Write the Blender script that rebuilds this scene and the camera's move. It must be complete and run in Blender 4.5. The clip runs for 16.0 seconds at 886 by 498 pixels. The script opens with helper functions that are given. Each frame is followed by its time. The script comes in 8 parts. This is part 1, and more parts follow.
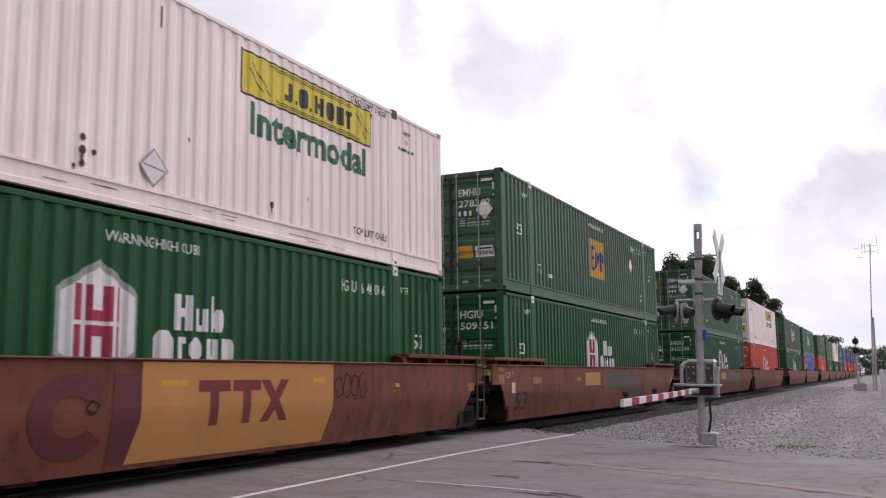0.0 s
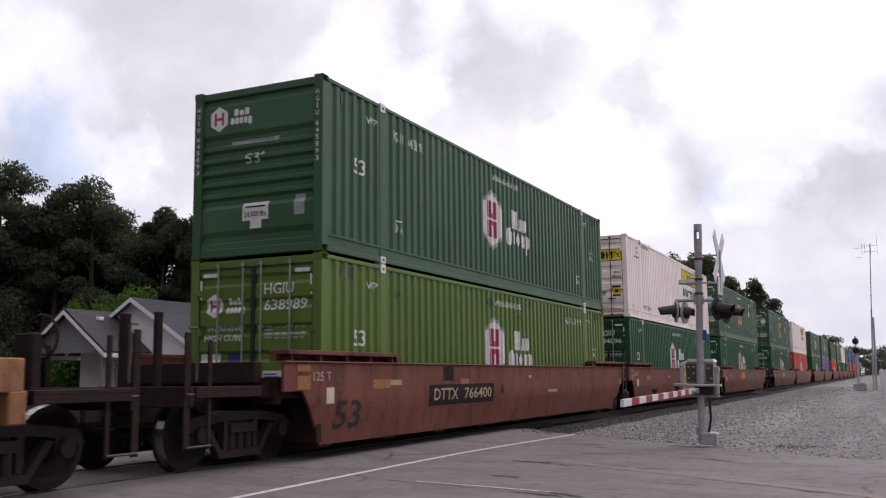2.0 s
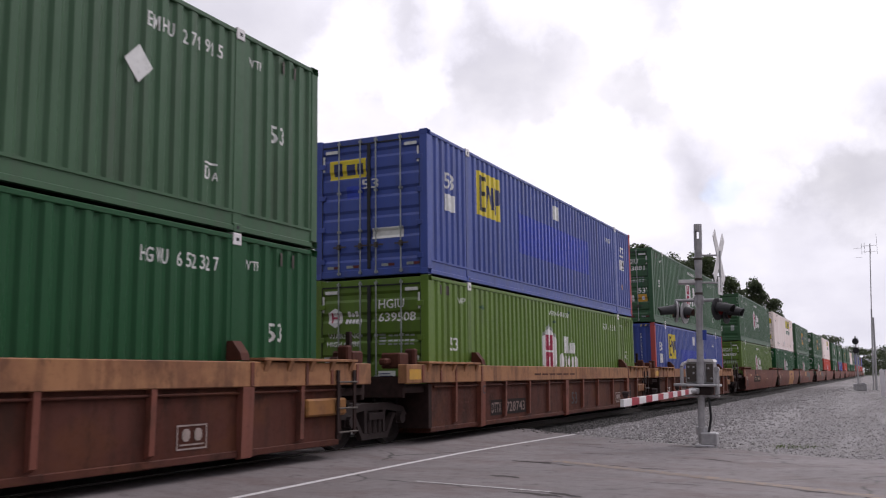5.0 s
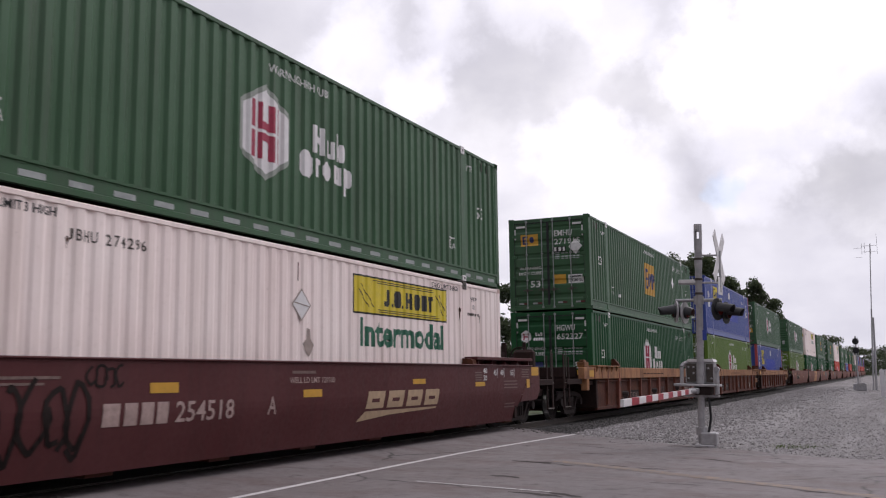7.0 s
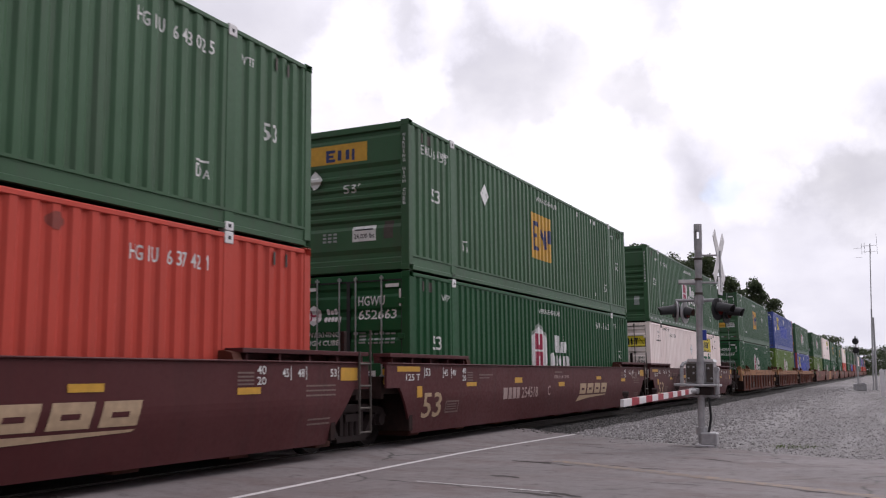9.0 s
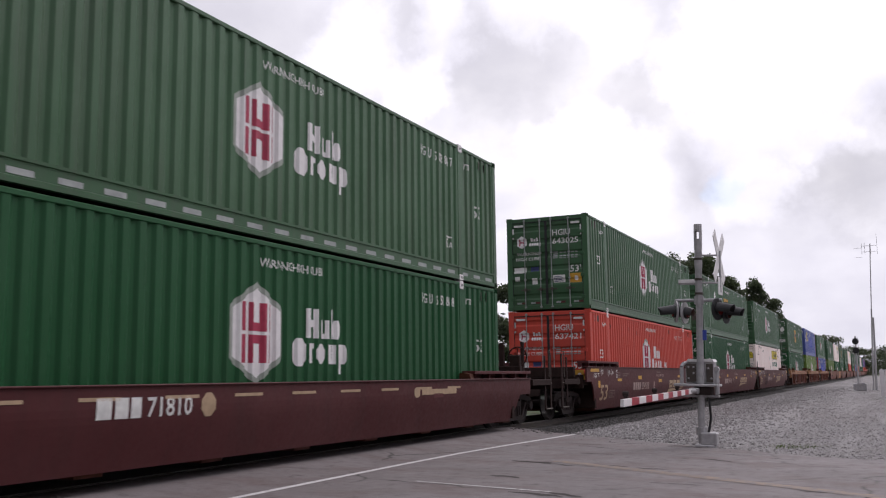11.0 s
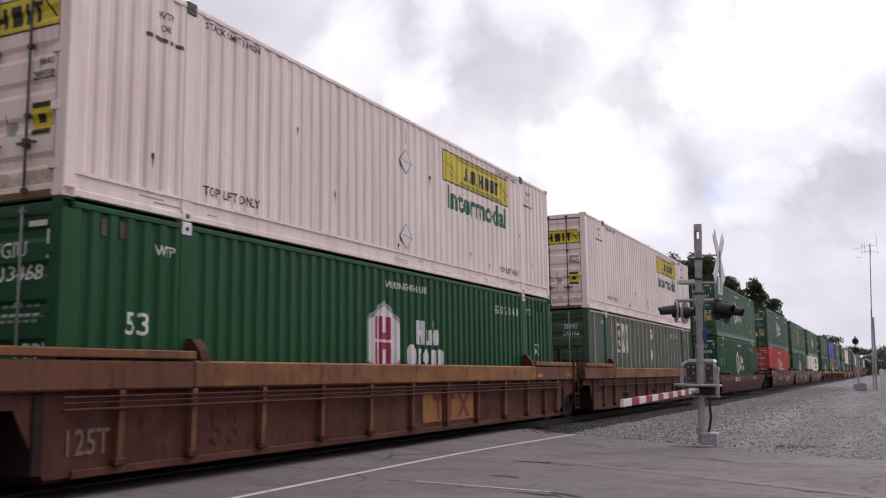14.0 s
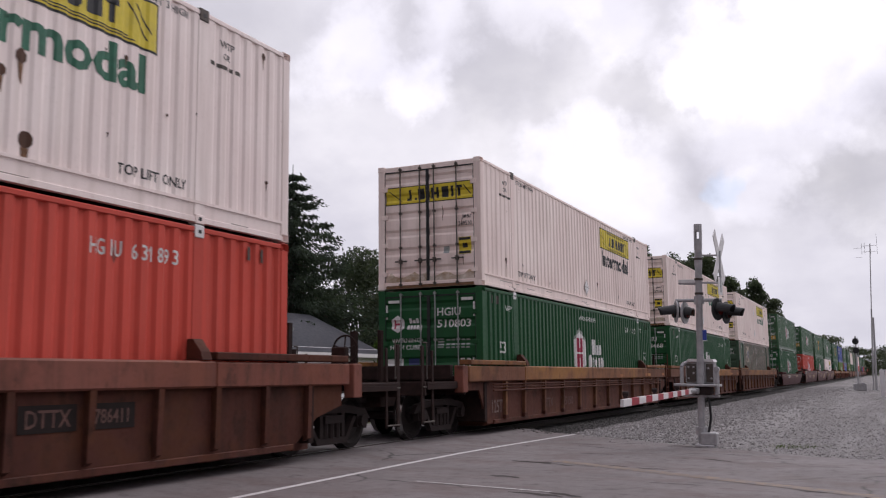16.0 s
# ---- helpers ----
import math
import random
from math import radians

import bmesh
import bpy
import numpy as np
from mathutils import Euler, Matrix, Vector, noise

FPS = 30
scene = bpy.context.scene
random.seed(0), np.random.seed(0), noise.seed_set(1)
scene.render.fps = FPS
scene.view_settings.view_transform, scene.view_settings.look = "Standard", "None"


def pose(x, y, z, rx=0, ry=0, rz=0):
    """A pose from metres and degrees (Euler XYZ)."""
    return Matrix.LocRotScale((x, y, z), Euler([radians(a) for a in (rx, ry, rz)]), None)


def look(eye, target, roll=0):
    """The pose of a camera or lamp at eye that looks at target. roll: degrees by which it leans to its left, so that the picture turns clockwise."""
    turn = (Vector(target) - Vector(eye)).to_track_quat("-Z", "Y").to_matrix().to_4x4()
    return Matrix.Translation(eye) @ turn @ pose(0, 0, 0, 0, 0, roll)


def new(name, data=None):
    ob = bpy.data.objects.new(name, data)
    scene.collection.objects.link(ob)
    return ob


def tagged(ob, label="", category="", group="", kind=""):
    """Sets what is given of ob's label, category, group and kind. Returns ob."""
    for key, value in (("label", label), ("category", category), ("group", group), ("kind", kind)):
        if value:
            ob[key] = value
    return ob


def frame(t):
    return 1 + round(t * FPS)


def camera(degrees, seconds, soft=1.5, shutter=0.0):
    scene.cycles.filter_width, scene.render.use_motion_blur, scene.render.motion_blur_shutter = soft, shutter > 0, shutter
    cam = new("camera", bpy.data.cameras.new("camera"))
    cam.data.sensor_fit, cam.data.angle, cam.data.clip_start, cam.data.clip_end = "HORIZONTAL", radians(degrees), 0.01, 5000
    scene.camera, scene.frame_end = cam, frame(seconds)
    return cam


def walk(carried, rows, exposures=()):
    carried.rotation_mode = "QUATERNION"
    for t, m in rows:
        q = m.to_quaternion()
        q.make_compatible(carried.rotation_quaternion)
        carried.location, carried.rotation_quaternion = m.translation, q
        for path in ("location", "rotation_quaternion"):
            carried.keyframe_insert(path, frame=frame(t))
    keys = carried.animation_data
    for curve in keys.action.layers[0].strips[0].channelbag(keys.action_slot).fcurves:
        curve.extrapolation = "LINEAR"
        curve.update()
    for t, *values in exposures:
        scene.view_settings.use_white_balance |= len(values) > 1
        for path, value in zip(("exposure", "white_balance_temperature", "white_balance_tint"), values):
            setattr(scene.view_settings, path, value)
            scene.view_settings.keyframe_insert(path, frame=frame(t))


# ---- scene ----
# ---------- camera ----------
CAM_H = 1.268
YAW, PITCH, ROLL = radians(25.187), radians(7.849), -0.708
cam = camera(50.817, 16.0, soft=1.15, shutter=0.07)
AIM = (-math.sin(YAW) * math.cos(PITCH), math.cos(YAW) * math.cos(PITCH), CAM_H + math.sin(PITCH))
EXPOSURE = ((0.0, 0.26), (0.4, 0.08), (1.0, -0.02), (1.6, 0.05), (2.4, 0.10), (6.5, 0.13), (7.0, 0.0), (7.6, -0.06), (8.2, 0.08), (9.0, 0.13), (11.5, 0.1), (11.9, 0.08), (12.5, 0.0), (14.0, 0.0), (16.0, -0.08))
STAND = look((0, 0, CAM_H), AIM, ROLL)
walk(cam, [(0.0, STAND), (16.0, STAND)], exposures=[(t, stops, 6300, 19) for t, stops in EXPOSURE])

# ---------- the train's figures ----------
TX = -9.186          # track centre
SPEED = 15.571       # metres a second, away along +y
LC, WC, HC = 16.154, 2.59, 2.89   # 53 foot container
LOW, HIGH = 0.36, 3.27            # undersides of the lower and upper containers
RAIL = 0.10

# ---------- sky and sun ----------
SUN_AZ, SUN_EL = radians(27), radians(48)      # azimuth from +y towards +x
SUN_WAY = (math.sin(SUN_AZ) * math.cos(SUN_EL), math.cos(SUN_AZ) * math.cos(SUN_EL), math.sin(SUN_EL))
# clouds over the place: azimuth, elevation and radius in degrees, gain
CLOUDS = ((-49.5, 16.9, 3.6, 0.20), (-45.7, 13.2, 2.6, 0.28), (-31.6, 19.8, 2.8, 0.22), (-25.2, 21.2, 2.4, 0.22), (-27.4, 17.9, 2.2, 0.26), (-18.6, 22.3, 2.4, 0.18), (-14.4, 21.4, 2.4, 0.16),
          (-8.7, 18.3, 3.0, 0.34), (-6.2, 16.1, 4.0, 0.24), (-2.2, 19.1, 4.0, 0.22), (-16.8, 13.5, 2.6, 0.20), (-5.3, 10.8, 2.2, 0.22), (-14.2, 9.7, 4.0, 0.14), (0.2, 15.3, 2.2, 0.18),
          (-42.0, 20.1, 6.5, -0.13), (-28.1, 21.5, 2.2, -0.10), (-21.6, 18.6, 4.2, -0.14), (-12.8, 17.0, 2.4, -0.12), (-3.4, 13.2, 5.2, -0.11), (0.2, 11.0, 3.2, -0.12), (-9.8, 12.0, 2.4, -0.09))
BLUE_GAPS = ((-48.7, 12.9, 3.0, 0.55), (-7.1, 11.5, 1.3, 0.35))

def sky_way(az, el):
    a, e = radians(az), radians(el)
    return (math.sin(a) * math.cos(e), math.cos(a) * math.cos(e), math.sin(e))

def make_world():
    wd = bpy.data.worlds.new("sky")
    scene.world = wd
    wd.use_nodes = True
    nt = wd.node_tree
    nt.nodes.clear()
    N, Lk = nt.nodes.new, nt.links.new
    out = N("ShaderNodeOutputWorld")
    sky = N("ShaderNodeTexSky")
    sky.sky_type, sky.sun_disc = "NISHITA", False
    sky.sun_elevation, sky.sun_rotation = SUN_EL, SUN_AZ
    clear = N("ShaderNodeBackground")
    clear.inputs["Strength"].default_value = 0.14
    Lk(sky.outputs[0], clear.inputs["Color"])
    co = N("ShaderNodeTexCoord")
    sep = N("ShaderNodeSeparateXYZ")
    Lk(co.outputs["Generated"], sep.inputs[0])
    # clouds lie on a flat layer: divide by the height above the horizon
    h = N("ShaderNodeMath"); h.operation = "MAXIMUM"; h.inputs[1].default_value = 0.0
    Lk(sep.outputs["Z"], h.inputs[0])
    h2 = N("ShaderNodeMath"); h2.operation = "ADD"; h2.inputs[1].default_value = 0.55
    Lk(h.outputs[0], h2.inputs[0])
    comb = N("ShaderNodeCombineXYZ")
    for ax, key in enumerate("XY"):
        dv = N("ShaderNodeMath"); dv.operation = "DIVIDE"
        Lk(sep.outputs[key], dv.inputs[0]); Lk(h2.outputs[0], dv.inputs[1])
        Lk(dv.outputs[0], comb.inputs[ax])
    def cloud(scale, detail, rough, seed, distort):
        n = N("ShaderNodeTexNoise")
        n.noise_dimensions = "4D"
        n.inputs["Scale"].default_value, n.inputs["Detail"].default_value = scale, detail
        n.inputs["Roughness"].default_value, n.inputs["W"].default_value = rough, seed
        n.inputs["Distortion"].default_value = distort
        Lk(comb.outputs[0], n.inputs["Vector"])
        return n.outputs["Fac"]
    def ramp(fac, stops):
        r = N("ShaderNodeValToRGB")
        while len(r.color_ramp.elements) < len(stops):
            r.color_ramp.elements.new(0.5)
        for e, (p, c) in zip(r.color_ramp.elements, stops):
            e.position, e.color = p, (*c, 1)
        Lk(fac, r.inputs[0])
        return r.outputs[0]
    big = ramp(cloud(3.3, 8, 0.52, 11.3, 0.0), [(0.34, (0.86, 0.862, 0.895)), (0.46, (0.91, 0.912, 0.94)), (0.53, (0.97, 0.972, 0.985)), (0.585, (1.06, 1.06, 1.06))])
    fine = ramp(cloud(7.0, 6, 0.5, 9.1, 0.0), [(0.32, (0.90, 0.902, 0.925)), (0.68, (1.09, 1.09, 1.085))])
    # ragged heaps: the direction is stirred by noise before each heap is laid on it
    stir = N("ShaderNodeTexNoise")
    stir.inputs["Scale"].default_value, stir.inputs["Detail"].default_value, stir.inputs["Roughness"].default_value = 9.0, 7, 0.58
    Lk(co.outputs["Generated"], stir.inputs["Vector"])
    centre = N("ShaderNodeVectorMath"); centre.operation = "SUBTRACT"; centre.inputs[1].default_value = (0.5, 0.5, 0.5)
    Lk(stir.outputs["Color"], centre.inputs[0])
    push = N("ShaderNodeVectorMath"); push.operation = "SCALE"; push.inputs["Scale"].default_value = 0.17
    Lk(centre.outputs[0], push.inputs[0])
    bent = N("ShaderNodeVectorMath"); bent.operation = "ADD"
    Lk(co.outputs["Generated"], bent.inputs[0]); Lk(push.outputs[0], bent.inputs[1])
    ragged = N("ShaderNodeVectorMath"); ragged.operation = "NORMALIZE"
    Lk(bent.outputs[0], ragged.inputs[0])
    def heaps(rows, start):
        total = None
        for az, el, radius, gain in rows:
            near = N("ShaderNodeVectorMath"); near.operation = "DOT_PRODUCT"
            near.inputs[1].default_value = sky_way(az, el)
            Lk(ragged.outputs[0], near.inputs[0])
            soft = N("ShaderNodeMapRange"); soft.interpolation_type = "SMOOTHSTEP"
            soft.inputs["From Min"].default_value, soft.inputs["From Max"].default_value = math.cos(radians(radius * 1.35)), math.cos(radians(radius * 0.25))
            soft.inputs["To Min"].default_value, soft.inputs["To Max"].default_value = 0.0, gain
            Lk(near.outputs["Value"], soft.inputs["Value"])
            add = N("ShaderNodeMath"); add.operation = "ADD"
            if total is None:
                add.inputs[0].default_value = start
            else:
                Lk(total, add.inputs[0])
            Lk(soft.outputs[0], add.inputs[1])
            total = add.outputs[0]
        return total
    mix = N("ShaderNodeMix"); mix.data_type, mix.blend_type = "RGBA", "MULTIPLY"
    mix.inputs["Factor"].default_value = 1.0
    Lk(big, mix.inputs["A"]); Lk(fine, mix.inputs["B"])
    overcast = N("ShaderNodeBackground")
    overcast.inputs["Strength"].default_value = 0.97
    # brightest round the veiled sun, dull on the far side of the sky
    dot = N("ShaderNodeVectorMath"); dot.operation = "DOT_PRODUCT"
    dot.inputs[1].default_value = SUN_WAY
    Lk(co.outputs["Generated"], dot.inputs[0])
    glow = ramp(dot.outputs["Value"], [(0.0, (0.125, 0.124, 0.128)), (0.28, (0.250, 0.248, 0.254)), (0.47, (0.66, 0.658, 0.668)), (0.66, (0.96, 0.96, 0.965)), (1.0, (1.10, 1.10, 1.08))])
    remap = N("ShaderNodeMapRange")
    remap.inputs["From Min"].default_value, remap.inputs["From Max"].default_value = -1.0, 1.0
    Lk(dot.outputs["Value"], remap.inputs["Value"]); Lk(remap.outputs[0], glow.node.inputs[0])
    lit = N("ShaderNodeMix"); lit.data_type, lit.blend_type = "RGBA", "MULTIPLY"
    lit.inputs["Factor"].default_value = 1.0
    Lk(mix.outputs["Result"], lit.inputs["A"]); Lk(glow, lit.inputs["B"])
    heap = N("ShaderNodeVectorMath"); heap.operation = "SCALE"
    Lk(lit.outputs["Result"], heap.inputs[0]); Lk(heaps(CLOUDS, 0.90), heap.inputs["Scale"])
    Lk(heap.outputs[0], overcast.inputs["Color"])
    gap = N("ShaderNodeMath"); gap.operation = "SUBTRACT"; gap.inputs[0].default_value = 1.0
    Lk(heaps(BLUE_GAPS, 0.0), gap.inputs[1])
    both = N("ShaderNodeMixShader")
    Lk(gap.outputs[0], both.inputs[0]); Lk(clear.outputs[0], both.inputs[1]); Lk(overcast.outputs[0], both.inputs[2])
    Lk(both.outputs[0], out.inputs["Surface"])

make_world()
sun_data = bpy.data.lights.new("sun", "SUN")
sun_data.energy, sun_data.angle, sun_data.color = 1.25, radians(30), (1.0, 0.96, 0.92)
sun = new("sun", sun_data)
sun.matrix_world = look(tuple(90 * c for c in SUN_WAY), (0, 0, 0))

# ---------- materials ----------
def nodes_of(name):
    m = bpy.data.materials.new(name)
    m.use_nodes = True
    nt = m.node_tree
    return m, nt, nt.nodes["Principled BSDF"], nt.nodes.new, nt.links.new

def noise_tex(nt, vec, scale, detail=4, rough=0.55, stretch=None, w=None):
    N, Lk = nt.nodes.new, nt.links.new
    n = N("ShaderNodeTexNoise")
    n.inputs["Scale"].default_value, n.inputs["Detail"].default_value, n.inputs["Roughness"].default_value = scale, detail, rough
    if stretch:
        mp = N("ShaderNodeMapping")
        mp.inputs["Scale"].default_value = stretch
        Lk(vec, mp.inputs["Vector"])
        vec = mp.outputs[0]
    if w is not None:
        n.noise_dimensions = "4D"
        Lk(w, n.inputs["W"])
    Lk(vec, n.inputs["Vector"])
    return n.outputs["Fac"]

def ramp_of(nt, fac, a, b, lo=0.0, hi=1.0):
    r = nt.nodes.new("ShaderNodeMapRange")
    r.inputs["From Min"].default_value, r.inputs["From Max"].default_value = a, b
    r.inputs["To Min"].default_value, r.inputs["To Max"].default_value = lo, hi
    nt.links.new(fac, r.inputs["Value"])
    return r.outputs[0]

def blend(nt, fac, a, b, mode="MIX"):
    m = nt.nodes.new("ShaderNodeMix")
    m.data_type, m.blend_type = "RGBA", mode
    for socket, v in (("Factor", fac), ("A", a), ("B", b)):
        if isinstance(v, (int, float)):
            m.inputs[socket].default_value = v
        elif isinstance(v, tuple):
            m.inputs[socket].default_value = (*v, 1)
        else:
            nt.links.new(v, m.inputs[socket])
    return m.outputs["Result"]

def bump(nt, bsdf, fac, strength, dist):
    b = nt.nodes.new("ShaderNodeBump")
    b.inputs["Strength"].default_value, b.inputs["Distance"].default_value = strength, dist
    nt.links.new(fac, b.inputs["Height"])
    nt.links.new(b.outputs[0], bsdf.inputs["Normal"])

def paint(name, rgb, rough=0.45, dirt=(0.07, 0.062, 0.055), soil=0.45, rust=0.0, fade=0.25, vary=0.3, spec=0.38, patch=None):
    """Weathered paint on steel: chalky fading, rain streaks, soot and rust spots."""
    m, nt, bsdf, N, Lk = nodes_of(name)
    co = N("ShaderNodeTexCoord").outputs["Object"]
    rnd = N("ShaderNodeObjectInfo").outputs["Random"]
    ww = ramp_of(nt, rnd, 0, 1, 0, 40)
    chalk = noise_tex(nt, co, 0.55, 3, 0.5, w=ww)
    streak = noise_tex(nt, co, 1.0, 5, 0.6, (5.0, 5.0, 0.35), w=ww)
    grain = noise_tex(nt, co, 16, 5, 0.65, w=ww)
    pale = tuple(min(1, c * 1.25 + 0.02) for c in rgb)
    col = blend(nt, ramp_of(nt, chalk, 0.35, 0.7, 0, fade * 2), rgb, pale)
    col = blend(nt, ramp_of(nt, streak, 0.48, 0.78, 0, soil), col, dirt)
    col = blend(nt, ramp_of(nt, grain, 0.55, 0.8, 0, soil * 0.5), col, dirt)
    if rust:
        spots = noise_tex(nt, co, 3.2, 7, 0.7, (1, 1, 0.6), w=ww)
        col = blend(nt, ramp_of(nt, spots, 0.70 - 0.14 * rust, 0.80 - 0.1 * rust, 0, 0.85), col, (0.12, 0.045, 0.022))
    if patch:
        wide = noise_tex(nt, co, 0.9, 7, 0.62, (1, 0.8, 1.3), w=ww)
        col = blend(nt, ramp_of(nt, wide, 0.50, 0.62, 0, 0.75), col, patch)
        low = noise_tex(nt, co, 1.6, 6, 0.65, (1, 1, 0.7), w=ww)
        col = blend(nt, ramp_of(nt, low, 0.53, 0.68, 0, 0.6), col, dirt)
        drips = noise_tex(nt, co, 1.0, 6, 0.7, (2.6, 2.6, 1.5), w=ww)
        col = blend(nt, ramp_of(nt, drips, 0.55, 0.64, 0, 0.5), col, tuple(c * 0.6 for c in dirt))
    val = ramp_of(nt, rnd, 0, 1, 1 - vary * 0.3, 1 + vary * 0.3)
    hs = N("ShaderNodeHueSaturation")
    Lk(val, hs.inputs["Value"]); Lk(col, hs.inputs["Color"])
    Lk(hs.outputs[0], bsdf.inputs["Base Color"])
    Lk(ramp_of(nt, grain, 0.3, 0.8, rough - 0.08, rough + 0.2), bsdf.inputs["Roughness"])
    bsdf.inputs["Specular IOR Level"].default_value = spec
    bump(nt, bsdf, chalk, 0.25, 0.02)
    return m

def simple(name, rgb, rough=0.6, metal=0.0, spread=0.25, scale=9.0, emit=0.0, spec=0.4):
    m, nt, bsdf, N, Lk = nodes_of(name)
    co = N("ShaderNodeTexCoord").outputs["Object"]
    n1, n2 = noise_tex(nt, co, scale, 5), noise_tex(nt, co, scale * 0.15, 3)
    dark, pale = tuple(c * (1 - spread) for c in rgb), tuple(min(1, c * (1 + spread * 0.6)) for c in rgb)
    col = blend(nt, ramp_of(nt, n1, 0.3, 0.7), dark, pale)
    col = blend(nt, ramp_of(nt, n2, 0.4, 0.75, 0, spread), col, dark)
    Lk(col, bsdf.inputs["Base Color"])
    Lk(ramp_of(nt, n1, 0.2, 0.8, max(0.05, rough - 0.12), min(1, rough + 0.12)), bsdf.inputs["Roughness"])
    bsdf.inputs["Metallic"].default_value = metal
    bsdf.inputs["Specular IOR Level"].default_value = spec
    if emit:
        bsdf.inputs["Emission Color"].default_value = (*rgb, 1)
        bsdf.inputs["Emission Strength"].default_value = emit
    return m

GREEN = paint("green_paint", (0.031, 0.090, 0.038), rough=0.44, fade=0.35, spec=0.34)
GREEN_DEEP = paint("deep_green_paint", (0.010, 0.072, 0.024), rough=0.42, soil=0.2, fade=0.15, spec=0.22, dirt=(0.04, 0.06, 0.04))
GREEN_DULL = paint("dull_green_paint", (0.036, 0.074, 0.044), rough=0.5, fade=0.3, spec=0.28)
LIME = paint("light_green_paint", (0.088, 0.158, 0.016), rough=0.42)
RED = paint("orange_red_paint", (0.50, 0.062, 0.040), rough=0.5, rust=0.15, soil=0.28, spec=0.24, dirt=(0.16, 0.05, 0.04))
POST_RED = paint("red_post_paint", (0.36, 0.066, 0.060), rough=0.55, rust=0.3, soil=0.5, spec=0.2)
BLUE = paint("blue_paint", (0.045, 0.075, 0.29), rough=0.4)
BLUE_NEW = simple("fresh_blue_paint", (0.03, 0.06, 0.42), 0.4)
WHITE = paint("white_paint", (0.86, 0.715, 0.68), rough=0.5, dirt=(0.42, 0.32, 0.265), soil=0.38, rust=0.2, fade=0.3, vary=0.12)
WHITE_WARM = paint("off_white_paint", (0.845, 0.688, 0.642), rough=0.55, dirt=(0.36, 0.255, 0.205), soil=0.42, rust=0.25, fade=0.3, vary=0.1, spec=0.28)
BROWN = paint("brown_paint", (0.158, 0.050, 0.033), rough=0.6, dirt=(0.050, 0.026, 0.019), soil=0.7, rust=0.5, fade=0.4, spec=0.2, patch=(0.190, 0.066, 0.040))
MAROON = paint("maroon_paint", (0.072, 0.0165, 0.0175), rough=0.55, dirt=(0.042, 0.018, 0.017), soil=0.45, rust=0.15, spec=0.22)
OCHRE = paint("ochre_paint", (0.32, 0.155, 0.074), rough=0.6, dirt=(0.085, 0.042, 0.030), soil=0.9, rust=0.7, spec=0.16, patch=(0.20, 0.090, 0.050))
OCHRE_BROWN = paint("worn_ochre_paint", (0.20, 0.084, 0.036), rough=0.6, dirt=(0.07, 0.032, 0.020), soil=0.8, rust=0.75, spec=0.2, patch=(0.30, 0.140, 0.040))
RUSTY = paint("rust_brown_paint", (0.074, 0.023, 0.015), rough=0.7, dirt=(0.026, 0.014, 0.010), soil=0.7, rust=0.5, spec=0.15, patch=(0.100, 0.036, 0.018))
TAN_BROWN = paint("tan_brown_paint", (0.150, 0.060, 0.033), rough=0.65, dirt=(0.055, 0.028, 0.019), soil=0.75, rust=0.6, spec=0.18, patch=(0.235, 0.110, 0.050))
THIN_PLATE = paint("rust_streaked_brown_paint", (0.090, 0.031, 0.021), rough=0.7, dirt=(0.040, 0.019, 0.016), soil=0.7, rust=0.5, spec=0.15, patch=(0.135, 0.056, 0.033))
SOOT = simple("sooty_steel", (0.034, 0.024, 0.023), 0.8, 0.0, spec=0.2)
WHEEL = simple("wheel_steel", (0.020, 0.015, 0.014), 0.8, 0.0, spec=0.18)
TREAD = simple("bright_tread_steel", (0.42, 0.41, 0.40), 0.32, 1.0, 0.2)
GRIME = simple("grimy_brown_steel", (0.032, 0.018, 0.016), 0.8, 0, 0.4, spec=0.15)
DARKSTEEL = simple("grimy_steel", (0.09, 0.075, 0.065), 0.6, 0.3)
ROD = simple("galvanised_rod", (0.34, 0.36, 0.35), 0.45, 0.5)
LETTER = simple("white_lettering", (0.66, 0.66, 0.64), 0.55, 0, 0.2)
LETTER_TAN = simple("tan_lettering", (0.42, 0.30, 0.19), 0.6, 0, 0.2)
LETTER_BLACK = simple("black_lettering", (0.018, 0.018, 0.02), 0.5)
LETTER_GREEN = simple("green_lettering", (0.02, 0.13, 0.075), 0.5)
PINK = simple("crimson_lettering", (0.36, 0.03, 0.07), 0.5)
YELLOW = simple("yellow_panel", (0.66, 0.52, 0.035), 0.5, 0, 0.12)
AMBER = simple("amber_panel", (0.55, 0.30, 0.035), 0.5, 0, 0.15)
WORN_ORANGE = simple("worn_orange_marker", (0.32, 0.135, 0.045), 0.6, 0, 0.3, 12)
CREAM = simple("cream_panel", (0.60, 0.54, 0.40), 0.5, 0, 0.12)
NAVY = simple("navy_lettering", (0.03, 0.04, 0.13), 0.5)
SKYBLUE = simple("faded_blue_lettering", (0.13, 0.25, 0.42), 0.5)
TTX_RED = simple("faded_red_lettering", (0.17, 0.025, 0.025), 0.6)
TTX_YELLOW = simple("faded_yellow_panel", (0.45, 0.215, 0.070), 0.6, 0, 0.10, 3.0, spec=0.25)
LETTER_DIM = simple("faint_lettering", (0.185, 0.125, 0.11), 0.7, 0, 0.4, 20)
LETTER_FAINT = simple("nearly_lost_lettering", (0.125, 0.060, 0.048), 0.7, 0, 0.4, 16)
FADED_EDGE = simple("faded_white_border", (0.30, 0.33, 0.29), 0.6, 0, 0.2)
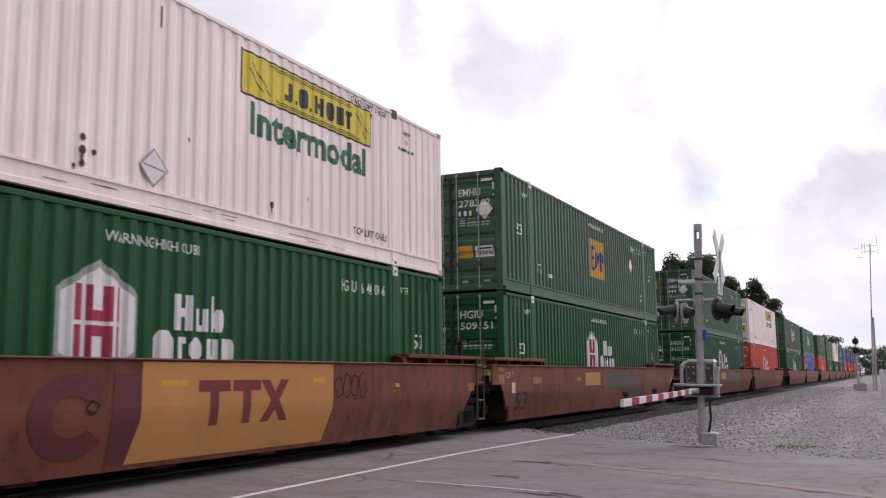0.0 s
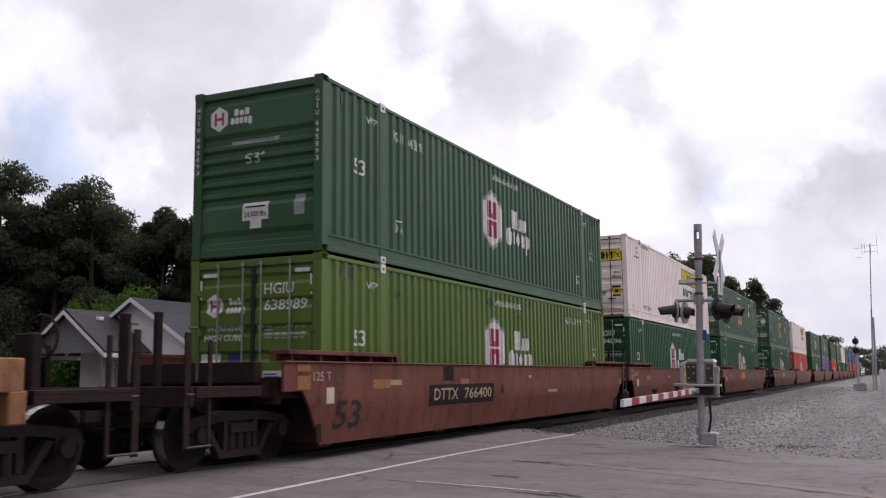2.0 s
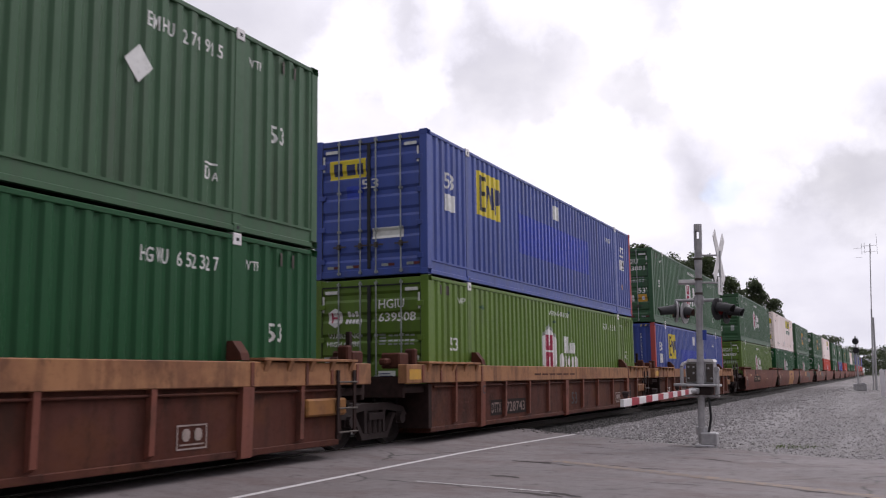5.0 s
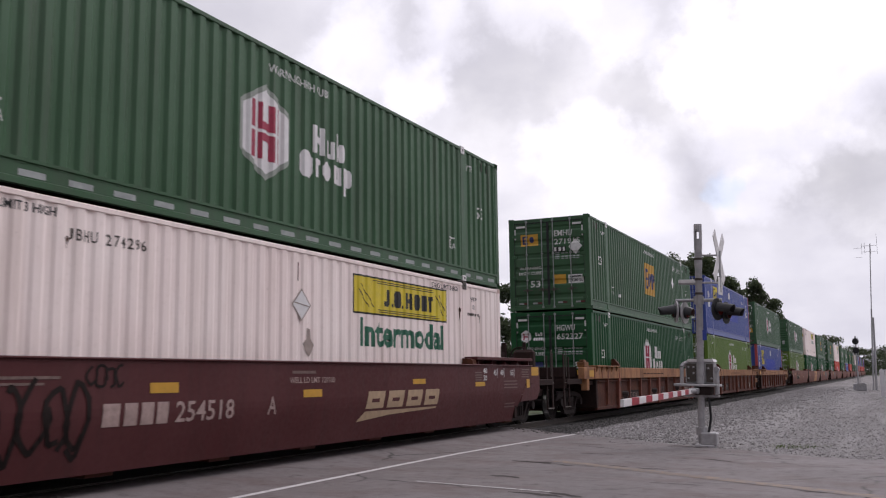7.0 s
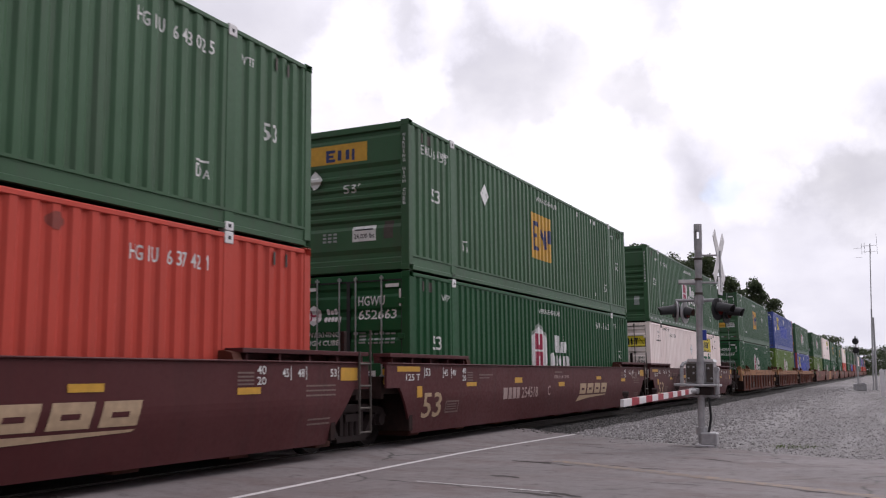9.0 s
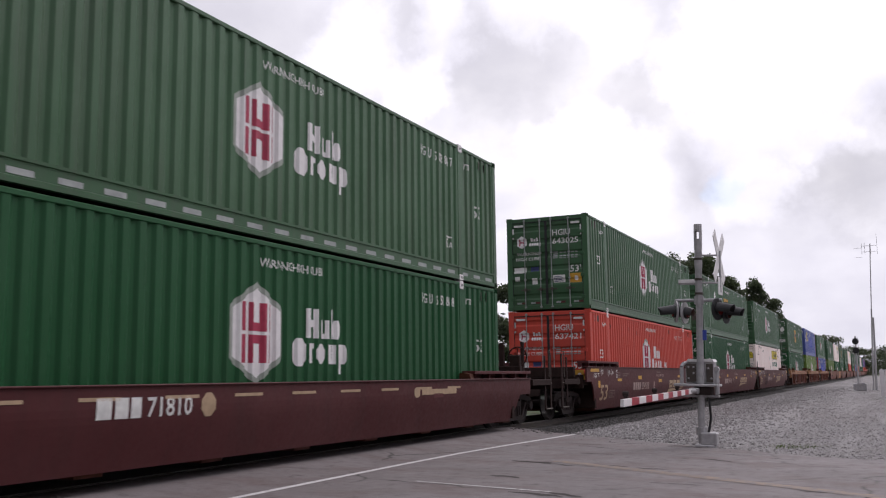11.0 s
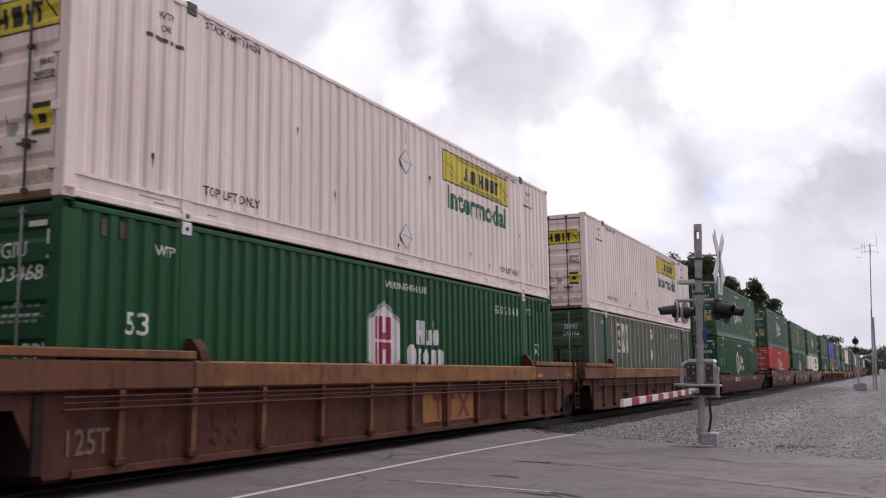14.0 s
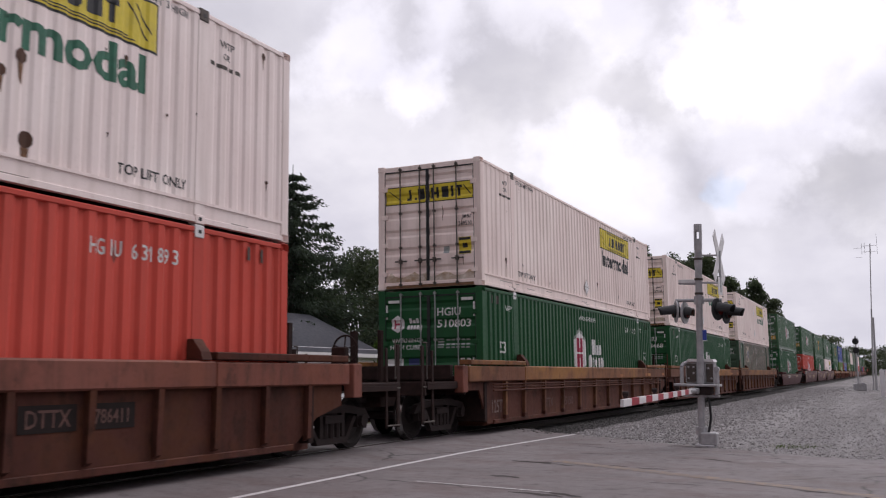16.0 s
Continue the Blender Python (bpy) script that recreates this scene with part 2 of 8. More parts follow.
ORANGE_MARK = simple("bright_orange_marker", (0.36, 0.125, 0.030), 0.6, 0, 0.25, 12)
TTX_WORN = simple("rust_worn_yellow_panel", (0.33, 0.155, 0.045), 0.65, 0, 0.22, 6.0, spec=0.2)
LETTER_ROSE = simple("weathered_rose_lettering", (0.40, 0.29, 0.265), 0.6, 0, 0.25, 14)
DULL_RED = simple("dull_red_blot", (0.105, 0.022, 0.024), 0.6)
NUMBER_BLACK = simple("black_number_plate", (0.022, 0.016, 0.015), 0.75, spec=0.12)
REFLECT_WHITE = simple("silver_reflector", (0.68, 0.68, 0.66), 0.3, 0, 0.1)
POST_PINK = simple("weathered_post", (0.36, 0.29, 0.26), 0.5, 0.1, 0.3)
SIDING = simple("white_siding", (0.74, 0.71, 0.73), 0.6, 0, 0.1)
SHINGLE = simple("grey_shingles", (0.150, 0.152, 0.170), 0.9, 0, 0.25, 6, spec=0.2)
SHINGLE_DARK = simple("dark_brown_shingles", (0.070, 0.061, 0.066), 0.9, 0, 0.3, 6, spec=0.2)
# grey siding, darkened because the porch stands in shade
SIDING_SHADED = simple("shaded_grey_siding", (0.20, 0.19, 0.20), 0.7, 0, 0.2)
RUST_STAIN = simple("rust_stain", (0.20, 0.105, 0.055), 0.8, 0, 0.45, 25)
def smeared(name, clean, soiled):
    """White paint under a ragged smear of road dirt and rust."""
    m, nt, bsdf, N, Lk = nodes_of(name)
    co = N("ShaderNodeTexCoord").outputs["Object"]
    rnd = ramp_of(nt, N("ShaderNodeObjectInfo").outputs["Random"], 0, 1, 0, 40)
    a, b = noise_tex(nt, co, 3.5, 6, 0.65, w=rnd), noise_tex(nt, co, 22, 5, 0.6, w=rnd)
    col = blend(nt, ramp_of(nt, a, 0.36, 0.62), clean, soiled)
    col = blend(nt, ramp_of(nt, b, 0.52, 0.72, 0, 0.6), col, tuple(c * 0.45 for c in soiled))
    Lk(col, bsdf.inputs["Base Color"])
    bsdf.inputs["Roughness"].default_value = 0.65
    return m
DIRTY_WHITE = smeared("dirt_smeared_white_paint", (0.74, 0.66, 0.60), (0.40, 0.27, 0.165))
RUST_SPOT = simple("rust_spot", (0.085, 0.04, 0.025), 0.8)
SMUDGE = simple("dark_smudge", (0.24, 0.045, 0.032), 0.6)
WINDOW = simple("dark_window", (0.03, 0.035, 0.04), 0.1)
ALU = simple("aluminium_paint", (0.42, 0.41, 0.42), 0.5, 0.25, 0.25)
BLACK = simple("black_paint", (0.02, 0.02, 0.022), 0.5)
SIGN_WHITE = simple("sign_white", (0.72, 0.70, 0.70), 0.5, 0, 0.08)
SIGN_RED = simple("sign_red", (0.36, 0.012, 0.03), 0.45)
BLUE_TAG = simple("blue_tag", (0.04, 0.07, 0.34), 0.5)
LAMP_ON = simple("lit_amber_lens", (1.0, 0.52, 0.34), 0.3, emit=2.2)
LENS = simple("dark_red_lens", (0.12, 0.01, 0.01), 0.15)
BARK = simple("bark", (0.075, 0.055, 0.042), 0.9, 0, 0.4, 14)

def leaf_material(name, rgb, spread=0.5):
    m, nt, bsdf, N, Lk = nodes_of(name)
    r = N("ShaderNodeNewGeometry").outputs["Random Per Island"]
    co = N("ShaderNodeTexCoord").outputs["Object"]
    dark, pale = tuple(c * (1 - spread) for c in rgb), tuple(c * (1 + spread) for c in rgb)
    col = blend(nt, r, dark, pale)
    col = blend(nt, ramp_of(nt, noise_tex(nt, co, 0.5, 3), 0.4, 0.7, 0, 0.6), col, tuple(c * 0.6 for c in rgb))
    Lk(col, bsdf.inputs["Base Color"])
    bsdf.inputs["Roughness"].default_value = 0.7
    bsdf.inputs["Specular IOR Level"].default_value = 0.2
    thin = N("ShaderNodeBsdfTranslucent")
    Lk(blend(nt, 1.0, col, (1.0, 1.12, 0.68), "MULTIPLY"), thin.inputs["Color"])
    both = N("ShaderNodeMixShader")
    both.inputs[0].default_value = 0.42
    Lk(bsdf.outputs[0], both.inputs[1]); Lk(thin.outputs[0], both.inputs[2])
    Lk(both.outputs[0], nt.nodes["Material Output"].inputs["Surface"])
    return m

LEAF = leaf_material("broad_leaves", (0.088, 0.106, 0.070), 0.4)
LEAF_DARK = leaf_material("dark_leaves", (0.074, 0.089, 0.062), 0.4)
LEAF_BRIGHT = leaf_material("bright_leaves", (0.085, 0.150, 0.030), 0.35)
NEEDLE = leaf_material("spruce_needles", (0.050, 0.066, 0.050), 0.4)
GRASS = leaf_material("grass_blades", (0.10, 0.125, 0.05))

def asphalt():
    m, nt, bsdf, N, Lk = nodes_of("worn_asphalt")
    co = N("ShaderNodeTexCoord").outputs["Object"]
    fine, mid, wide = noise_tex(nt, co, 90, 3), noise_tex(nt, co, 5, 6, 0.65), noise_tex(nt, co, 0.45, 5, 0.6)
    lane = noise_tex(nt, co, 0.9, 5, 0.6, (0.35, 0.9, 1))
    col = blend(nt, ramp_of(nt, fine, 0.3, 0.7), (0.118, 0.102, 0.102), (0.195, 0.172, 0.173))
    col = blend(nt, ramp_of(nt, wide, 0.42, 0.62, 0, 0.55), col, (0.215, 0.192, 0.193))
    col = blend(nt, ramp_of(nt, lane, 0.50, 0.75, 0, 0.3), col, (0.098, 0.083, 0.083))
    col = blend(nt, ramp_of(nt, mid, 0.56, 0.70, 0, 0.6), col, (0.062, 0.050, 0.048))
    rosy = noise_tex(nt, co, 1.1, 7, 0.68, (0.7, 1.2, 1))
    col = blend(nt, ramp_of(nt, rosy, 0.48, 0.64, 0, 0.7), col, (0.128, 0.094, 0.090))
    vor = N("ShaderNodeTexVoronoi"); vor.feature = "DISTANCE_TO_EDGE"
    vor.inputs["Scale"].default_value = 0.34
    warp = N("ShaderNodeMix"); warp.data_type = "VECTOR"
    warp.inputs["Factor"].default_value = 0.30
    nv = N("ShaderNodeTexNoise"); nv.inputs["Scale"].default_value = 1.6; nv.inputs["Detail"].default_value = 6
    Lk(co, nv.inputs["Vector"]); Lk(co, warp.inputs["A"]); Lk(nv.outputs["Color"], warp.inputs["B"])
    Lk(warp.outputs["Result"], vor.inputs["Vector"])
    crack = blend(nt, ramp_of(nt, vor.outputs["Distance"], 0.0, 0.010, 1, 0), (0.0, 0.0, 0.0), (1.0, 1.0, 1.0))
    some = ramp_of(nt, noise_tex(nt, co, 0.6, 2), 0.46, 0.60)
    keep = N("ShaderNodeMath"); keep.operation = "MULTIPLY"
    Lk(crack, keep.inputs[0]); Lk(some, keep.inputs[1])
    col = blend(nt, keep.outputs[0], col, (0.035, 0.032, 0.030))
    Lk(col, bsdf.inputs["Base Color"])
    Lk(ramp_of(nt, mid, 0.3, 0.7, 0.62, 0.85), bsdf.inputs["Roughness"])
    bsdf.inputs["Specular IOR Level"].default_value = 0.3
    bump(nt, bsdf, fine, 0.35, 0.006)
    return m

def gravel(name, dark, pale, scale=38, worn=True):
    m, nt, bsdf, N, Lk = nodes_of(name)
    co = N("ShaderNodeTexCoord").outputs["Object"]
    v = N("ShaderNodeTexVoronoi"); v.inputs["Scale"].default_value = scale
    Lk(co, v.inputs["Vector"])
    s = N("ShaderNodeSeparateColor"); Lk(v.outputs["Color"], s.inputs[0])
    col = blend(nt, s.outputs[0], dark, pale)
    # shade between the stones, painted as darker cell edges
    col = blend(nt, ramp_of(nt, v.outputs["Distance"], 0.4, 0.8, 0, 0.6), col, tuple(c * 0.6 for c in dark))
    wide, tracks = noise_tex(nt, co, 0.22, 5, 0.6), noise_tex(nt, co, 0.5, 4, 0.6, (1.6, 0.12, 1))
    if worn:
        col = blend(nt, ramp_of(nt, wide, 0.44, 0.64, 0, 0.55), col, (0.180, 0.163, 0.160))
        col = blend(nt, ramp_of(nt, tracks, 0.47, 0.60, 0, 0.65), col, (0.310, 0.292, 0.290))
    Lk(col, bsdf.inputs["Base Color"])
    bsdf.inputs["Roughness"].default_value = 0.9
    bump(nt, bsdf, v.outputs["Distance"], 0.7, 0.03)
    return m

ASPHALT = asphalt()
TAR = simple("tar_crack", (0.045, 0.036, 0.034), 0.9, 0, 0.4, 30)
GRAVEL = gravel("grey_gravel", (0.125, 0.116, 0.116), (0.335, 0.316, 0.315))
# dark ballast, lowered further so its colour carries the shade under the train
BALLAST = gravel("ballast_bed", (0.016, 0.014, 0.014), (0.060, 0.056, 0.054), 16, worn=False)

def stone_material(name, dark, pale):
    m, nt, bsdf, N, Lk = nodes_of(name)
    r = N("ShaderNodeNewGeometry").outputs["Random Per Island"]
    co = N("ShaderNodeTexCoord").outputs["Object"]
    col = blend(nt, r, dark, pale)
    col = blend(nt, ramp_of(nt, noise_tex(nt, co, 30, 3), 0.5, 0.8, 0, 0.4), col, tuple(c * 0.5 for c in dark))
    Lk(col, bsdf.inputs["Base Color"])
    bsdf.inputs["Roughness"].default_value = 0.85
    return m
STONE = stone_material("yard_stone", (0.15, 0.139, 0.138), (0.36, 0.340, 0.338))
# near-track stones: the train's shade is put into their colour
STONE_SHADED = stone_material("shaded_ballast_stone", (0.018, 0.016, 0.015), (0.085, 0.079, 0.076))

def ground_material():
    m, nt, bsdf, N, Lk = nodes_of("rough_grass_ground")
    co = N("ShaderNodeTexCoord").outputs["Object"]
    a, b = noise_tex(nt, co, 0.12, 5, 0.6), noise_tex(nt, co, 7, 5, 0.6)
    col = blend(nt, ramp_of(nt, b, 0.3, 0.7), (0.035, 0.055, 0.018), (0.09, 0.11, 0.04))
    col = blend(nt, ramp_of(nt, a, 0.5, 0.68, 0, 0.7), col, (0.17, 0.15, 0.12))
    Lk(col, bsdf.inputs["Base Color"])
    bsdf.inputs["Roughness"].default_value = 0.95
    return m
EARTH = ground_material()

def line_paint(name, rgb, worn):
    m, nt, bsdf, N, Lk = nodes_of(name)
    co = N("ShaderNodeTexCoord").outputs["Object"]
    n = noise_tex(nt, co, 7, 7, 0.7)
    col = blend(nt, ramp_of(nt, n, worn, worn + 0.14), rgb, (0.135, 0.116, 0.114))
    Lk(col, bsdf.inputs["Base Color"])
    bsdf.inputs["Roughness"].default_value = 0.7
    return m
LINE_WHITE = line_paint("white_road_line", (0.56, 0.54, 0.54), 0.57)
LINE_YELLOW = line_paint("worn_yellow_road_line", (0.215, 0.150, 0.105), 0.43)
LINE_FAINT = line_paint("faint_white_road_line", (0.42, 0.40, 0.40), 0.50)

# ---------- mesh helpers ----------
MOVING = []   # (thing, x, y at the start, z)

def link_mesh(name, mesh, parent=None, label=""):
    ob = new(name, mesh)
    if parent is not None:
        ob.parent = parent
    return tagged(ob, label)

def part(name, bm, material, parent=None, label="", smooth=False):
    mesh = bpy.data.meshes.new(name)
    bm.to_mesh(mesh)
    bm.free()
    for m in (material if isinstance(material, (list, tuple)) else [material]):
        mesh.materials.append(m)
    if smooth:
        mesh.polygons.foreach_set("use_smooth", [True] * len(mesh.polygons))
    return link_mesh(name, mesh, parent, label)

STORE = {}
def shared(key, build, material, smooth=False):
    """One mesh for alike parts in one material."""
    k = (key, material.name)
    if k not in STORE:
        mesh = bpy.data.meshes.new(str(key[0]) if isinstance(key, tuple) else key)
        bm = build()
        bm.to_mesh(mesh)
        bm.free()
        mesh.materials.append(material)
        if smooth:
            mesh.polygons.foreach_set("use_smooth", [True] * len(mesh.polygons))
        STORE[k] = mesh
    return STORE[k]

def box(bm, x0, x1, y0, y1, z0, z1, bevel=0.0):
    vs = [bm.verts.new(c) for c in ((x0, y0, z0), (x1, y0, z0), (x1, y1, z0), (x0, y1, z0), (x0, y0, z1), (x1, y0, z1), (x1, y1, z1), (x0, y1, z1))]
    fs = [bm.faces.new([vs[i] for i in q]) for q in ((3, 2, 1, 0), (4, 5, 6, 7), (0, 1, 5, 4), (1, 2, 6, 5), (2, 3, 7, 6), (3, 0, 4, 7))]
    if bevel:
        bmesh.ops.bevel(bm, geom=list({e for f in fs for e in f.edges}), offset=bevel, segments=1, affect="EDGES", profile=0.5)
    return fs

def boxes(*rows, bevel=0.0):
    bm = bmesh.new()
    for r in rows:
        box(bm, *r, bevel=bevel)
    return bm

def prism(bm, outline, axis, a, b):
    """A closed outline drawn out along an axis. x: outline is (y, z); y: (x, z); z: (x, y)."""
    def at(p, d):
        return {"x": (d, p[0], p[1]), "y": (p[0], d, p[1]), "z": (p[0], p[1], d)}[axis]
    lo, hi = [bm.verts.new(at(p, a)) for p in outline], [bm.verts.new(at(p, b)) for p in outline]
    n = len(outline)
    for i in range(n):
        j = (i + 1) % n
        bm.faces.new((lo[i], lo[j], hi[j], hi[i]))
    bm.faces.new(lo[::-1]); bm.faces.new(hi)
    bmesh.ops.recalc_face_normals(bm, faces=bm.faces)
    return bm

def rod(bm, p, q, r, seg=8, r2=None):
    p, q = Vector(p), Vector(q)
    m = Matrix.Translation((p + q) / 2) @ (q - p).to_track_quat("Z", "Y").to_matrix().to_4x4()
    bmesh.ops.create_cone(bm, cap_ends=True, segments=seg, radius1=r, radius2=r if r2 is None else r2, depth=(q - p).length, matrix=m)
    return bm

def rods(*rows, seg=8):
    bm = bmesh.new()
    for p, q, r in rows:
        rod(bm, p, q, r, seg)
    return bm

def empty(name, x, y, z, label, category, group="", move=True):
    ob = new(name)
    ob.empty_display_size = 0.3
    ob.location = (x, y, z)
    tagged(ob, label, category, group)
    if move:
        MOVING.append((ob, x, y, z))
    return ob

# ---------- corrugation ----------
PITCH_C, DEEP = 0.2785, 0.037
FACE = 1.282                     # outer face of the corrugated side
SECTIONS = ((-7.92, -6.19), (-5.99, 5.99), (6.19, 7.92))

def groove_points():
    """The side's outline along y: (y, inset) at each bend of the steel."""
    pts = []
    for a, b in SECTIONS:
        n = max(1, round((b - a - 0.1) / PITCH_C))
        p = (b - a - 0.1) / n
        run = [(a, 0.0), (a + 0.05, 0.0)]
        for i in range(n):
            s = a + 0.05 + i * p
            run += [(s + p * 0.28, 0.0), (s + p * 0.45, DEEP), (s + p * 0.73, DEEP), (s + p * 0.90, 0.0)]
        run.append((b, 0.0))
        pts.append(run)
    return pts
GROOVES = groove_points()
FLAT = [q for run in GROOVES for q in run]
GY, GI = [q[0] for q in FLAT], [q[1] for q in FLAT]

def inset_at(y):
    return float(np.interp(y, GY, GI))

def side_sheet(sign, deep=1.0):
    def build():
        bm = bmesh.new()
        for run in GROOVES:
            outline = [(sign * (FACE - i * deep), y) for y, i in run] + [(sign * (FACE - 0.09), run[-1][0]), (sign * (FACE - 0.09), run[0][0])]
            prism(bm, outline, "z", 0.24, 2.83)
        return bm
    return build

# ---------- lettering and painted shapes ----------
GLYPHS = {}
def glyphs(text):
    """Flat outline of a text in the built-in font, scaled to a unit box."""
    if text not in GLYPHS:
        cu = bpy.data.curves.new("lettering", "FONT")
        cu.body, cu.resolution_u, cu.fill_mode = text, 2, "BOTH"
        cu.offset = 0.035 if text == "Intermodal" else 0.012
        tmp = bpy.data.objects.new("lettering", cu)
        me = tmp.to_mesh()
        v = [tuple(x.co[:2]) for x in me.vertices]
        f = [tuple(p.vertices) for p in me.polygons]
        tmp.to_mesh_clear()
        bpy.data.objects.remove(tmp); bpy.data.curves.remove(cu)
        xs, ys = [a for a, _ in v], [b for _, b in v]
        w, h = max(xs) - min(xs), max(ys) - min(ys)
        GLYPHS[text] = ([((a - min(xs)) / w, (b - min(ys)) / h) for a, b in v], f)
    return GLYPHS[text]

def spaced(text, u0, u1, v0, v1):
    """Stencilled characters at one pitch, a space before the serial number."""
    step = (u1 - u0) / (len(text) - 0.25)
    out = []
    for k, ch in enumerate(text):
        u = u0 + k * step
        if ch == "I":
            out.append(rect(u + step * 0.30, u + step * 0.46, v0, v1))
        elif ch == "1":
            out.append([(u + step * 0.34, v0), (u + step * 0.52, v0), (u + step * 0.52, v1), (u + step * 0.38, v1), (u + step * 0.16, v1 - 0.05), (u + step * 0.16, v1 - 0.08), (u + step * 0.34, v1 - 0.05)])
        elif ch != " ":
            out.append((ch, u, u + step * 0.74, v0, v1))
    return out

def art(shapes):
    """A flat drawing: polygons in (u, v), and texts as (string, u0, u1, v0, v1)."""
    bm = bmesh.new()
    for s in shapes:
        if isinstance(s[0], str):
            vs, fs = glyphs(s[0])
            nv = [bm.verts.new((s[1] + a * (s[2] - s[1]), s[3] + b * (s[4] - s[3]), 0)) for a, b in vs]
            for f in fs:
                try:
                    bm.faces.new([nv[i] for i in f])
                except ValueError:
                    pass
        else:
            f = bm.faces.new([bm.verts.new((a, b, 0)) for a, b in s])
            if len(s) > 4:
                f.normal_update()
                bmesh.ops.triangulate(bm, faces=[f])
    bmesh.ops.recalc_face_normals(bm, faces=bm.faces)
    for f in bm.faces:
        if f.normal.z < 0:
            f.normal_flip()
    return bm

def rect(u0, u1, v0, v1):
    return [(u0, v0), (u1, v0), (u1, v1), (u0, v1)]

def diamond(u, v, a, b):
    return [(u, v - b), (u + a, v), (u, v + b), (u - a, v)]

def blob(u0, u1, v0, v1, cut=0.25):
    """A block with clipped corners."""
    c, d = (u1 - u0) * cut, (v1 - v0) * cut
    return [(u0 + c, v0), (u1 - c, v0), (u1, v0 + d), (u1, v1 - d), (u1 - c, v1), (u0 + c, v1), (u0, v1 - d), (u0, v0 + d)]

def cut_at(bm, axis, places):
    nrm = (1, 0, 0) if axis == 0 else (0, 1, 0)
    lo, hi = min(v.co[axis] for v in bm.verts), max(v.co[axis] for v in bm.verts)
    for p in places:
        if lo < p < hi:
            co = (p, 0, 0) if axis == 0 else (0, p, 0)
            bmesh.ops.bisect_plane(bm, geom=bm.verts[:] + bm.edges[:] + bm.faces[:], plane_co=co, plane_no=nrm, dist=1e-5)

def side_art(shapes, lift=0.004, deep=1.0):
    """Paint that follows the corrugated side towards +x."""
    def build():
        bm = art(shapes)
        cut_at(bm, 0, GY)
        for v in bm.verts:
            y, z = v.co.x, v.co.y
            v.co = (FACE - inset_at(y) * deep + lift, y, z)
        return bm
    return build

def flat_art(shapes, x):
    """Paint on an upright face towards +x."""
    def build():
        bm = art(shapes)
        for v in bm.verts:
            v.co = (x, v.co.x, v.co.y)
        return bm
    return build

# end faces: outlines over the height, (z, inset from the end)
DOOR_FOLD = [(0.16, 0.0)]
for zz in (0.42, 0.86, 1.28, 1.70, 2.12, 2.52):
    DOOR_FOLD += [(zz - 0.10, 0.0), (zz - 0.045, 0.03), (zz + 0.045, 0.03), (zz + 0.10, 0.0)]
DOOR_FOLD.append((2.74, 0.0))
WALL_FOLD = [(0.16, 0.0), (0.24, 0.0), (0.27, 0.045), (0.36, 0.045), (0.45, 0.01)]
WALL_FOLD += [(0.83, 0.01), (0.90, 0.055)]
for k in range(5):
    zz = 0.98 + k * 0.205
    WALL_FOLD += [(zz, 0.055), (zz + 0.05, 0.005), (zz + 0.10, 0.005), (zz + 0.135, 0.055)]
WALL_FOLD += [(2.04, 0.055), (2.12, 0.01), (2.60, 0.01), (2.66, 0.045), (2.74, 0.045)]

def end_art(shapes, fold, lift=0.006):
    """Paint on the end towards -y."""
    zs, ins = [p[0] for p in fold], [p[1] for p in fold]
    def build():
        bm = art(shapes)
        cut_at(bm, 1, zs)
        for v in bm.verts:
            x, z = v.co.x, v.co.y
            v.co = (x, -LC / 2 + 0.03 + float(np.interp(z, zs, ins)) - lift, z)
        return bm
    return build

BLUE_X = [-1.125 + 0.045 + 0.27 * i + d for i in range(8) for d in (0.0, 0.09, 0.13, 0.22)] + [1.125]
BLUE_IN = [0.0, 0.0, 0.035, 0.035] * 8 + [0.0]

def upright_wall():
    """End wall with upright folds."""
    y0 = -LC / 2 + 0.03
    outline = [(-1.125, y0)] + [(x, y0 + i) for x, i in zip(BLUE_X, BLUE_IN)] + [(1.125, y0 + 0.10), (-1.125, y0 + 0.10)]
    return prism(bmesh.new(), outline, "z", 0.16, 2.745)

def upright_art(shapes, lift=0.006):
    """Paint on the end wall with upright folds."""
    def build():
        bm = art(shapes)
        cut_at(bm, 0, BLUE_X)
        for v in bm.verts:
            x, z = v.co.x, v.co.y
            v.co = (x, -LC / 2 + 0.03 + float(np.interp(x, BLUE_X, BLUE_IN)) - lift, z)
        return bm
    return build

def fold_panel(x0, x1, fold, back=0.12):
    outline = [(-LC / 2 + 0.03 + i, z) for z, i in fold] + [(-LC / 2 + 0.03 + back, fold[-1][0]), (-LC / 2 + 0.03 + back, fold[0][0])]
    return prism(bmesh.new(), outline, "x", x0, x1)

def casting(x0, x1, y0, y1, z0, z1, face):
    """A steel corner casting with its lifting hole sunk into the given face."""
    bm = bmesh.new()
    box(bm, x0, x1, y0, y1, z0, z1, bevel=0.008)
    bm.faces.ensure_lookup_table()
    f = max(bm.faces, key=lambda q: q.normal.dot(Vector(face)) * q.calc_area())
    bmesh.ops.inset_individual(bm, faces=[f], thickness=min(z1 - z0, 0.12) * 0.28)
    bmesh.ops.translate(bm, verts=list(f.verts), vec=Vector(face) * -0.07)
    return bm

# ---------- containers ----------
SHALLOW = set()      # containers with shallow folds

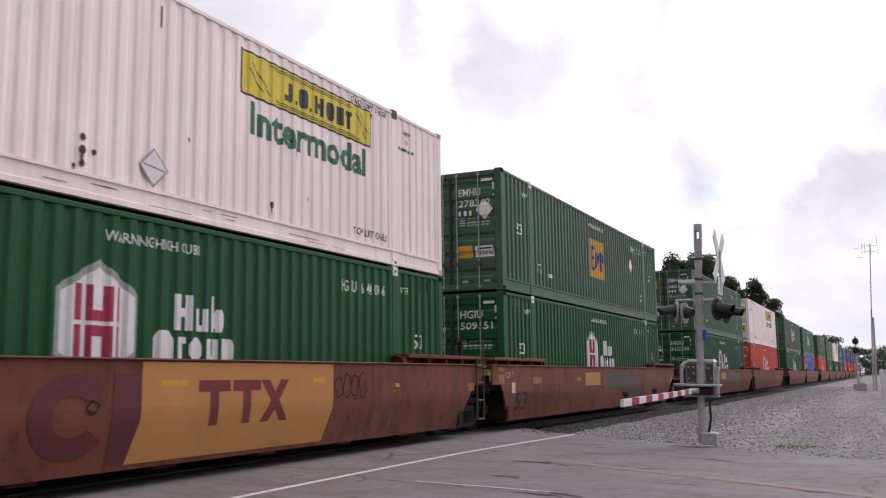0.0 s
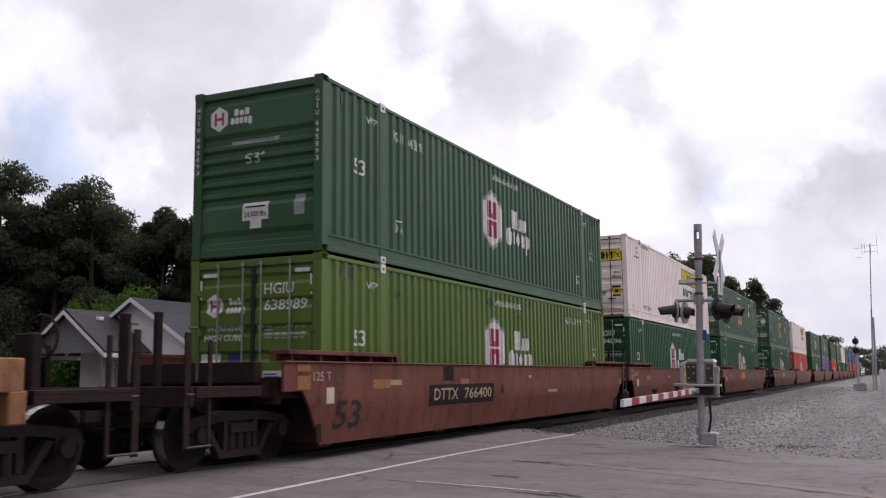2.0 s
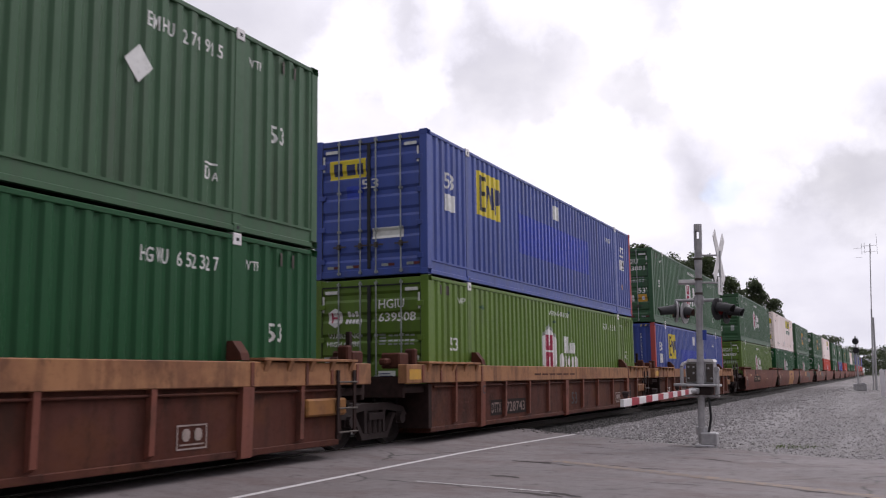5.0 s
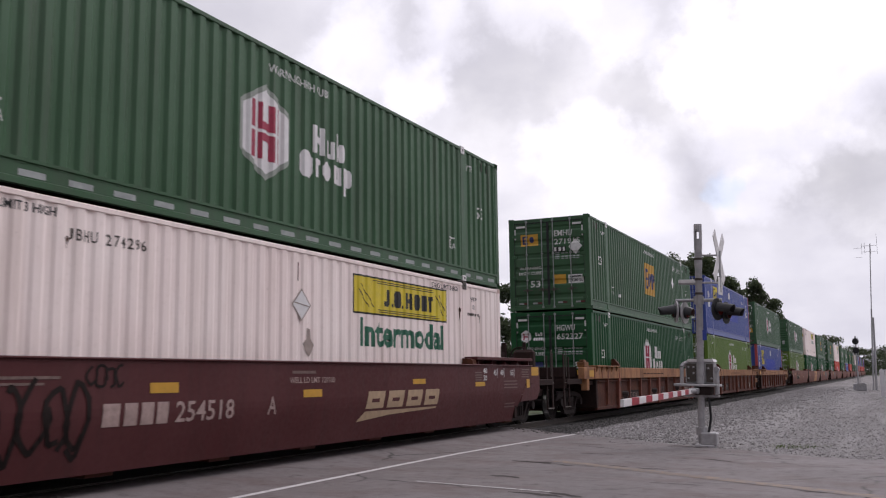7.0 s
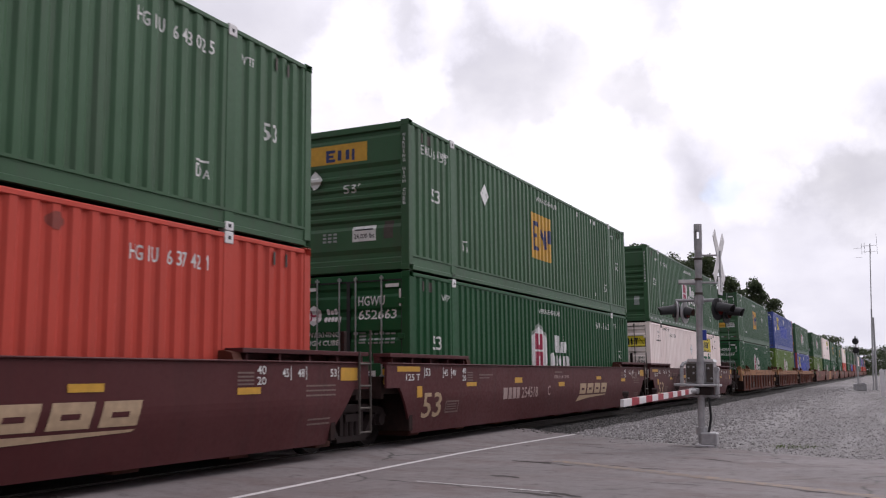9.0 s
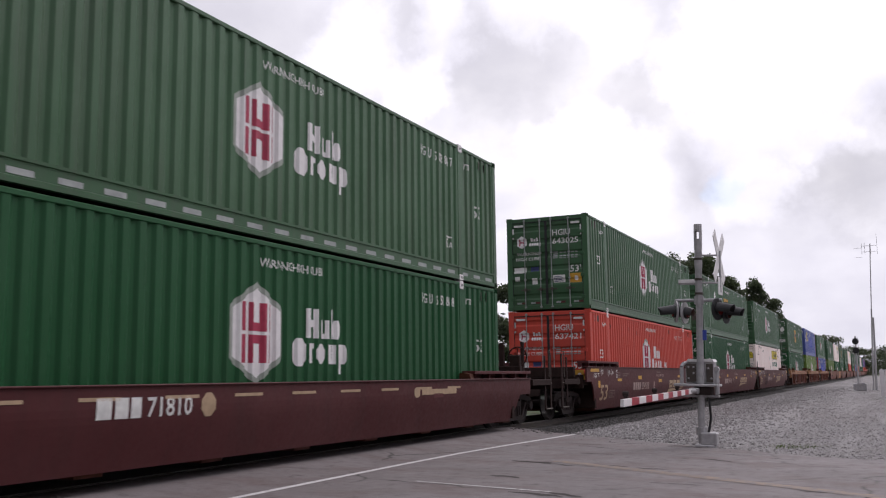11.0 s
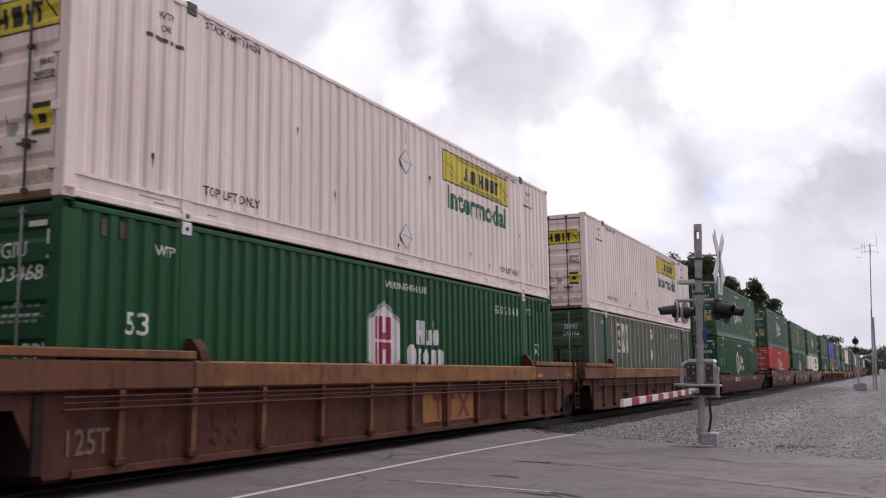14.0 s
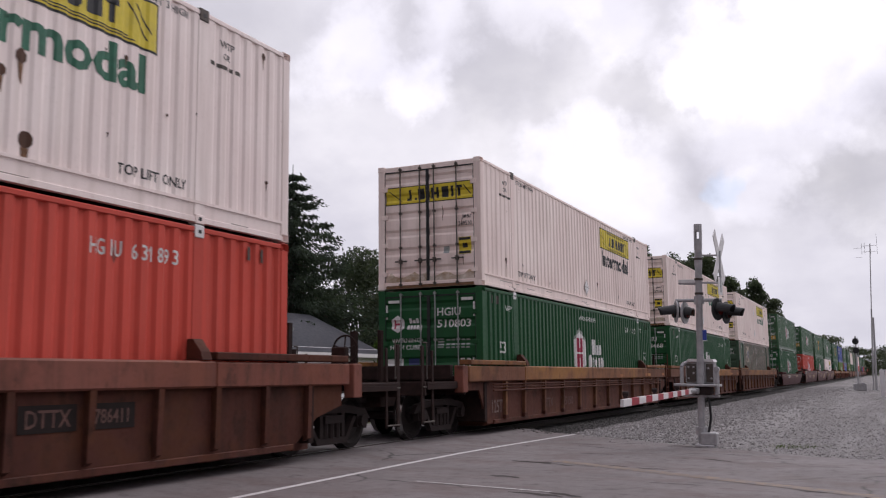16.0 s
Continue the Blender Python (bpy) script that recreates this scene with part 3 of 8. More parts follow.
def container(kind, rear, y, level, number="", tape=False, body=None, plain=False):
    """A 53 foot container. kind: hub, box (white), emp, blue, post; rear: door or wall. plain: far off, without small lettering."""
    body = body or {"hub": GREEN_DEEP, "box": WHITE, "emp": GREEN, "blue": BLUE, "post": GREEN_DULL}[kind]
    words = {"green_paint": "faded green", "dull_green_paint": "dull grey-green", "deep_green_paint": "dark green", "light_green_paint": "light green", "orange_red_paint": "orange-red",
             "blue_paint": "blue", "white_paint": "weathered white", "off_white_paint": "dirty off-white"}[body.name]
    where = "resting in a railcar well" if level == LOW else "stacked on another container"
    what = "smooth-sided steel" if kind == "post" else "corrugated steel"
    root = empty("shipping_container", TX, y, level, f"{words} {what} shipping container {where}", "container", "containers on the train")
    h, end = WC / 2, LC / 2
    post_of = lambda e: POST_RED if kind == "blue" and (rear == "wall" or e > 0) else body
    P = lambda nm, key, build, m, parent=root, label="", smooth=False: link_mesh(nm, shared(key, build, m, smooth), parent, label)
    if kind == "post":
        for s in (1, -1):
            P("side_panel", ("flat_side", s), lambda s=s: boxes((min(s * 1.20, s * 1.255), max(s * 1.20, s * 1.255), -7.94, 7.94, 0.24, 2.83)), body)
        ys = [-7.38] + [-5.45 + 0.605 * i for i in range(19)] + [6.62, 7.28]
        for yy in ys:
            P("side_post", ("side_post", round(yy, 2)), lambda yy=yy: boxes((1.25, 1.285, yy - 0.045, yy + 0.045, 0.24, 2.80), (1.25, 1.262, yy - 0.085, yy + 0.085, 0.24, 2.80)), POST_PINK)
    else:
        deep = 0.55 if kind == "box" else 1.0
        P("side_panel", ("side_sheet", deep), side_sheet(1, deep), body)
        P("side_panel", ("far_side_sheet", deep), side_sheet(-1, deep), body)
        if kind == "box":
            SHALLOW.add(root.name)
    for s in (1, -1):
        xs = sorted((s * (h - 0.075), s * (h - 0.002)))
        P("top_rail", ("top_rail", s), lambda xs=xs: boxes((*xs, -end + 0.15, end - 0.15, 2.80, 2.87), bevel=0.01), body if kind != "post" else POST_PINK)
        channel = [(s * a, z) for a, z in ((h - 0.09, 0.018), (h + 0.002, 0.018), (h + 0.002, 0.085), (h - 0.018, 0.095), (h - 0.018, 0.252), (h + 0.002, 0.264), (h + 0.002, 0.30), (h - 0.09, 0.30))]
        P("bottom_rail", ("bottom_rail", s), lambda channel=channel: prism(bmesh.new(), channel, "y", -end + 0.15, end - 0.15), body)
        for e in (1, -1):
            xp, yp = sorted((s * (h - 0.17), s * h)), sorted((e * (end - 0.175), e * end))
            P("corner_post", ("corner_post", s, e), lambda xp=xp, yp=yp: boxes((*xp, *yp, 0.10, 2.79), bevel=0.012), post_of(e))
            for lo, hi in ((0.0, 0.12), (2.775, HC)):
                xc, yc = sorted((s * (h - 0.165), s * (h + 0.004))), sorted((e * (end - 0.18), e * (end + 0.004)))
                P("corner_casting", ("corner_casting", s, e, lo), lambda xc=xc, yc=yc, lo=lo, hi=hi, s=s: casting(*xc, *yc, lo, hi, (s, 0, 0)), post_of(e))
            xm, ym = sorted((s * (h - 0.11), s * (h - 0.004))), (e * 6.09 - 0.105, e * 6.09 + 0.105)
            P("middle_post", ("middle_post", s, e), lambda xm=xm, ym=ym: boxes((*xm, *ym, 0.10, 2.79), bevel=0.012), body)
            xm2 = sorted((s * (h - 0.12), s * (h + 0.010)))
            ym2 = (e * 6.09 - 0.09, e * 6.09 + 0.09)
            for lo, hi in ((0.0, 0.12), (2.73, HC + 0.006)):
                mm = (DARKSTEEL if kind == "box" else SIGN_WHITE) if hi > 1 else SIGN_WHITE if kind == "hub" else body
                P("lifting_casting", ("lifting_casting", s, e, lo), lambda xm2=xm2, ym2=ym2, lo=lo, hi=hi: boxes((*xm2, *ym2, lo, hi), bevel=0.008), mm, root, "white-painted lifting casting" if mm is SIGN_WHITE else "")
    roof_line = [(-end + 0.12 + i * 0.33, 2.83 + (0.025 if i % 2 else 0.0)) for i in range(49)]
    P("roof", "roof", lambda: prism(bmesh.new(), roof_line + [(roof_line[-1][0], 2.79), (roof_line[0][0], 2.79)], "x", -h + 0.08, h - 0.08), body)
    P("floor", "floor", lambda: boxes((-h + 0.09, h - 0.09, -end + 0.1, end - 0.1, 0.10, 0.20)), RUSTY)
    head = lambda z0, z1: boxes((-h + 0.165, h - 0.165, -end + 0.02, -end + 0.16, z0, z1), bevel=0.01)
    P("header", "header", lambda: head(2.74, 2.865), body)
    P("sill", "end_sill", lambda: head(0.02, 0.16), body)
    P("front_header", "front_header", lambda: boxes((-h + 0.165, h - 0.165, end - 0.16, end - 0.02, 2.74, 2.865)), body)
    P("front_sill", "front_sill", lambda: boxes((-h + 0.165, h - 0.165, end - 0.16, end - 0.02, 0.02, 0.16)), body)
    def front_wall():
        bm = fold_panel(-h + 0.165, h - 0.165, WALL_FOLD)
        bmesh.ops.rotate(bm, verts=bm.verts, cent=(0, 0, 0), matrix=Matrix.Rotation(math.pi, 3, "Z"))
        return bm
    P("front_wall", "front_wall", front_wall, body)
    if rear == "door":
        fold = DOOR_FOLD
        for s in (1, -1):
            x0, x1 = sorted((s * 0.012, s * (h - 0.17)))
            door = P("door", ("door", s), lambda x0=x0, x1=x1: fold_panel(x0, x1, DOOR_FOLD, 0.07), body)
            for bx in (0.15, 0.71) if s > 0 else (0.21, 0.71):
                xx = s * bx
                def lock(xx=xx):
                    bm = rods(((xx, -end - 0.012, 0.06), (xx, -end - 0.012, 2.83), 0.016))
                    for z in (0.10, 0.95, 1.75, 2.78):
                        box(bm, xx - 0.032, xx + 0.032, -end - 0.030, -end + 0.032, z - 0.022, z + 0.022)
                    return bm
                P("lock_rod", ("lock_rod", xx), lock, ROD if kind != "box" else DARKSTEEL, door, "galvanised lock rod")
                def handle(xx=xx, s=s):
                    bm = boxes((xx - 0.13, xx + 0.17, -end - 0.03, -end - 0.012, 0.62, 0.65), (xx - 0.03, xx + 0.03, -end - 0.045, -end + 0.03, 0.585, 0.685))
                    return bm
                P("handle", ("door_handle", xx), handle, DARKSTEEL, door)
            for k in range(4):
                z = 0.36 + 0.66 * k
                xh = sorted((s * (h - 0.24), s * (h - 0.10)))
                P("hinge", ("hinge", s, k), lambda xh=xh, z=z: boxes((*xh, -end - 0.008, -end + 0.04, z - 0.05, z + 0.05), bevel=0.006), body, door)
    else:
        fold = WALL_FOLD
        if kind == "blue":
            P("rear_wall", "upright_wall", upright_wall, body)
        else:
            P("rear_wall", "rear_wall", lambda: fold_panel(-h + 0.165, h - 0.165, WALL_FOLD), body)
    if rear == "door" and not plain:
        for nm, row in (("center", (-0.062, 0.012, 0.17, 2.735)), ("left", (-h + 0.158, -h + 0.182, 0.17, 2.735)), ("right", (h - 0.182, h - 0.158, 0.17, 2.735)), ("top", (-h + 0.185, h - 0.185, 2.722, 2.746))):
            P("door_gasket", ("door_gasket", nm), lambda row=row: boxes((row[0], row[1], -end + 0.012, -end + 0.028, row[2], row[3])), BLACK)
    if not plain:
        for e in (1, -1):
            for z in (0.058, 2.805):
                # black block on the casting paints the dark inside its lifting hole
                P("casting_slot", ("casting_slot", e, z), lambda e=e, z=z: boxes((h + 0.004, h + 0.014, e * 6.09 - 0.028, e * 6.09 + 0.028, z - 0.02, z + 0.026)), BLACK)
    decals(root, kind, rear, fold, number, tape, body, plain, level)
    return root

def put(root, nm, shapes, m, how=side_art, **kw):
    if how is side_art and root.name in SHALLOW:
        kw = dict(kw, deep=0.55)
    if len(shapes) > 1 and nm in ("lettering", "label_plate", "reflective_mark", "vent", "placard", "placard_frame", "orange_label"):
        words = [s for s in shapes if isinstance(s[0], str) or nm != "lettering"]
        bars = [s for s in shapes if not (isinstance(s[0], str) or nm != "lettering")]
        for group in [[s] for s in words] + ([bars] if bars else []):
            last = put(root, nm if group is not bars else "notice", group, m, how, **kw)
        return last
    key = (nm, "side" if how is side_art else "flat" if how is flat_art else "upright" if how is upright_art else "end", repr(shapes), repr(kw))
    return link_mesh(nm, shared(key, how(shapes, **kw), m), root)

def put_each(root, nm, shapes, m, how=side_art, **kw):
    for s in shapes:
        put(root, nm, [s], m, how, **kw)

HEXAGON_EDGE = [(-1.50, 1.20), (-0.885, 0.83), (-0.26, 1.20), (-0.26, 1.92), (-0.885, 2.28), (-1.50, 1.92)]
HEXAGON = [(-1.43, 1.25), (-0.885, 0.92), (-0.33, 1.25), (-0.33, 1.87), (-0.885, 2.19), (-1.43, 1.87)]
EMBLEM = [rect(-1.24, -1.11, 1.58, 1.98), rect(-1.05, -0.98, 1.58, 1.98), rect(-0.80, -0.67, 1.58, 1.98), rect(-0.61, -0.55, 1.58, 1.98), rect(-0.98, -0.80, 1.58, 1.70),
          rect(-1.24, -1.11, 1.14, 1.53), rect(-1.05, -0.98, 1.14, 1.53), rect(-0.80, -0.67, 1.14, 1.53), rect(-0.61, -0.55, 1.14, 1.53), rect(-0.98, -0.80, 1.41, 1.53)]
WORDMARK = [rect(0.36, 0.46, 1.53, 1.98), rect(0.46, 0.58, 1.70, 1.81), rect(0.58, 0.68, 1.53, 1.98), rect(0.75, 0.84, 1.53, 1.82), rect(0.84, 0.90, 1.53, 1.61), rect(0.90, 0.98, 1.53, 1.82), rect(1.04, 1.13, 1.53, 2.00), blob(1.13, 1.29, 1.53, 1.83, 0.25),
            blob(0.02, 0.36, 1.10, 1.52, 0.22), rect(0.42, 0.50, 1.15, 1.45), rect(0.50, 0.60, 1.37, 1.45), blob(0.64, 0.90, 1.14, 1.45, 0.28), rect(0.96, 1.04, 1.14, 1.44), rect(1.04, 1.11, 1.14, 1.22), rect(1.11, 1.20, 1.14, 1.44), rect(1.26, 1.34, 0.98, 1.45), blob(1.34, 1.51, 1.14, 1.45, 0.25)]

def decals(root, kind, rear, fold, number, tape, body, plain, level):
    num_at = (4.28, 5.72) if rear == "door" else (-5.65, -4.40)
    if kind == "hub":
        put(root, "emblem_border", [HEXAGON_EDGE], FADED_EDGE, lift=0.003)
        put(root, "emblem_panel", [HEXAGON], SIGN_WHITE, lift=0.005)
        put(root, "emblem", EMBLEM, PINK, lift=0.008)
        put_each(root, "wordmark_block", WORDMARK, SIGN_WHITE)
        if body is RED:
            put_each(root, "wordmark_block", [blob(1.72, 1.80, 1.04, 1.20), rect(1.90, 1.99, 1.14, 1.52), blob(2.05, 2.22, 1.14, 1.42, 0.2), blob(2.28, 2.48, 1.14, 1.42, 0.35)], SIGN_WHITE)
    if kind == "emp":
        back = 0.0 if rear == "door" else -0.42
        slid = lambda shapes: [[(a + back, b) for a, b in q] for q in shapes]
        put(root, "brand_panel", slid([rect(-0.86, 0.72, 0.98, 2.16)]), AMBER)
        put_each(root, "brand_block", slid([rect(-0.72, -0.60, 1.20, 1.95), rect(-0.60, -0.32, 1.83, 1.95), rect(-0.60, -0.38, 1.53, 1.63), rect(-0.60, -0.32, 1.20, 1.30)]), NAVY, lift=0.007)
        put_each(root, "brand_block", slid([[(-0.22, 1.30), (-0.12, 1.30), (-0.08, 1.62), (0.04, 1.36), (0.16, 1.62), (0.18, 1.30), (0.28, 1.30), (0.24, 1.80), (0.12, 1.80), (0.03, 1.58), (-0.06, 1.80), (-0.18, 1.80)],
                                   rect(0.34, 0.45, 1.22, 1.84), blob(0.45, 0.67, 1.48, 1.84, 0.22)]), NAVY, lift=0.007)
        if rear == "door":
            put(root, "placard", [diamond(4.15, 1.80, 0.24, 0.24)], REFLECT_WHITE, flat_art, x=FACE + 0.006)
            put(root, "label_plate", [rect(-4.70, -4.45, 0.58, 0.68)], REFLECT_WHITE, lift=0.01)
        else:
            put(root, "placard", [diamond(-4.35, 2.05, 0.24, 0.25)], REFLECT_WHITE, flat_art, x=FACE + 0.006)
            put(root, "label_plate", [rect(2.6, 2.75, 2.62, 2.74), rect(4.0, 4.13, 2.62, 2.74), rect(4.4, 4.53, 2.62, 2.74), rect(4.3, 4.42, 0.42, 0.50)], REFLECT_WHITE, lift=0.01)
    if kind == "blue":
        put(root, "brand_panel", [rect(-5.56, -4.12, 1.56, 2.55)], YELLOW)
        put_each(root, "brand_block", [rect(-5.42, -5.30, 1.66, 2.46), rect(-5.30, -5.06, 2.36, 2.46), rect(-5.30, -5.10, 2.02, 2.12), rect(-5.30, -5.06, 1.66, 1.76)], LETTER_BLACK, lift=0.007)
        put_each(root, "brand_block", [[(-5.00, 1.78), (-4.92, 1.78), (-4.88, 2.10), (-4.80, 1.86), (-4.70, 2.10), (-4.68, 1.78), (-4.58, 1.78), (-4.60, 2.30), (-4.70, 2.30), (-4.79, 2.06), (-4.88, 2.30), (-4.96, 2.30)],
                                   rect(-4.54, -4.43, 1.68, 2.30), blob(-4.43, -4.20, 1.93, 2.30, 0.22)], NAVY, lift=0.007)
        put(root, "fresh_paint_patch", [rect(-2.95, 2.95, 1.0, 1.98)], BLUE_NEW, lift=0.003)
        put(root, "label_plate", [rect(-0.32, 0.14, 2.22, 2.60), rect(-7.25, -6.76, 1.38, 1.73)], REFLECT_WHITE, lift=0.008)
        put(root, "lettering", [("53", -7.18, -6.80, 1.84, 2.18), ("EMHU 205576", 4.86, 5.54, 2.26, 2.40)] + ([("53", 6.72, 7.17, 1.96, 2.31)] if rear == "door" else []), LETTER)
        if rear == "door":
            put(root, "label_plate", [rect(6.70, 7.20, 1.52, 1.87)], REFLECT_WHITE, lift=0.008)
            if not plain:
                put(root, "lettering", [("110", 6.76, 7.12, 1.64, 1.82), rect(6.92, 7.14, 1.56, 1.60)], LETTER_BLACK, lift=0.012)
                put_each(root, "sticker", [blob(6.76, 6.98, 0.86, 1.04, 0.2), blob(7.40, 7.52, 1.10, 1.26, 0.2)], AMBER)
    if kind == "post":
        put(root, "brand_panel", [rect(-4.78, -3.30, 1.66, 2.62)], CREAM, flat_art, x=1.2595)
        put_each(root, "brand_block", [rect(-4.68, -4.53, 1.76, 2.52), rect(-4.53, -4.28, 2.40, 2.52), rect(-4.53, -4.32, 2.06, 2.17), rect(-4.53, -4.28, 1.76, 1.87)], LETTER_BLACK, flat_art, x=1.2625)
        put_each(root, "brand_block", [[(-4.18, 1.88), (-4.08, 1.88), (-4.06, 2.16), (-3.97, 1.94), (-3.87, 2.16), (-3.85, 1.88), (-3.74, 1.88), (-3.78, 2.40), (-3.89, 2.40), (-3.97, 2.16), (-4.06, 2.40), (-4.14, 2.40)],
                                   rect(-3.70, -3.59, 1.84, 2.42), blob(-3.59, -3.35, 2.08, 2.42, 0.22)], SKYBLUE, flat_art, x=1.2625)
        put(root, "size_plate", [rect(0.03, 0.47, 2.24, 2.60)], REFLECT_WHITE, flat_art, x=1.2595)
        put(root, "placard", [diamond(0.24, 1.66, 0.21, 0.24)], REFLECT_WHITE, flat_art, x=1.2595)
        put(root, "lettering", [("53/102", 0.06, 0.44, 2.38, 2.54)], LETTER_BLACK, flat_art, x=1.2625)
        put(root, "lettering", [("EMHU", 3.72, 4.20, 2.40, 2.56), ("244 166", 4.46, 5.20, 2.40, 2.56), ("WTP", -6.62, -6.28, 2.50, 2.62), ("WTP", 6.24, 6.55, 2.50, 2.62)], LETTER, flat_art, x=1.2595)
    if kind == "box":
        put(root, "brand_panel", [rect(1.56, 5.26, 1.99, 2.65)], LETTER_BLACK, lift=0.003)
        put(root, "brand_panel", [rect(1.59, 5.23, 2.02, 2.62)], YELLOW, lift=0.006)
        bars = [rect(2.25, 4.55, 2.575, 2.59), rect(2.35, 4.60, 2.54, 2.555), rect(2.45, 4.85, 2.045, 2.06), rect(2.40, 4.75, 2.08, 2.095),
                [(1.80, 2.50), (1.83, 2.50), (2.30, 2.12), (2.27, 2.12)], [(4.72, 2.50), (4.75, 2.50), (5.08, 2.12), (5.05, 2.12)],
                [(1.74, 2.40), (1.77, 2.40), (2.10, 2.12), (2.07, 2.12)], [(4.84, 2.52), (4.87, 2.52), (5.14, 2.22), (5.11, 2.22)],
                [(2.62, 2.16), (2.80, 2.16), (2.84, 2.20), (2.84, 2.46), (2.74, 2.46), (2.74, 2.25), (2.62, 2.25)], rect(2.90, 2.96, 2.16, 2.22),
                blob(3.02, 3.26, 2.16, 2.46, 0.2), rect(3.32, 3.38, 2.16, 2.22), rect(3.44, 3.52, 2.16, 2.46), rect(3.52, 3.62, 2.27, 2.35), rect(3.62, 3.70, 2.16, 2.46),
                blob(3.78, 4.02, 2.16, 2.46, 0.2), rect(4.09, 4.32, 2.16, 2.46), rect(4.38, 4.58, 2.38, 2.46), rect(4.44, 4.52, 2.16, 2.40)]
        put_each(root, "brand_block", bars, LETTER_BLACK, lift=0.009)
        put(root, "lettering", [("Intermodal", 1.80, 5.06, 1.44, 1.93)], LETTER_BLACK if number == "JBHU 249510" else LETTER_GREEN)
        if number == "JBHU 274296":
            link_mesh("lettering", shared(("number", number), side_art(spaced(number, -4.43, -3.23, 2.44, 2.57), deep=0.55), DARKSTEEL), root)
        if not plain:
            put(root, "lettering", [("TOP LIFT ONLY", -5.76, -4.55, 0.40, 0.53), ("TOP LIFT ONLY", 4.66, 5.85, 0.40, 0.53), ("STACK LIMIT 3 HIGH", -5.78, -4.60, 2.66, 2.76), ("STACK LIMIT 3 HIGH", 4.55, 5.80, 2.66, 2.76),
                                    ("WTP", -6.68, -6.40, 2.50, 2.60), ("OR", -6.62, -6.46, 2.34, 2.43), ("WTP", 6.45, 6.75, 2.50, 2.60), ("OR", 6.52, 6.68, 2.34, 2.43)], LETTER_BLACK)
            put(root, "lettering", [rect(c + a, c + b, 2.20, 2.255) for c in (-6.55, 6.58) for a, b in ((-0.33, -0.23), (-0.19, 0.04), (0.08, 0.15), (0.19, 0.33))], DARKSTEEL)
            put(root, "smear", [rect(-0.05, 0.0, 2.38, 2.66)], DULL_RED if number[-1:] in "26" else DARKSTEEL)
            marks = {"2": [(-0.10, 0.57)], "6": [(0.05, 2.02), (0.22, 1.46)], "4": [(-0.04, 2.04), (-0.04, 0.62)], "8": [(-0.06, 2.02), (-0.06, 0.60)]}.get(number[-1:], [(-0.06, 0.60)])
            if number[-3:] == "852":
                marks = [(-0.05, 2.06), (-0.02, 0.64)]
            if number == "JBHU 274296":
                u, v = marks.pop()
                torn = [(u - 0.13, v - 0.02), (u - 0.03, v + 0.05), (u - 0.02, v + 0.22), (u + 0.06, v + 0.20), (u + 0.08, v + 0.06), (u + 0.17, v - 0.04), (u + 0.10, v - 0.15), (u + 0.02, v - 0.22), (u - 0.06, v - 0.14)]
                put(root, "torn_placard", [torn], POST_PINK, flat_art, x=FACE + 0.006)
            for u, v in marks:
                put(root, "placard_frame", [diamond(u, v, 0.26, 0.25)], POST_PINK, flat_art, x=FACE + 0.004)
                put(root, "placard", [diamond(u, v, 0.225, 0.215)], SIGN_WHITE, flat_art, x=FACE + 0.008)
                put(root, "placard_fold", [[(u - 0.19, v + 0.02), (u - 0.18, v + 0.035), (u + 0.20, v - 0.01), (u + 0.19, v - 0.025)]], POST_PINK, flat_art, x=FACE + 0.011)
    if kind in ("hub", "emp"):
        put(root, "lettering", [("WARNING HIGH CUBE", -0.80, 0.82, 2.50, 2.63)], LETTER)
        put(root, "lettering", [("53", -7.08, -6.70, 1.44, 1.71)] + ([("53", 6.86, 7.22, 1.44, 1.71)] if body is not RED else []), LETTER)
        if not plain:
            put(root, "lettering", [("WTP", -6.60, -6.27, 2.42, 2.55)] + ([("WTP", 6.30, 6.62, 2.42, 2.55)] if body is not RED else []), LETTER)
            if level == HIGH:
                put(root, "lettering", [("D", -5.60, -5.45, 0.62, 0.80), ("A", -5.42, -5.33, 0.62, 0.74), rect(-5.60, -5.36, 0.83, 0.86), ("D", 5.40, 5.55, 0.62, 0.80), ("A", 5.58, 5.67, 0.62, 0.74), rect(5.40, 5.65, 0.83, 0.86)], LETTER)
            put(root, "vent", [rect(-7.50, -7.40, 2.55, 2.74), rect(-7.20, -7.10, 2.55, 2.74), rect(7.10, 7.20, 2.55, 2.74), rect(7.40, 7.50, 2.55, 2.74)], DARKSTEEL, lift=0.02)
    if number and kind in ("hub", "emp") and not plain:
        span = num_at if kind == "hub" or rear == "door" else (-7.45, -6.30)
        link_mesh("lettering", shared(("number", number, span), side_art(spaced(number, span[0], span[1], 2.33, 2.52)), LETTER), root)
    if kind == "box" and not plain:
        rng = random.Random(number)
        spots = []
        for _ in range(9):
            u, v, r = rng.uniform(-7.6, 7.6), rng.choice((rng.uniform(0.35, 0.9), rng.uniform(0.4, 2.6))), rng.uniform(0.012, 0.04)
            spots += [blob(u - r, u + r, v - r * 1.3, v + r * 1.3, 0.3), [(u - r * 0.5, v - r), (u - r * 0.1, v - r * rng.uniform(3, 7)), (u + r * 0.4, v - r)]]
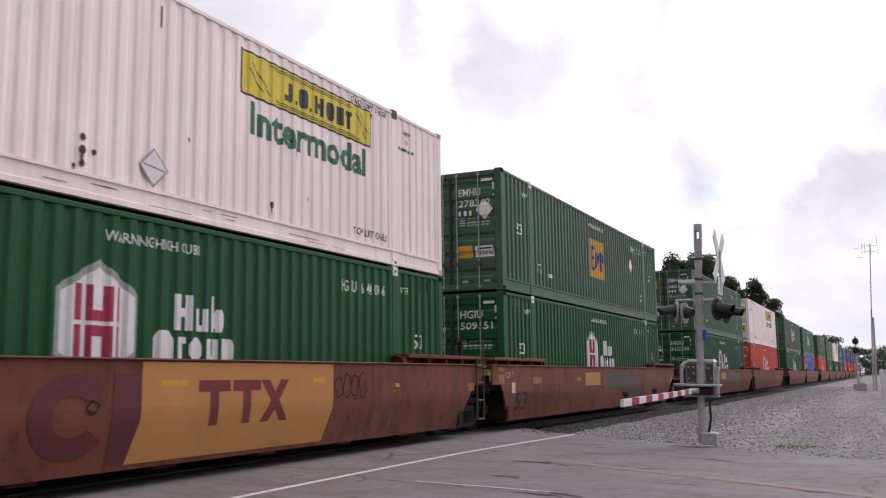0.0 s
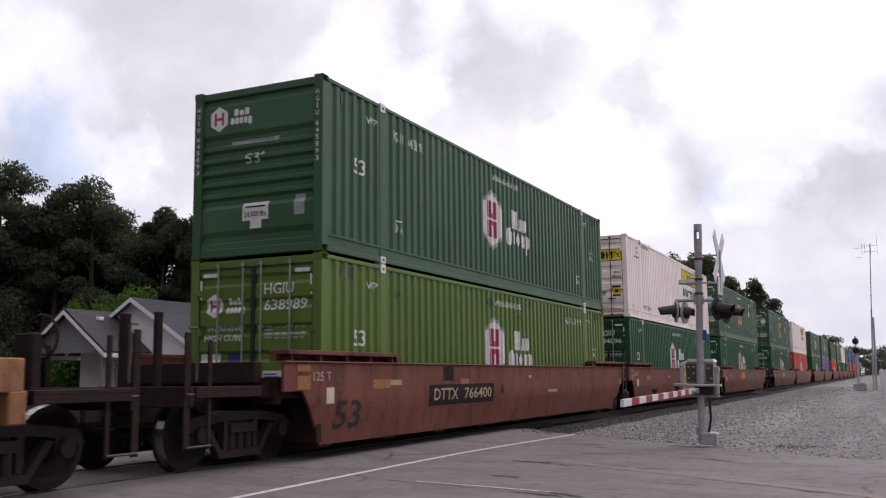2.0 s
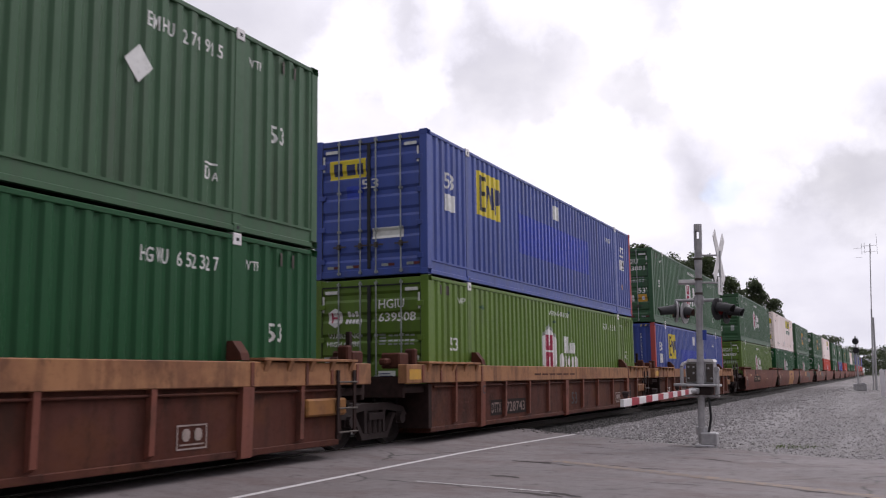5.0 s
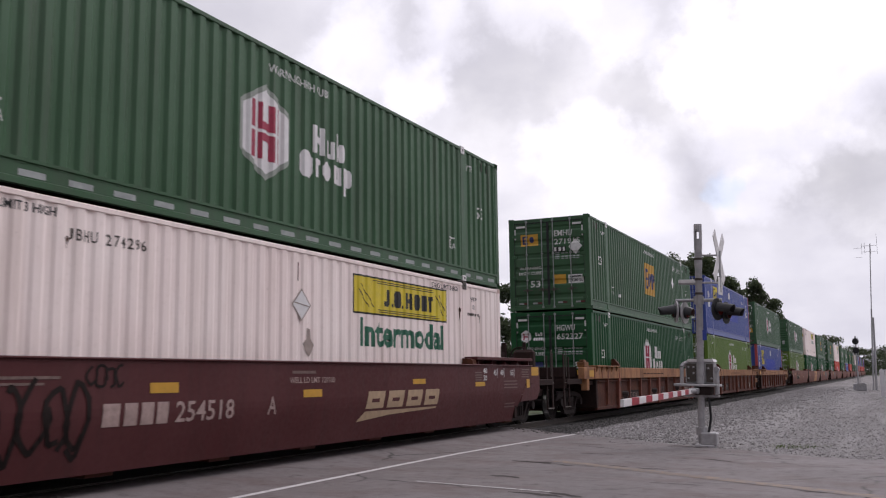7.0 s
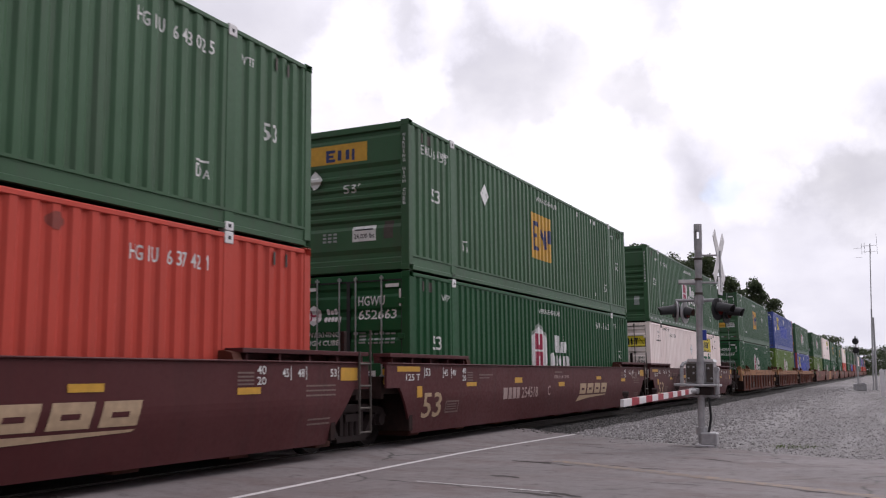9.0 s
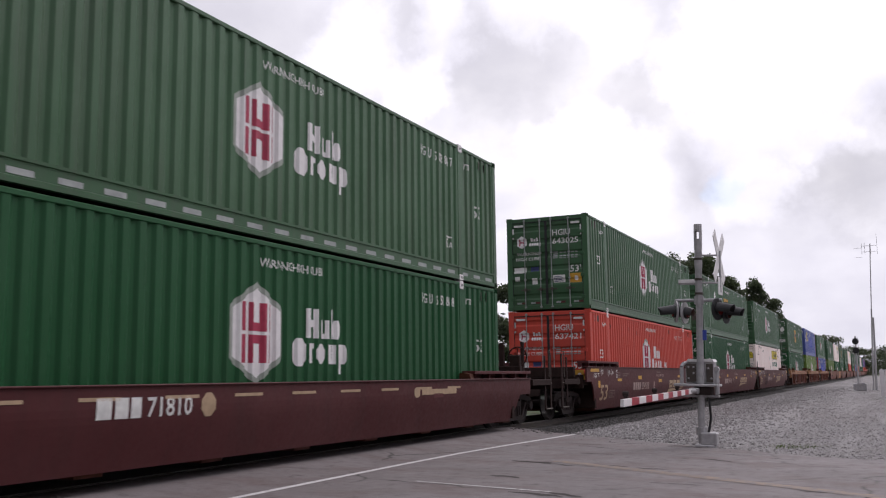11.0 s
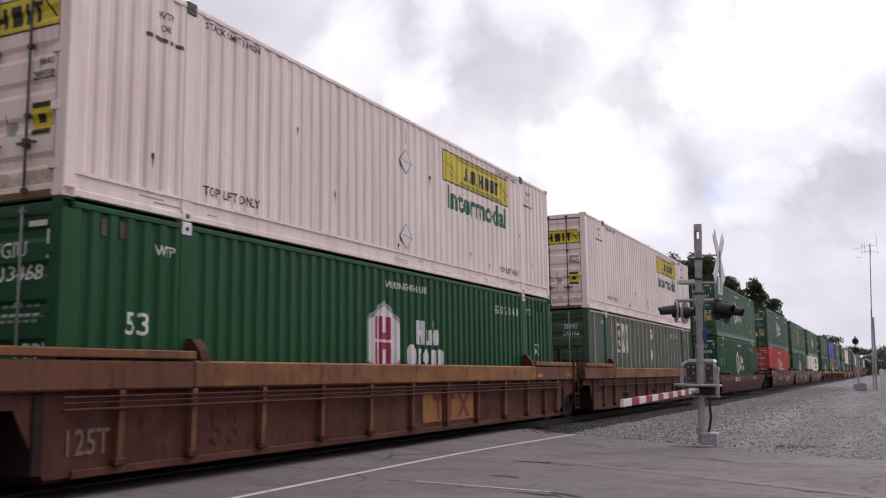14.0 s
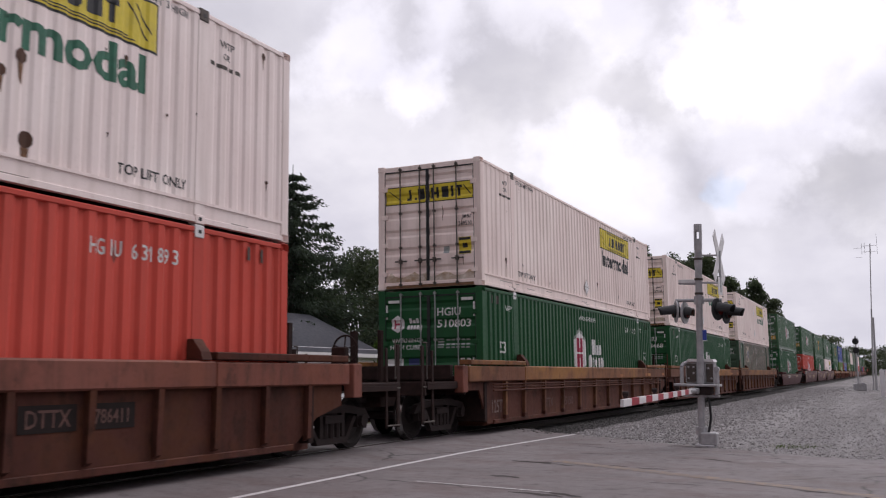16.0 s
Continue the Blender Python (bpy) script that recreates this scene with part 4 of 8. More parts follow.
        holes = {"JBHU 270934": ((3.36, 0.49, 0.085), (3.26, 1.36, 0.075), (3.03, 1.15, 0.06), (5.44, 1.28, 0.02), (6.0, 1.43, 0.025), (7.43, 2.66, 0.05)), "JBHU 274852": ((-3.58, 0.43, 0.035), (-2.95, 0.38, 0.04), (0.44, 0.38, 0.03)),
                 "JBHU 249510": ((6.03, 1.34, 0.05), (6.06, 1.16, 0.035), (6.02, 1.02, 0.05), (5.42, 1.42, 0.03), (7.45, 2.66, 0.035)),
                 "JBHU 281602": ((-1.22, 0.55, 0.05), (-1.22, 0.40, 0.04), (-1.22, 0.70, 0.04), (-1.04, 0.56, 0.03))}.get(number, ())
        for u, v, r in holes:
            put(root, "rust_hole", [blob(u - r, u + r, v - r, v + r * 1.1, 0.3)], RUST_SPOT, lift=0.007)
            if r > 0.045:
                put(root, "rust_streak", [[(u - r * 0.6, v - r), (u - r * 0.3, v - r * 3.2), (u + r * 0.2, v - r * 4.0), (u + r * 0.5, v - r)]], RUST_STAIN, lift=0.006)
        tagged(put(root, "rust_spotting", spots, RUST_SPOT, lift=0.005), kind="stuff")
        scuffs = [rect(u, u + rng.uniform(0.15, 0.6), 0.09 + 0.05 * (k % 3), 0.105 + 0.05 * (k % 3)) for k, u in enumerate(rng.uniform(-7.8, 7.2) for _ in range(16))]
        tagged(put(root, "rail_scuffing", scuffs, POST_PINK, flat_art, x=WC / 2 - 0.0145), kind="stuff")
    if body is RED or body is LIME:
        rng = random.Random(number)
        smudges = [blob(u, u + rng.uniform(0.1, 0.3), v, v + rng.uniform(0.08, 0.25), 0.35) for u, v in ((rng.uniform(-7, 7), rng.uniform(2.2, 2.6)) for _ in range(6))]
        tagged(put(root, "smudging", smudges, SMUDGE if body is RED else GREEN, lift=0.003), kind="stuff")
    if tape:
        put_each(root, "reflective_strip", [rect(-7.75 + 0.66 * i, -7.40 + 0.66 * i, 0.11, 0.18) for i in range(24)], ROD, flat_art, x=WC / 2 - 0.015)
    if not plain:
        end_decals(root, kind, rear, fold, number)

def end_decals(root, kind, rear, fold, number):
    E = lambda nm, shapes, m, lift=0.006: put(root, nm, shapes, m, end_art, fold=fold, lift=lift)
    Es = lambda nm, shapes, m, lift=0.006: [E(nm, [s], m, lift) for s in shapes]
    parts_of = (number.split(" ") + ["", ""])[:2]
    hexa = [(-0.97, 2.02), (-0.81, 1.92), (-0.65, 2.02), (-0.65, 2.22), (-0.81, 2.32), (-0.97, 2.22)]
    bars = [rect(-0.90, -0.86, 2.02, 2.22), rect(-0.76, -0.72, 2.02, 2.22), rect(-0.86, -0.76, 2.10, 2.14)]
    if rear == "door":
        if kind == "box":
            E("brand_panel", [rect(-1.11, -0.07, 1.96, 2.38), rect(0.02, 1.11, 1.96, 2.38)], LETTER_BLACK, 0.004)
            E("brand_panel", [rect(-1.09, -0.08, 1.98, 2.36), rect(0.03, 1.09, 1.98, 2.36)], YELLOW, 0.007)
            Es("brand_block", [rect(-0.56, -0.46, 2.04, 2.10), rect(-0.50, -0.44, 2.04, 2.29), rect(-0.36, -0.30, 2.04, 2.10), rect(-0.27, -0.10, 2.04, 2.29), rect(0.06, 0.12, 2.04, 2.29), rect(0.12, 0.20, 2.13, 2.19), rect(0.20, 0.26, 2.04, 2.29), rect(0.33, 0.50, 2.04, 2.29),
                                rect(0.56, 0.62, 2.04, 2.29), rect(0.68, 0.84, 2.23, 2.29), rect(0.73, 0.79, 2.04, 2.24), [(-1.02, 2.29), (-0.99, 2.29), (-0.66, 2.03), (-0.69, 2.03)], [(0.86, 2.29), (0.89, 2.29), (1.05, 2.07), (1.02, 2.07)]], LETTER_BLACK, 0.010)
            rng = random.Random(number)
            for side in (-1, 1):
                low = sorted((side * 0.02, side * 1.10))
                cuts = [low[0] + (low[1] - low[0]) * i / 9 for i in range(10)]
                E("dirt_smear", [[(low[0], 0.165), (low[1], 0.165)] + [(u, 0.30 + rng.uniform(-0.05, 0.10)) for u in reversed(cuts)]], DIRTY_WHITE, 0.003)
            stains = [blob(u, u + rng.uniform(0.01, 0.03), z, z + rng.uniform(0.1, 0.4), 0.3) for u, z in ((rng.choice((-0.79, -0.30, 0.30, 0.79)) + rng.uniform(-0.06, 0.06), rng.uniform(0.45, 1.6)) for _ in range(5))]
            tagged(E("rust_staining", stains, RUST_STAIN, 0.003), kind="stuff")
            E("rust_streak", [rect(-1.10, 1.10, 0.02, 0.09)], RUST_STAIN, 0.016)
            E("warning_label", [rect(0.74, 1.04, 0.72, 1.10)], YELLOW)
            E("warning_label", [rect(0.75, 1.03, 1.03, 1.09), rect(0.75, 1.03, 0.73, 0.79), rect(0.83, 0.95, 0.86, 0.96)], LETTER_BLACK, 0.009)
            E("label_plate", [rect(0.36, 0.50, 0.76, 0.92)], ROD)
            E("lettering", [(parts_of[0] or "JBHU", 0.82, 1.04, 1.50, 1.60)] + ([(parts_of[1], 0.74, 1.06, 1.36, 1.46)] if parts_of[1] else []), LETTER_BLACK)
            return
        if kind == "post":
            E("brand_panel", [rect(-0.95, -0.50, 1.90, 2.25)], CREAM)
            E("lettering", [("EMHU", 0.55, 0.95, 2.30, 2.44), ("244166", 0.50, 1.00, 2.10, 2.24)], LETTER)
            return
        flat = [(0.0, 0.0), (2.9, 0.0)]
        for q in (rect(-1.05, -0.76, 2.60, 2.665), rect(0.78, 1.06, 2.60, 2.665), rect(-1.12, -1.065, 2.24, 2.56), rect(1.065, 1.12, 2.24, 2.56)):
            put(root, "reflective_mark", [q], REFLECT_WHITE, end_art, fold=flat, lift=0.006)
        for k, u in enumerate((-1.00, -0.55, 0.26, 0.82)):
            put(root, "reflective_mark", [rect(u, u + 0.15, 0.20, 0.255)], ROD, end_art, fold=flat, lift=0.006)
            put(root, "reflective_mark", [rect(u + 0.155, u + 0.29, 0.20, 0.255)], DULL_RED, end_art, fold=flat, lift=0.006)
        if kind == "emp":
            E("brand_panel", [rect(-0.91, -0.34, 2.02, 2.38)], AMBER)
            Es("brand_block", [rect(-0.85, -0.79, 2.08, 2.33), rect(-0.79, -0.68, 2.28, 2.33), rect(-0.79, -0.71, 2.18, 2.22), rect(-0.79, -0.68, 2.08, 2.13), blob(-0.62, -0.48, 2.12, 2.30)], NAVY, 0.009)
            E("placard", [diamond(0.86, 1.92, 0.22, 0.24)], REFLECT_WHITE, 0.034)
            E("label_plate", [rect(0.14, 0.55, 1.78, 1.94)], LETTER_BLACK)
            E("label_plate", [rect(0.18, 0.25, 1.80, 1.92), rect(0.32, 0.40, 1.80, 1.92), rect(0.46, 0.52, 1.80, 1.92)], REFLECT_WHITE, 0.009)
            E("lettering", [("WARNING", -0.98, -0.26, 1.28, 1.37), ("HIGH CUBE", -0.98, -0.25, 1.12, 1.21), ("53", -0.62, -0.30, 0.72, 0.93)], LETTER)
            E("orange_label", [rect(0.15, 0.53, 0.80, 1.08)], AMBER)
            E("label_plate", [rect(0.60, 1.08, 0.80, 1.06)], REFLECT_WHITE)
            E("lettering", [("24,000 lbs", 0.64, 1.05, 0.83, 0.93), rect(0.66, 1.02, 0.98, 1.02)], LETTER_BLACK, 0.009)
        elif kind == "hub":
            E("emblem_panel", [hexa], SIGN_WHITE)
            E("emblem", bars, PINK, 0.009)
            Es("wordmark_block", [blob(-0.52 + 0.085 * i, -0.45 + 0.085 * i, 2.13, 2.24 - 0.03 * (i == 1), 0.2) for i in range(3)] + [blob(-0.57 + 0.077 * i, -0.505 + 0.077 * i, 1.99 - 0.03 * (i == 4), 2.09, 0.2) for i in range(5)], SIGN_WHITE)
            E("lettering", [("WARNING", -0.98, -0.24, 1.70, 1.80), ("HIGH CUBE", -1.00, -0.24, 1.54, 1.64)], LETTER)
        if kind == "blue":
            E("brand_panel", [rect(-0.95, -0.10, 2.05, 2.45)], YELLOW)
            Es("brand_block", [rect(-0.85, -0.65, 2.12, 2.38), rect(-0.55, -0.35, 2.12, 2.34), rect(-0.30, -0.16, 2.12, 2.34)], NAVY, 0.009)
            E("fresh_paint_patch", [rect(-0.55, -0.15, 1.62, 1.88)], BLUE_NEW)
            E("label_plate", [rect(0.05, 0.75, 0.76, 0.98)], REFLECT_WHITE)
            E("lettering", [("53", -0.2, 0.2, 1.80, 2.0)], LETTER)
            return
        E("lettering", [(parts_of[0], 0.19, 0.76, 2.27, 2.45)] + ([(parts_of[1], 0.18, 1.00, 2.01, 2.19)] if parts_of[1] else []), LETTER)
        E("lettering", [rect(0.19, 0.34, 1.74 - 0.06 * i, 1.775 - 0.06 * i) for i in range(4)] + [rect(0.40 + 0.12 * i, 0.49 + 0.12 * i, z, z + 0.035) for i in range(5) for z in (1.72, 1.62, 1.55)], ROD)
        if kind == "hub":
            E("lettering", [("53'", 0.72, 1.06, 1.12, 1.34)], LETTER)
            E("orange_label", [rect(0.70, 1.07, 0.80, 1.08)], AMBER)
            E("orange_label", [blob(0.86, 0.97, 0.86, 1.00)], SIGN_WHITE, 0.010)
            E("label_plate", [rect(0.18, 0.56, 0.82, 1.05), rect(-1.08, -0.68, 1.16, 1.34), rect(-1.05, -0.90, 0.92, 1.06), rect(-0.50, -0.33, 0.80, 0.99)], REFLECT_WHITE)
            E("notice", [rect(0.21, 0.50 - 0.05 * (i % 2), 0.85 + 0.045 * i, 0.87 + 0.045 * i) for i in range(4)], NAVY, 0.009)
            E("orange_label", [rect(-0.54, -0.28, 1.20, 1.34)], NAVY)
    else:
        if kind == "emp":
            E("brand_panel", [rect(-1.0, 0.38, 2.18, 2.56)], AMBER)
            Es("brand_block", [rect(-0.55, -0.48, 2.22, 2.46), rect(-0.48, -0.34, 2.40, 2.46), rect(-0.48, -0.38, 2.31, 2.36), rect(-0.48, -0.34, 2.22, 2.28), rect(-0.28, -0.20, 2.24, 2.44), rect(-0.10, -0.02, 2.24, 2.44), rect(0.04, 0.10, 2.22, 2.44)], NAVY, 0.009)
            E("placard", [diamond(-0.80, 1.88, 0.20, 0.20)], REFLECT_WHITE, 0.05)
        elif kind == "blue":
            U = lambda nm, shapes, m, lift=0.006: put(root, nm, shapes, m, upright_art, lift=lift)
            U("lettering", [("53", -0.20, 0.22, 1.84, 2.20)], LETTER)
            U("label_plate", [rect(-0.26, 0.24, 1.38, 1.73)], REFLECT_WHITE)
            for k, ch in enumerate("EMHU205576"):
                U("lettering", [(ch, 0.73, 0.79, 2.42 - 0.115 * k, 2.50 - 0.115 * k)], LETTER)
            for side in (-1, 1):
                for k in range(4):
                    u = side * 0.92 - 0.18 + 0.09 * k
                    put(root, "warning_stripe", [[(u, 2.76), (u + 0.045, 2.76), (u + 0.085, 2.84), (u + 0.04, 2.84)]], YELLOW if k % 2 == 0 else LETTER_BLACK, end_art, fold=[(0.0, -0.01), (2.9, -0.01)], lift=0.006)
            return
        else:
            wide = [(a * 1.1 + 0.10, b * 1.1 + 0.06) for a, b in hexa]
            E("emblem_panel", [wide], SIGN_WHITE)
            E("emblem", [[(a * 1.1 + 0.10, b * 1.1 + 0.06) for a, b in q] for q in bars], PINK, 0.009)
            Es("wordmark_block", [blob(-0.48 + 0.11 * i, -0.39 + 0.11 * i, 2.41, 2.53 - 0.03 * (i == 1), 0.2) for i in range(3)] + [blob(-0.55 + 0.09 * i, -0.475 + 0.09 * i, 2.27 - 0.03 * (i == 4), 2.38, 0.2) for i in range(5)], SIGN_WHITE)
            E("lettering", [("WARNING HIGH CUBE", -0.55, 0.42, 1.90, 1.98)], LETTER)
        slide = 0.33 if kind == "emp" else 0.0
        E("lettering", [("53'", -0.25 + slide * 0.25, 0.12 + slide * 0.25, 1.57, 1.75)], LETTER)
        E("label_plate", [rect(-0.28 + slide, 0.24 + slide, 0.60, 0.90)] + ([rect(-0.12, 0.10, 0.46, 0.60)] if kind == "hub" else []), REFLECT_WHITE)
        E("lettering", [("24,000 lbs", -0.24 + slide, 0.20 + slide, 0.64, 0.75), rect(-0.22 + slide, 0.18 + slide, 0.81, 0.84)], LETTER_BLACK, 0.009)
        E("vent", [rect(0.74, 0.94, 0.62, 0.96)], ROD if kind == "hub" else DARKSTEEL)
        if kind == "emp":
            E("notice", [rect(-0.62 + 0.12 * (i % 3), -0.54 + 0.12 * (i % 3), 0.62 + 0.07 * (i // 3), 0.66 + 0.07 * (i // 3)) for i in range(9)], ROD)
        digits = "WARNING HIGH CUBE" if kind == "emp" else number.replace(" ", "")
        gap = 0.082 if kind == "emp" else 0.115
        for k, ch in enumerate(digits):
            z = 2.55 - gap * k - (0.06 if k > 3 and kind == "hub" else 0)
            if ch != " ":
                for col in (-1.20, 1.20):
                    put(root, "lettering", [rect(col - 0.01, col + 0.01, z, z + gap * 0.74) if ch == "I" else (ch, col - 0.03, col + 0.03, z, z + gap * 0.74)], LETTER, end_art, fold=[(0.0, -0.03), (2.9, -0.03)], lift=0.004)

# ---------- well cars ----------
def lathe(bm, profile, seg=24):
    """Profile of (x, r) turned round the x axis."""
    rings = [[bm.verts.new((x, r * math.cos(2 * math.pi * i / seg), r * math.sin(2 * math.pi * i / seg))) for i in range(seg)] for x, r in profile]
    faces = []
    for k, (a, b) in enumerate(zip(rings, rings[1:])):
        for i in range(seg):
            j = (i + 1) % seg
            faces.append((k, bm.faces.new((a[i], a[j], b[j], b[i]))))
    bm.faces.new(rings[0][::-1]); bm.faces.new(rings[-1])
    return faces

def wheel_mesh():
    if "wheel" not in STORE:
        bm = bmesh.new()
        prof = [(-0.10, 0.09), (-0.10, 0.13), (-0.03, 0.16), (-0.02, 0.33), (-0.075, 0.38), (-0.075, 0.455), (0.045, 0.465), (0.055, 0.49), (0.075, 0.49), (0.08, 0.40), (0.03, 0.35), (0.02, 0.16), (0.08, 0.12)]
        for k, f in lathe(bm, prof, 28):
            if k == 5:
                f.material_index = 1
        bmesh.ops.recalc_face_normals(bm, faces=bm.faces)
        me = bpy.data.meshes.new("wheel")
        bm.to_mesh(me); bm.free()
        me.materials.append(WHEEL); me.materials.append(TREAD)
        STORE["wheel"] = me
    return STORE["wheel"]

def side_frame(s):
    """Cast frame: top member, sloping lower members and columns round the spring nest."""
    def build():
        xs = sorted((s * 0.94, s * 1.05))
        bm = bmesh.new()
        prism(bm, [(-1.20, 0.50), (-1.05, 0.66), (-0.45, 0.74), (0.45, 0.74), (1.05, 0.66), (1.20, 0.50), (1.02, 0.50), (0.92, 0.56), (0.40, 0.62), (-0.40, 0.62), (-0.92, 0.56), (-1.02, 0.50)], "x", *xs)
        for k in (1, -1):
            prism(bm, [(k * 0.66, 0.56), (k * 0.76, 0.54), (k * 0.46, 0.16), (k * 0.36, 0.16)], "x", *xs)
            prism(bm, [(k * 0.28, 0.24), (k * 0.37, 0.24), (k * 0.37, 0.64), (k * 0.28, 0.64)], "x", *xs)
            prism(bm, [(k * 0.78, 0.60), (k * 1.02, 0.60), (k * 1.02, 0.36), (k * 0.78, 0.36)], "x", *xs)
            rod(bm, (s * 1.0, k * 0.89, 0.46), (s * 1.13, k * 0.89, 0.46), 0.105, 10)
        prism(bm, [(-0.46, 0.13), (0.46, 0.13), (0.46, 0.23), (-0.46, 0.23)], "x", *xs)
        for y in (-0.18, 0.0, 0.18):
            rod(bm, (s * 1.0, y, 0.22), (s * 1.0, y, 0.46), 0.07, 8)
        box(bm, *sorted((s * 0.9, s * 1.09)), -0.27, 0.27, 0.46, 0.58)
        return bm
    return build

def truck(root, y):
    t = link_mesh("truck", shared("bolster", lambda: boxes((-1.0, 1.0, -0.24, 0.24, 0.42, 0.74), (-0.35, 0.35, -0.35, 0.35, 0.70, 0.88), bevel=0.02), SOOT), root, "sooty two-axle railway truck")
    t.location = (0, y, RAIL)
    for s in (1, -1):
        link_mesh("side_frame", shared(("side_frame", s), side_frame(s), SOOT), t)
    for yy in (-0.89, 0.89):
        ax = link_mesh("axle", shared("axle", lambda: rods(((-1.0, 0, 0), (1.0, 0, 0), 0.08)), SOOT), t)
        ax.location = (0, yy, 0.46)
        for s in (1, -1):
            w = link_mesh("wheel", wheel_mesh(), t, "dark steel wheel with a bright tread")
            w.location = (s * 0.78, yy, 0.465)
            if s > 0:
                w.rotation_euler = (0, 0, math.pi)
    return t

FOLDS = (0.98, 0.90, 0.82, 0.74, 0.66)
def fold_in(z):
    """How far the lower part of a smooth side leans in, after a wide bend."""
    return float(np.interp(z, (0.29, 0.66, 0.74, 0.82, 0.90, 0.98), (0.125, 0.045, 0.029, 0.015, 0.005, 0.0)))

def car_art(shapes, x, folded):
    def build():
        bm = art(shapes)
        if folded:
            cut_at(bm, 1, FOLDS)
        for v in bm.verts:
            y, z = v.co.x, v.co.y
            v.co = (x - (fold_in(z) if folded else 0.0), y, z)
        return bm
    return build

def smooth_side(s, top):
    def build():
        out = [(-8.30, 0.29), (8.30, 0.29), (8.62, 0.70), (8.95, 1.10), (9.42, 1.10), (9.42, top), (-9.42, top), (-9.42, 1.10), (-8.95, 1.10), (-8.62, 0.70)]
        if top < 1.3:
            out = [(-8.35, 0.29), (8.35, 0.29), (8.62, 0.60), (8.75, 0.86), (9.42, 0.86), (9.42, top), (-9.42, top), (-9.42, 0.86), (-8.75, 0.86), (-8.62, 0.60)]
        bm = prism(bmesh.new(), out, "x", *sorted((s * 1.50, s * 1.545)))
        for z in FOLDS:
            bmesh.ops.bisect_plane(bm, geom=bm.verts[:] + bm.edges[:] + bm.faces[:], plane_co=(0, 0, z), plane_no=(0, 0, 1))
        for v in bm.verts:
            v.co.x -= s * fold_in(v.co.z)
        return bm
    return build

RIB_C = (-7.35, -4.70, -3.16, -1.75, 1.15, 2.65, 4.30, 7.35)
RIB_N = tuple(-8.32 + 1.04 * i for i in range(17))
RIB_M = (-7.35, -6.15, -4.73, -3.26, -1.79, -0.30, 1.17, 2.65, 4.18, 5.62, 6.85, 7.80)

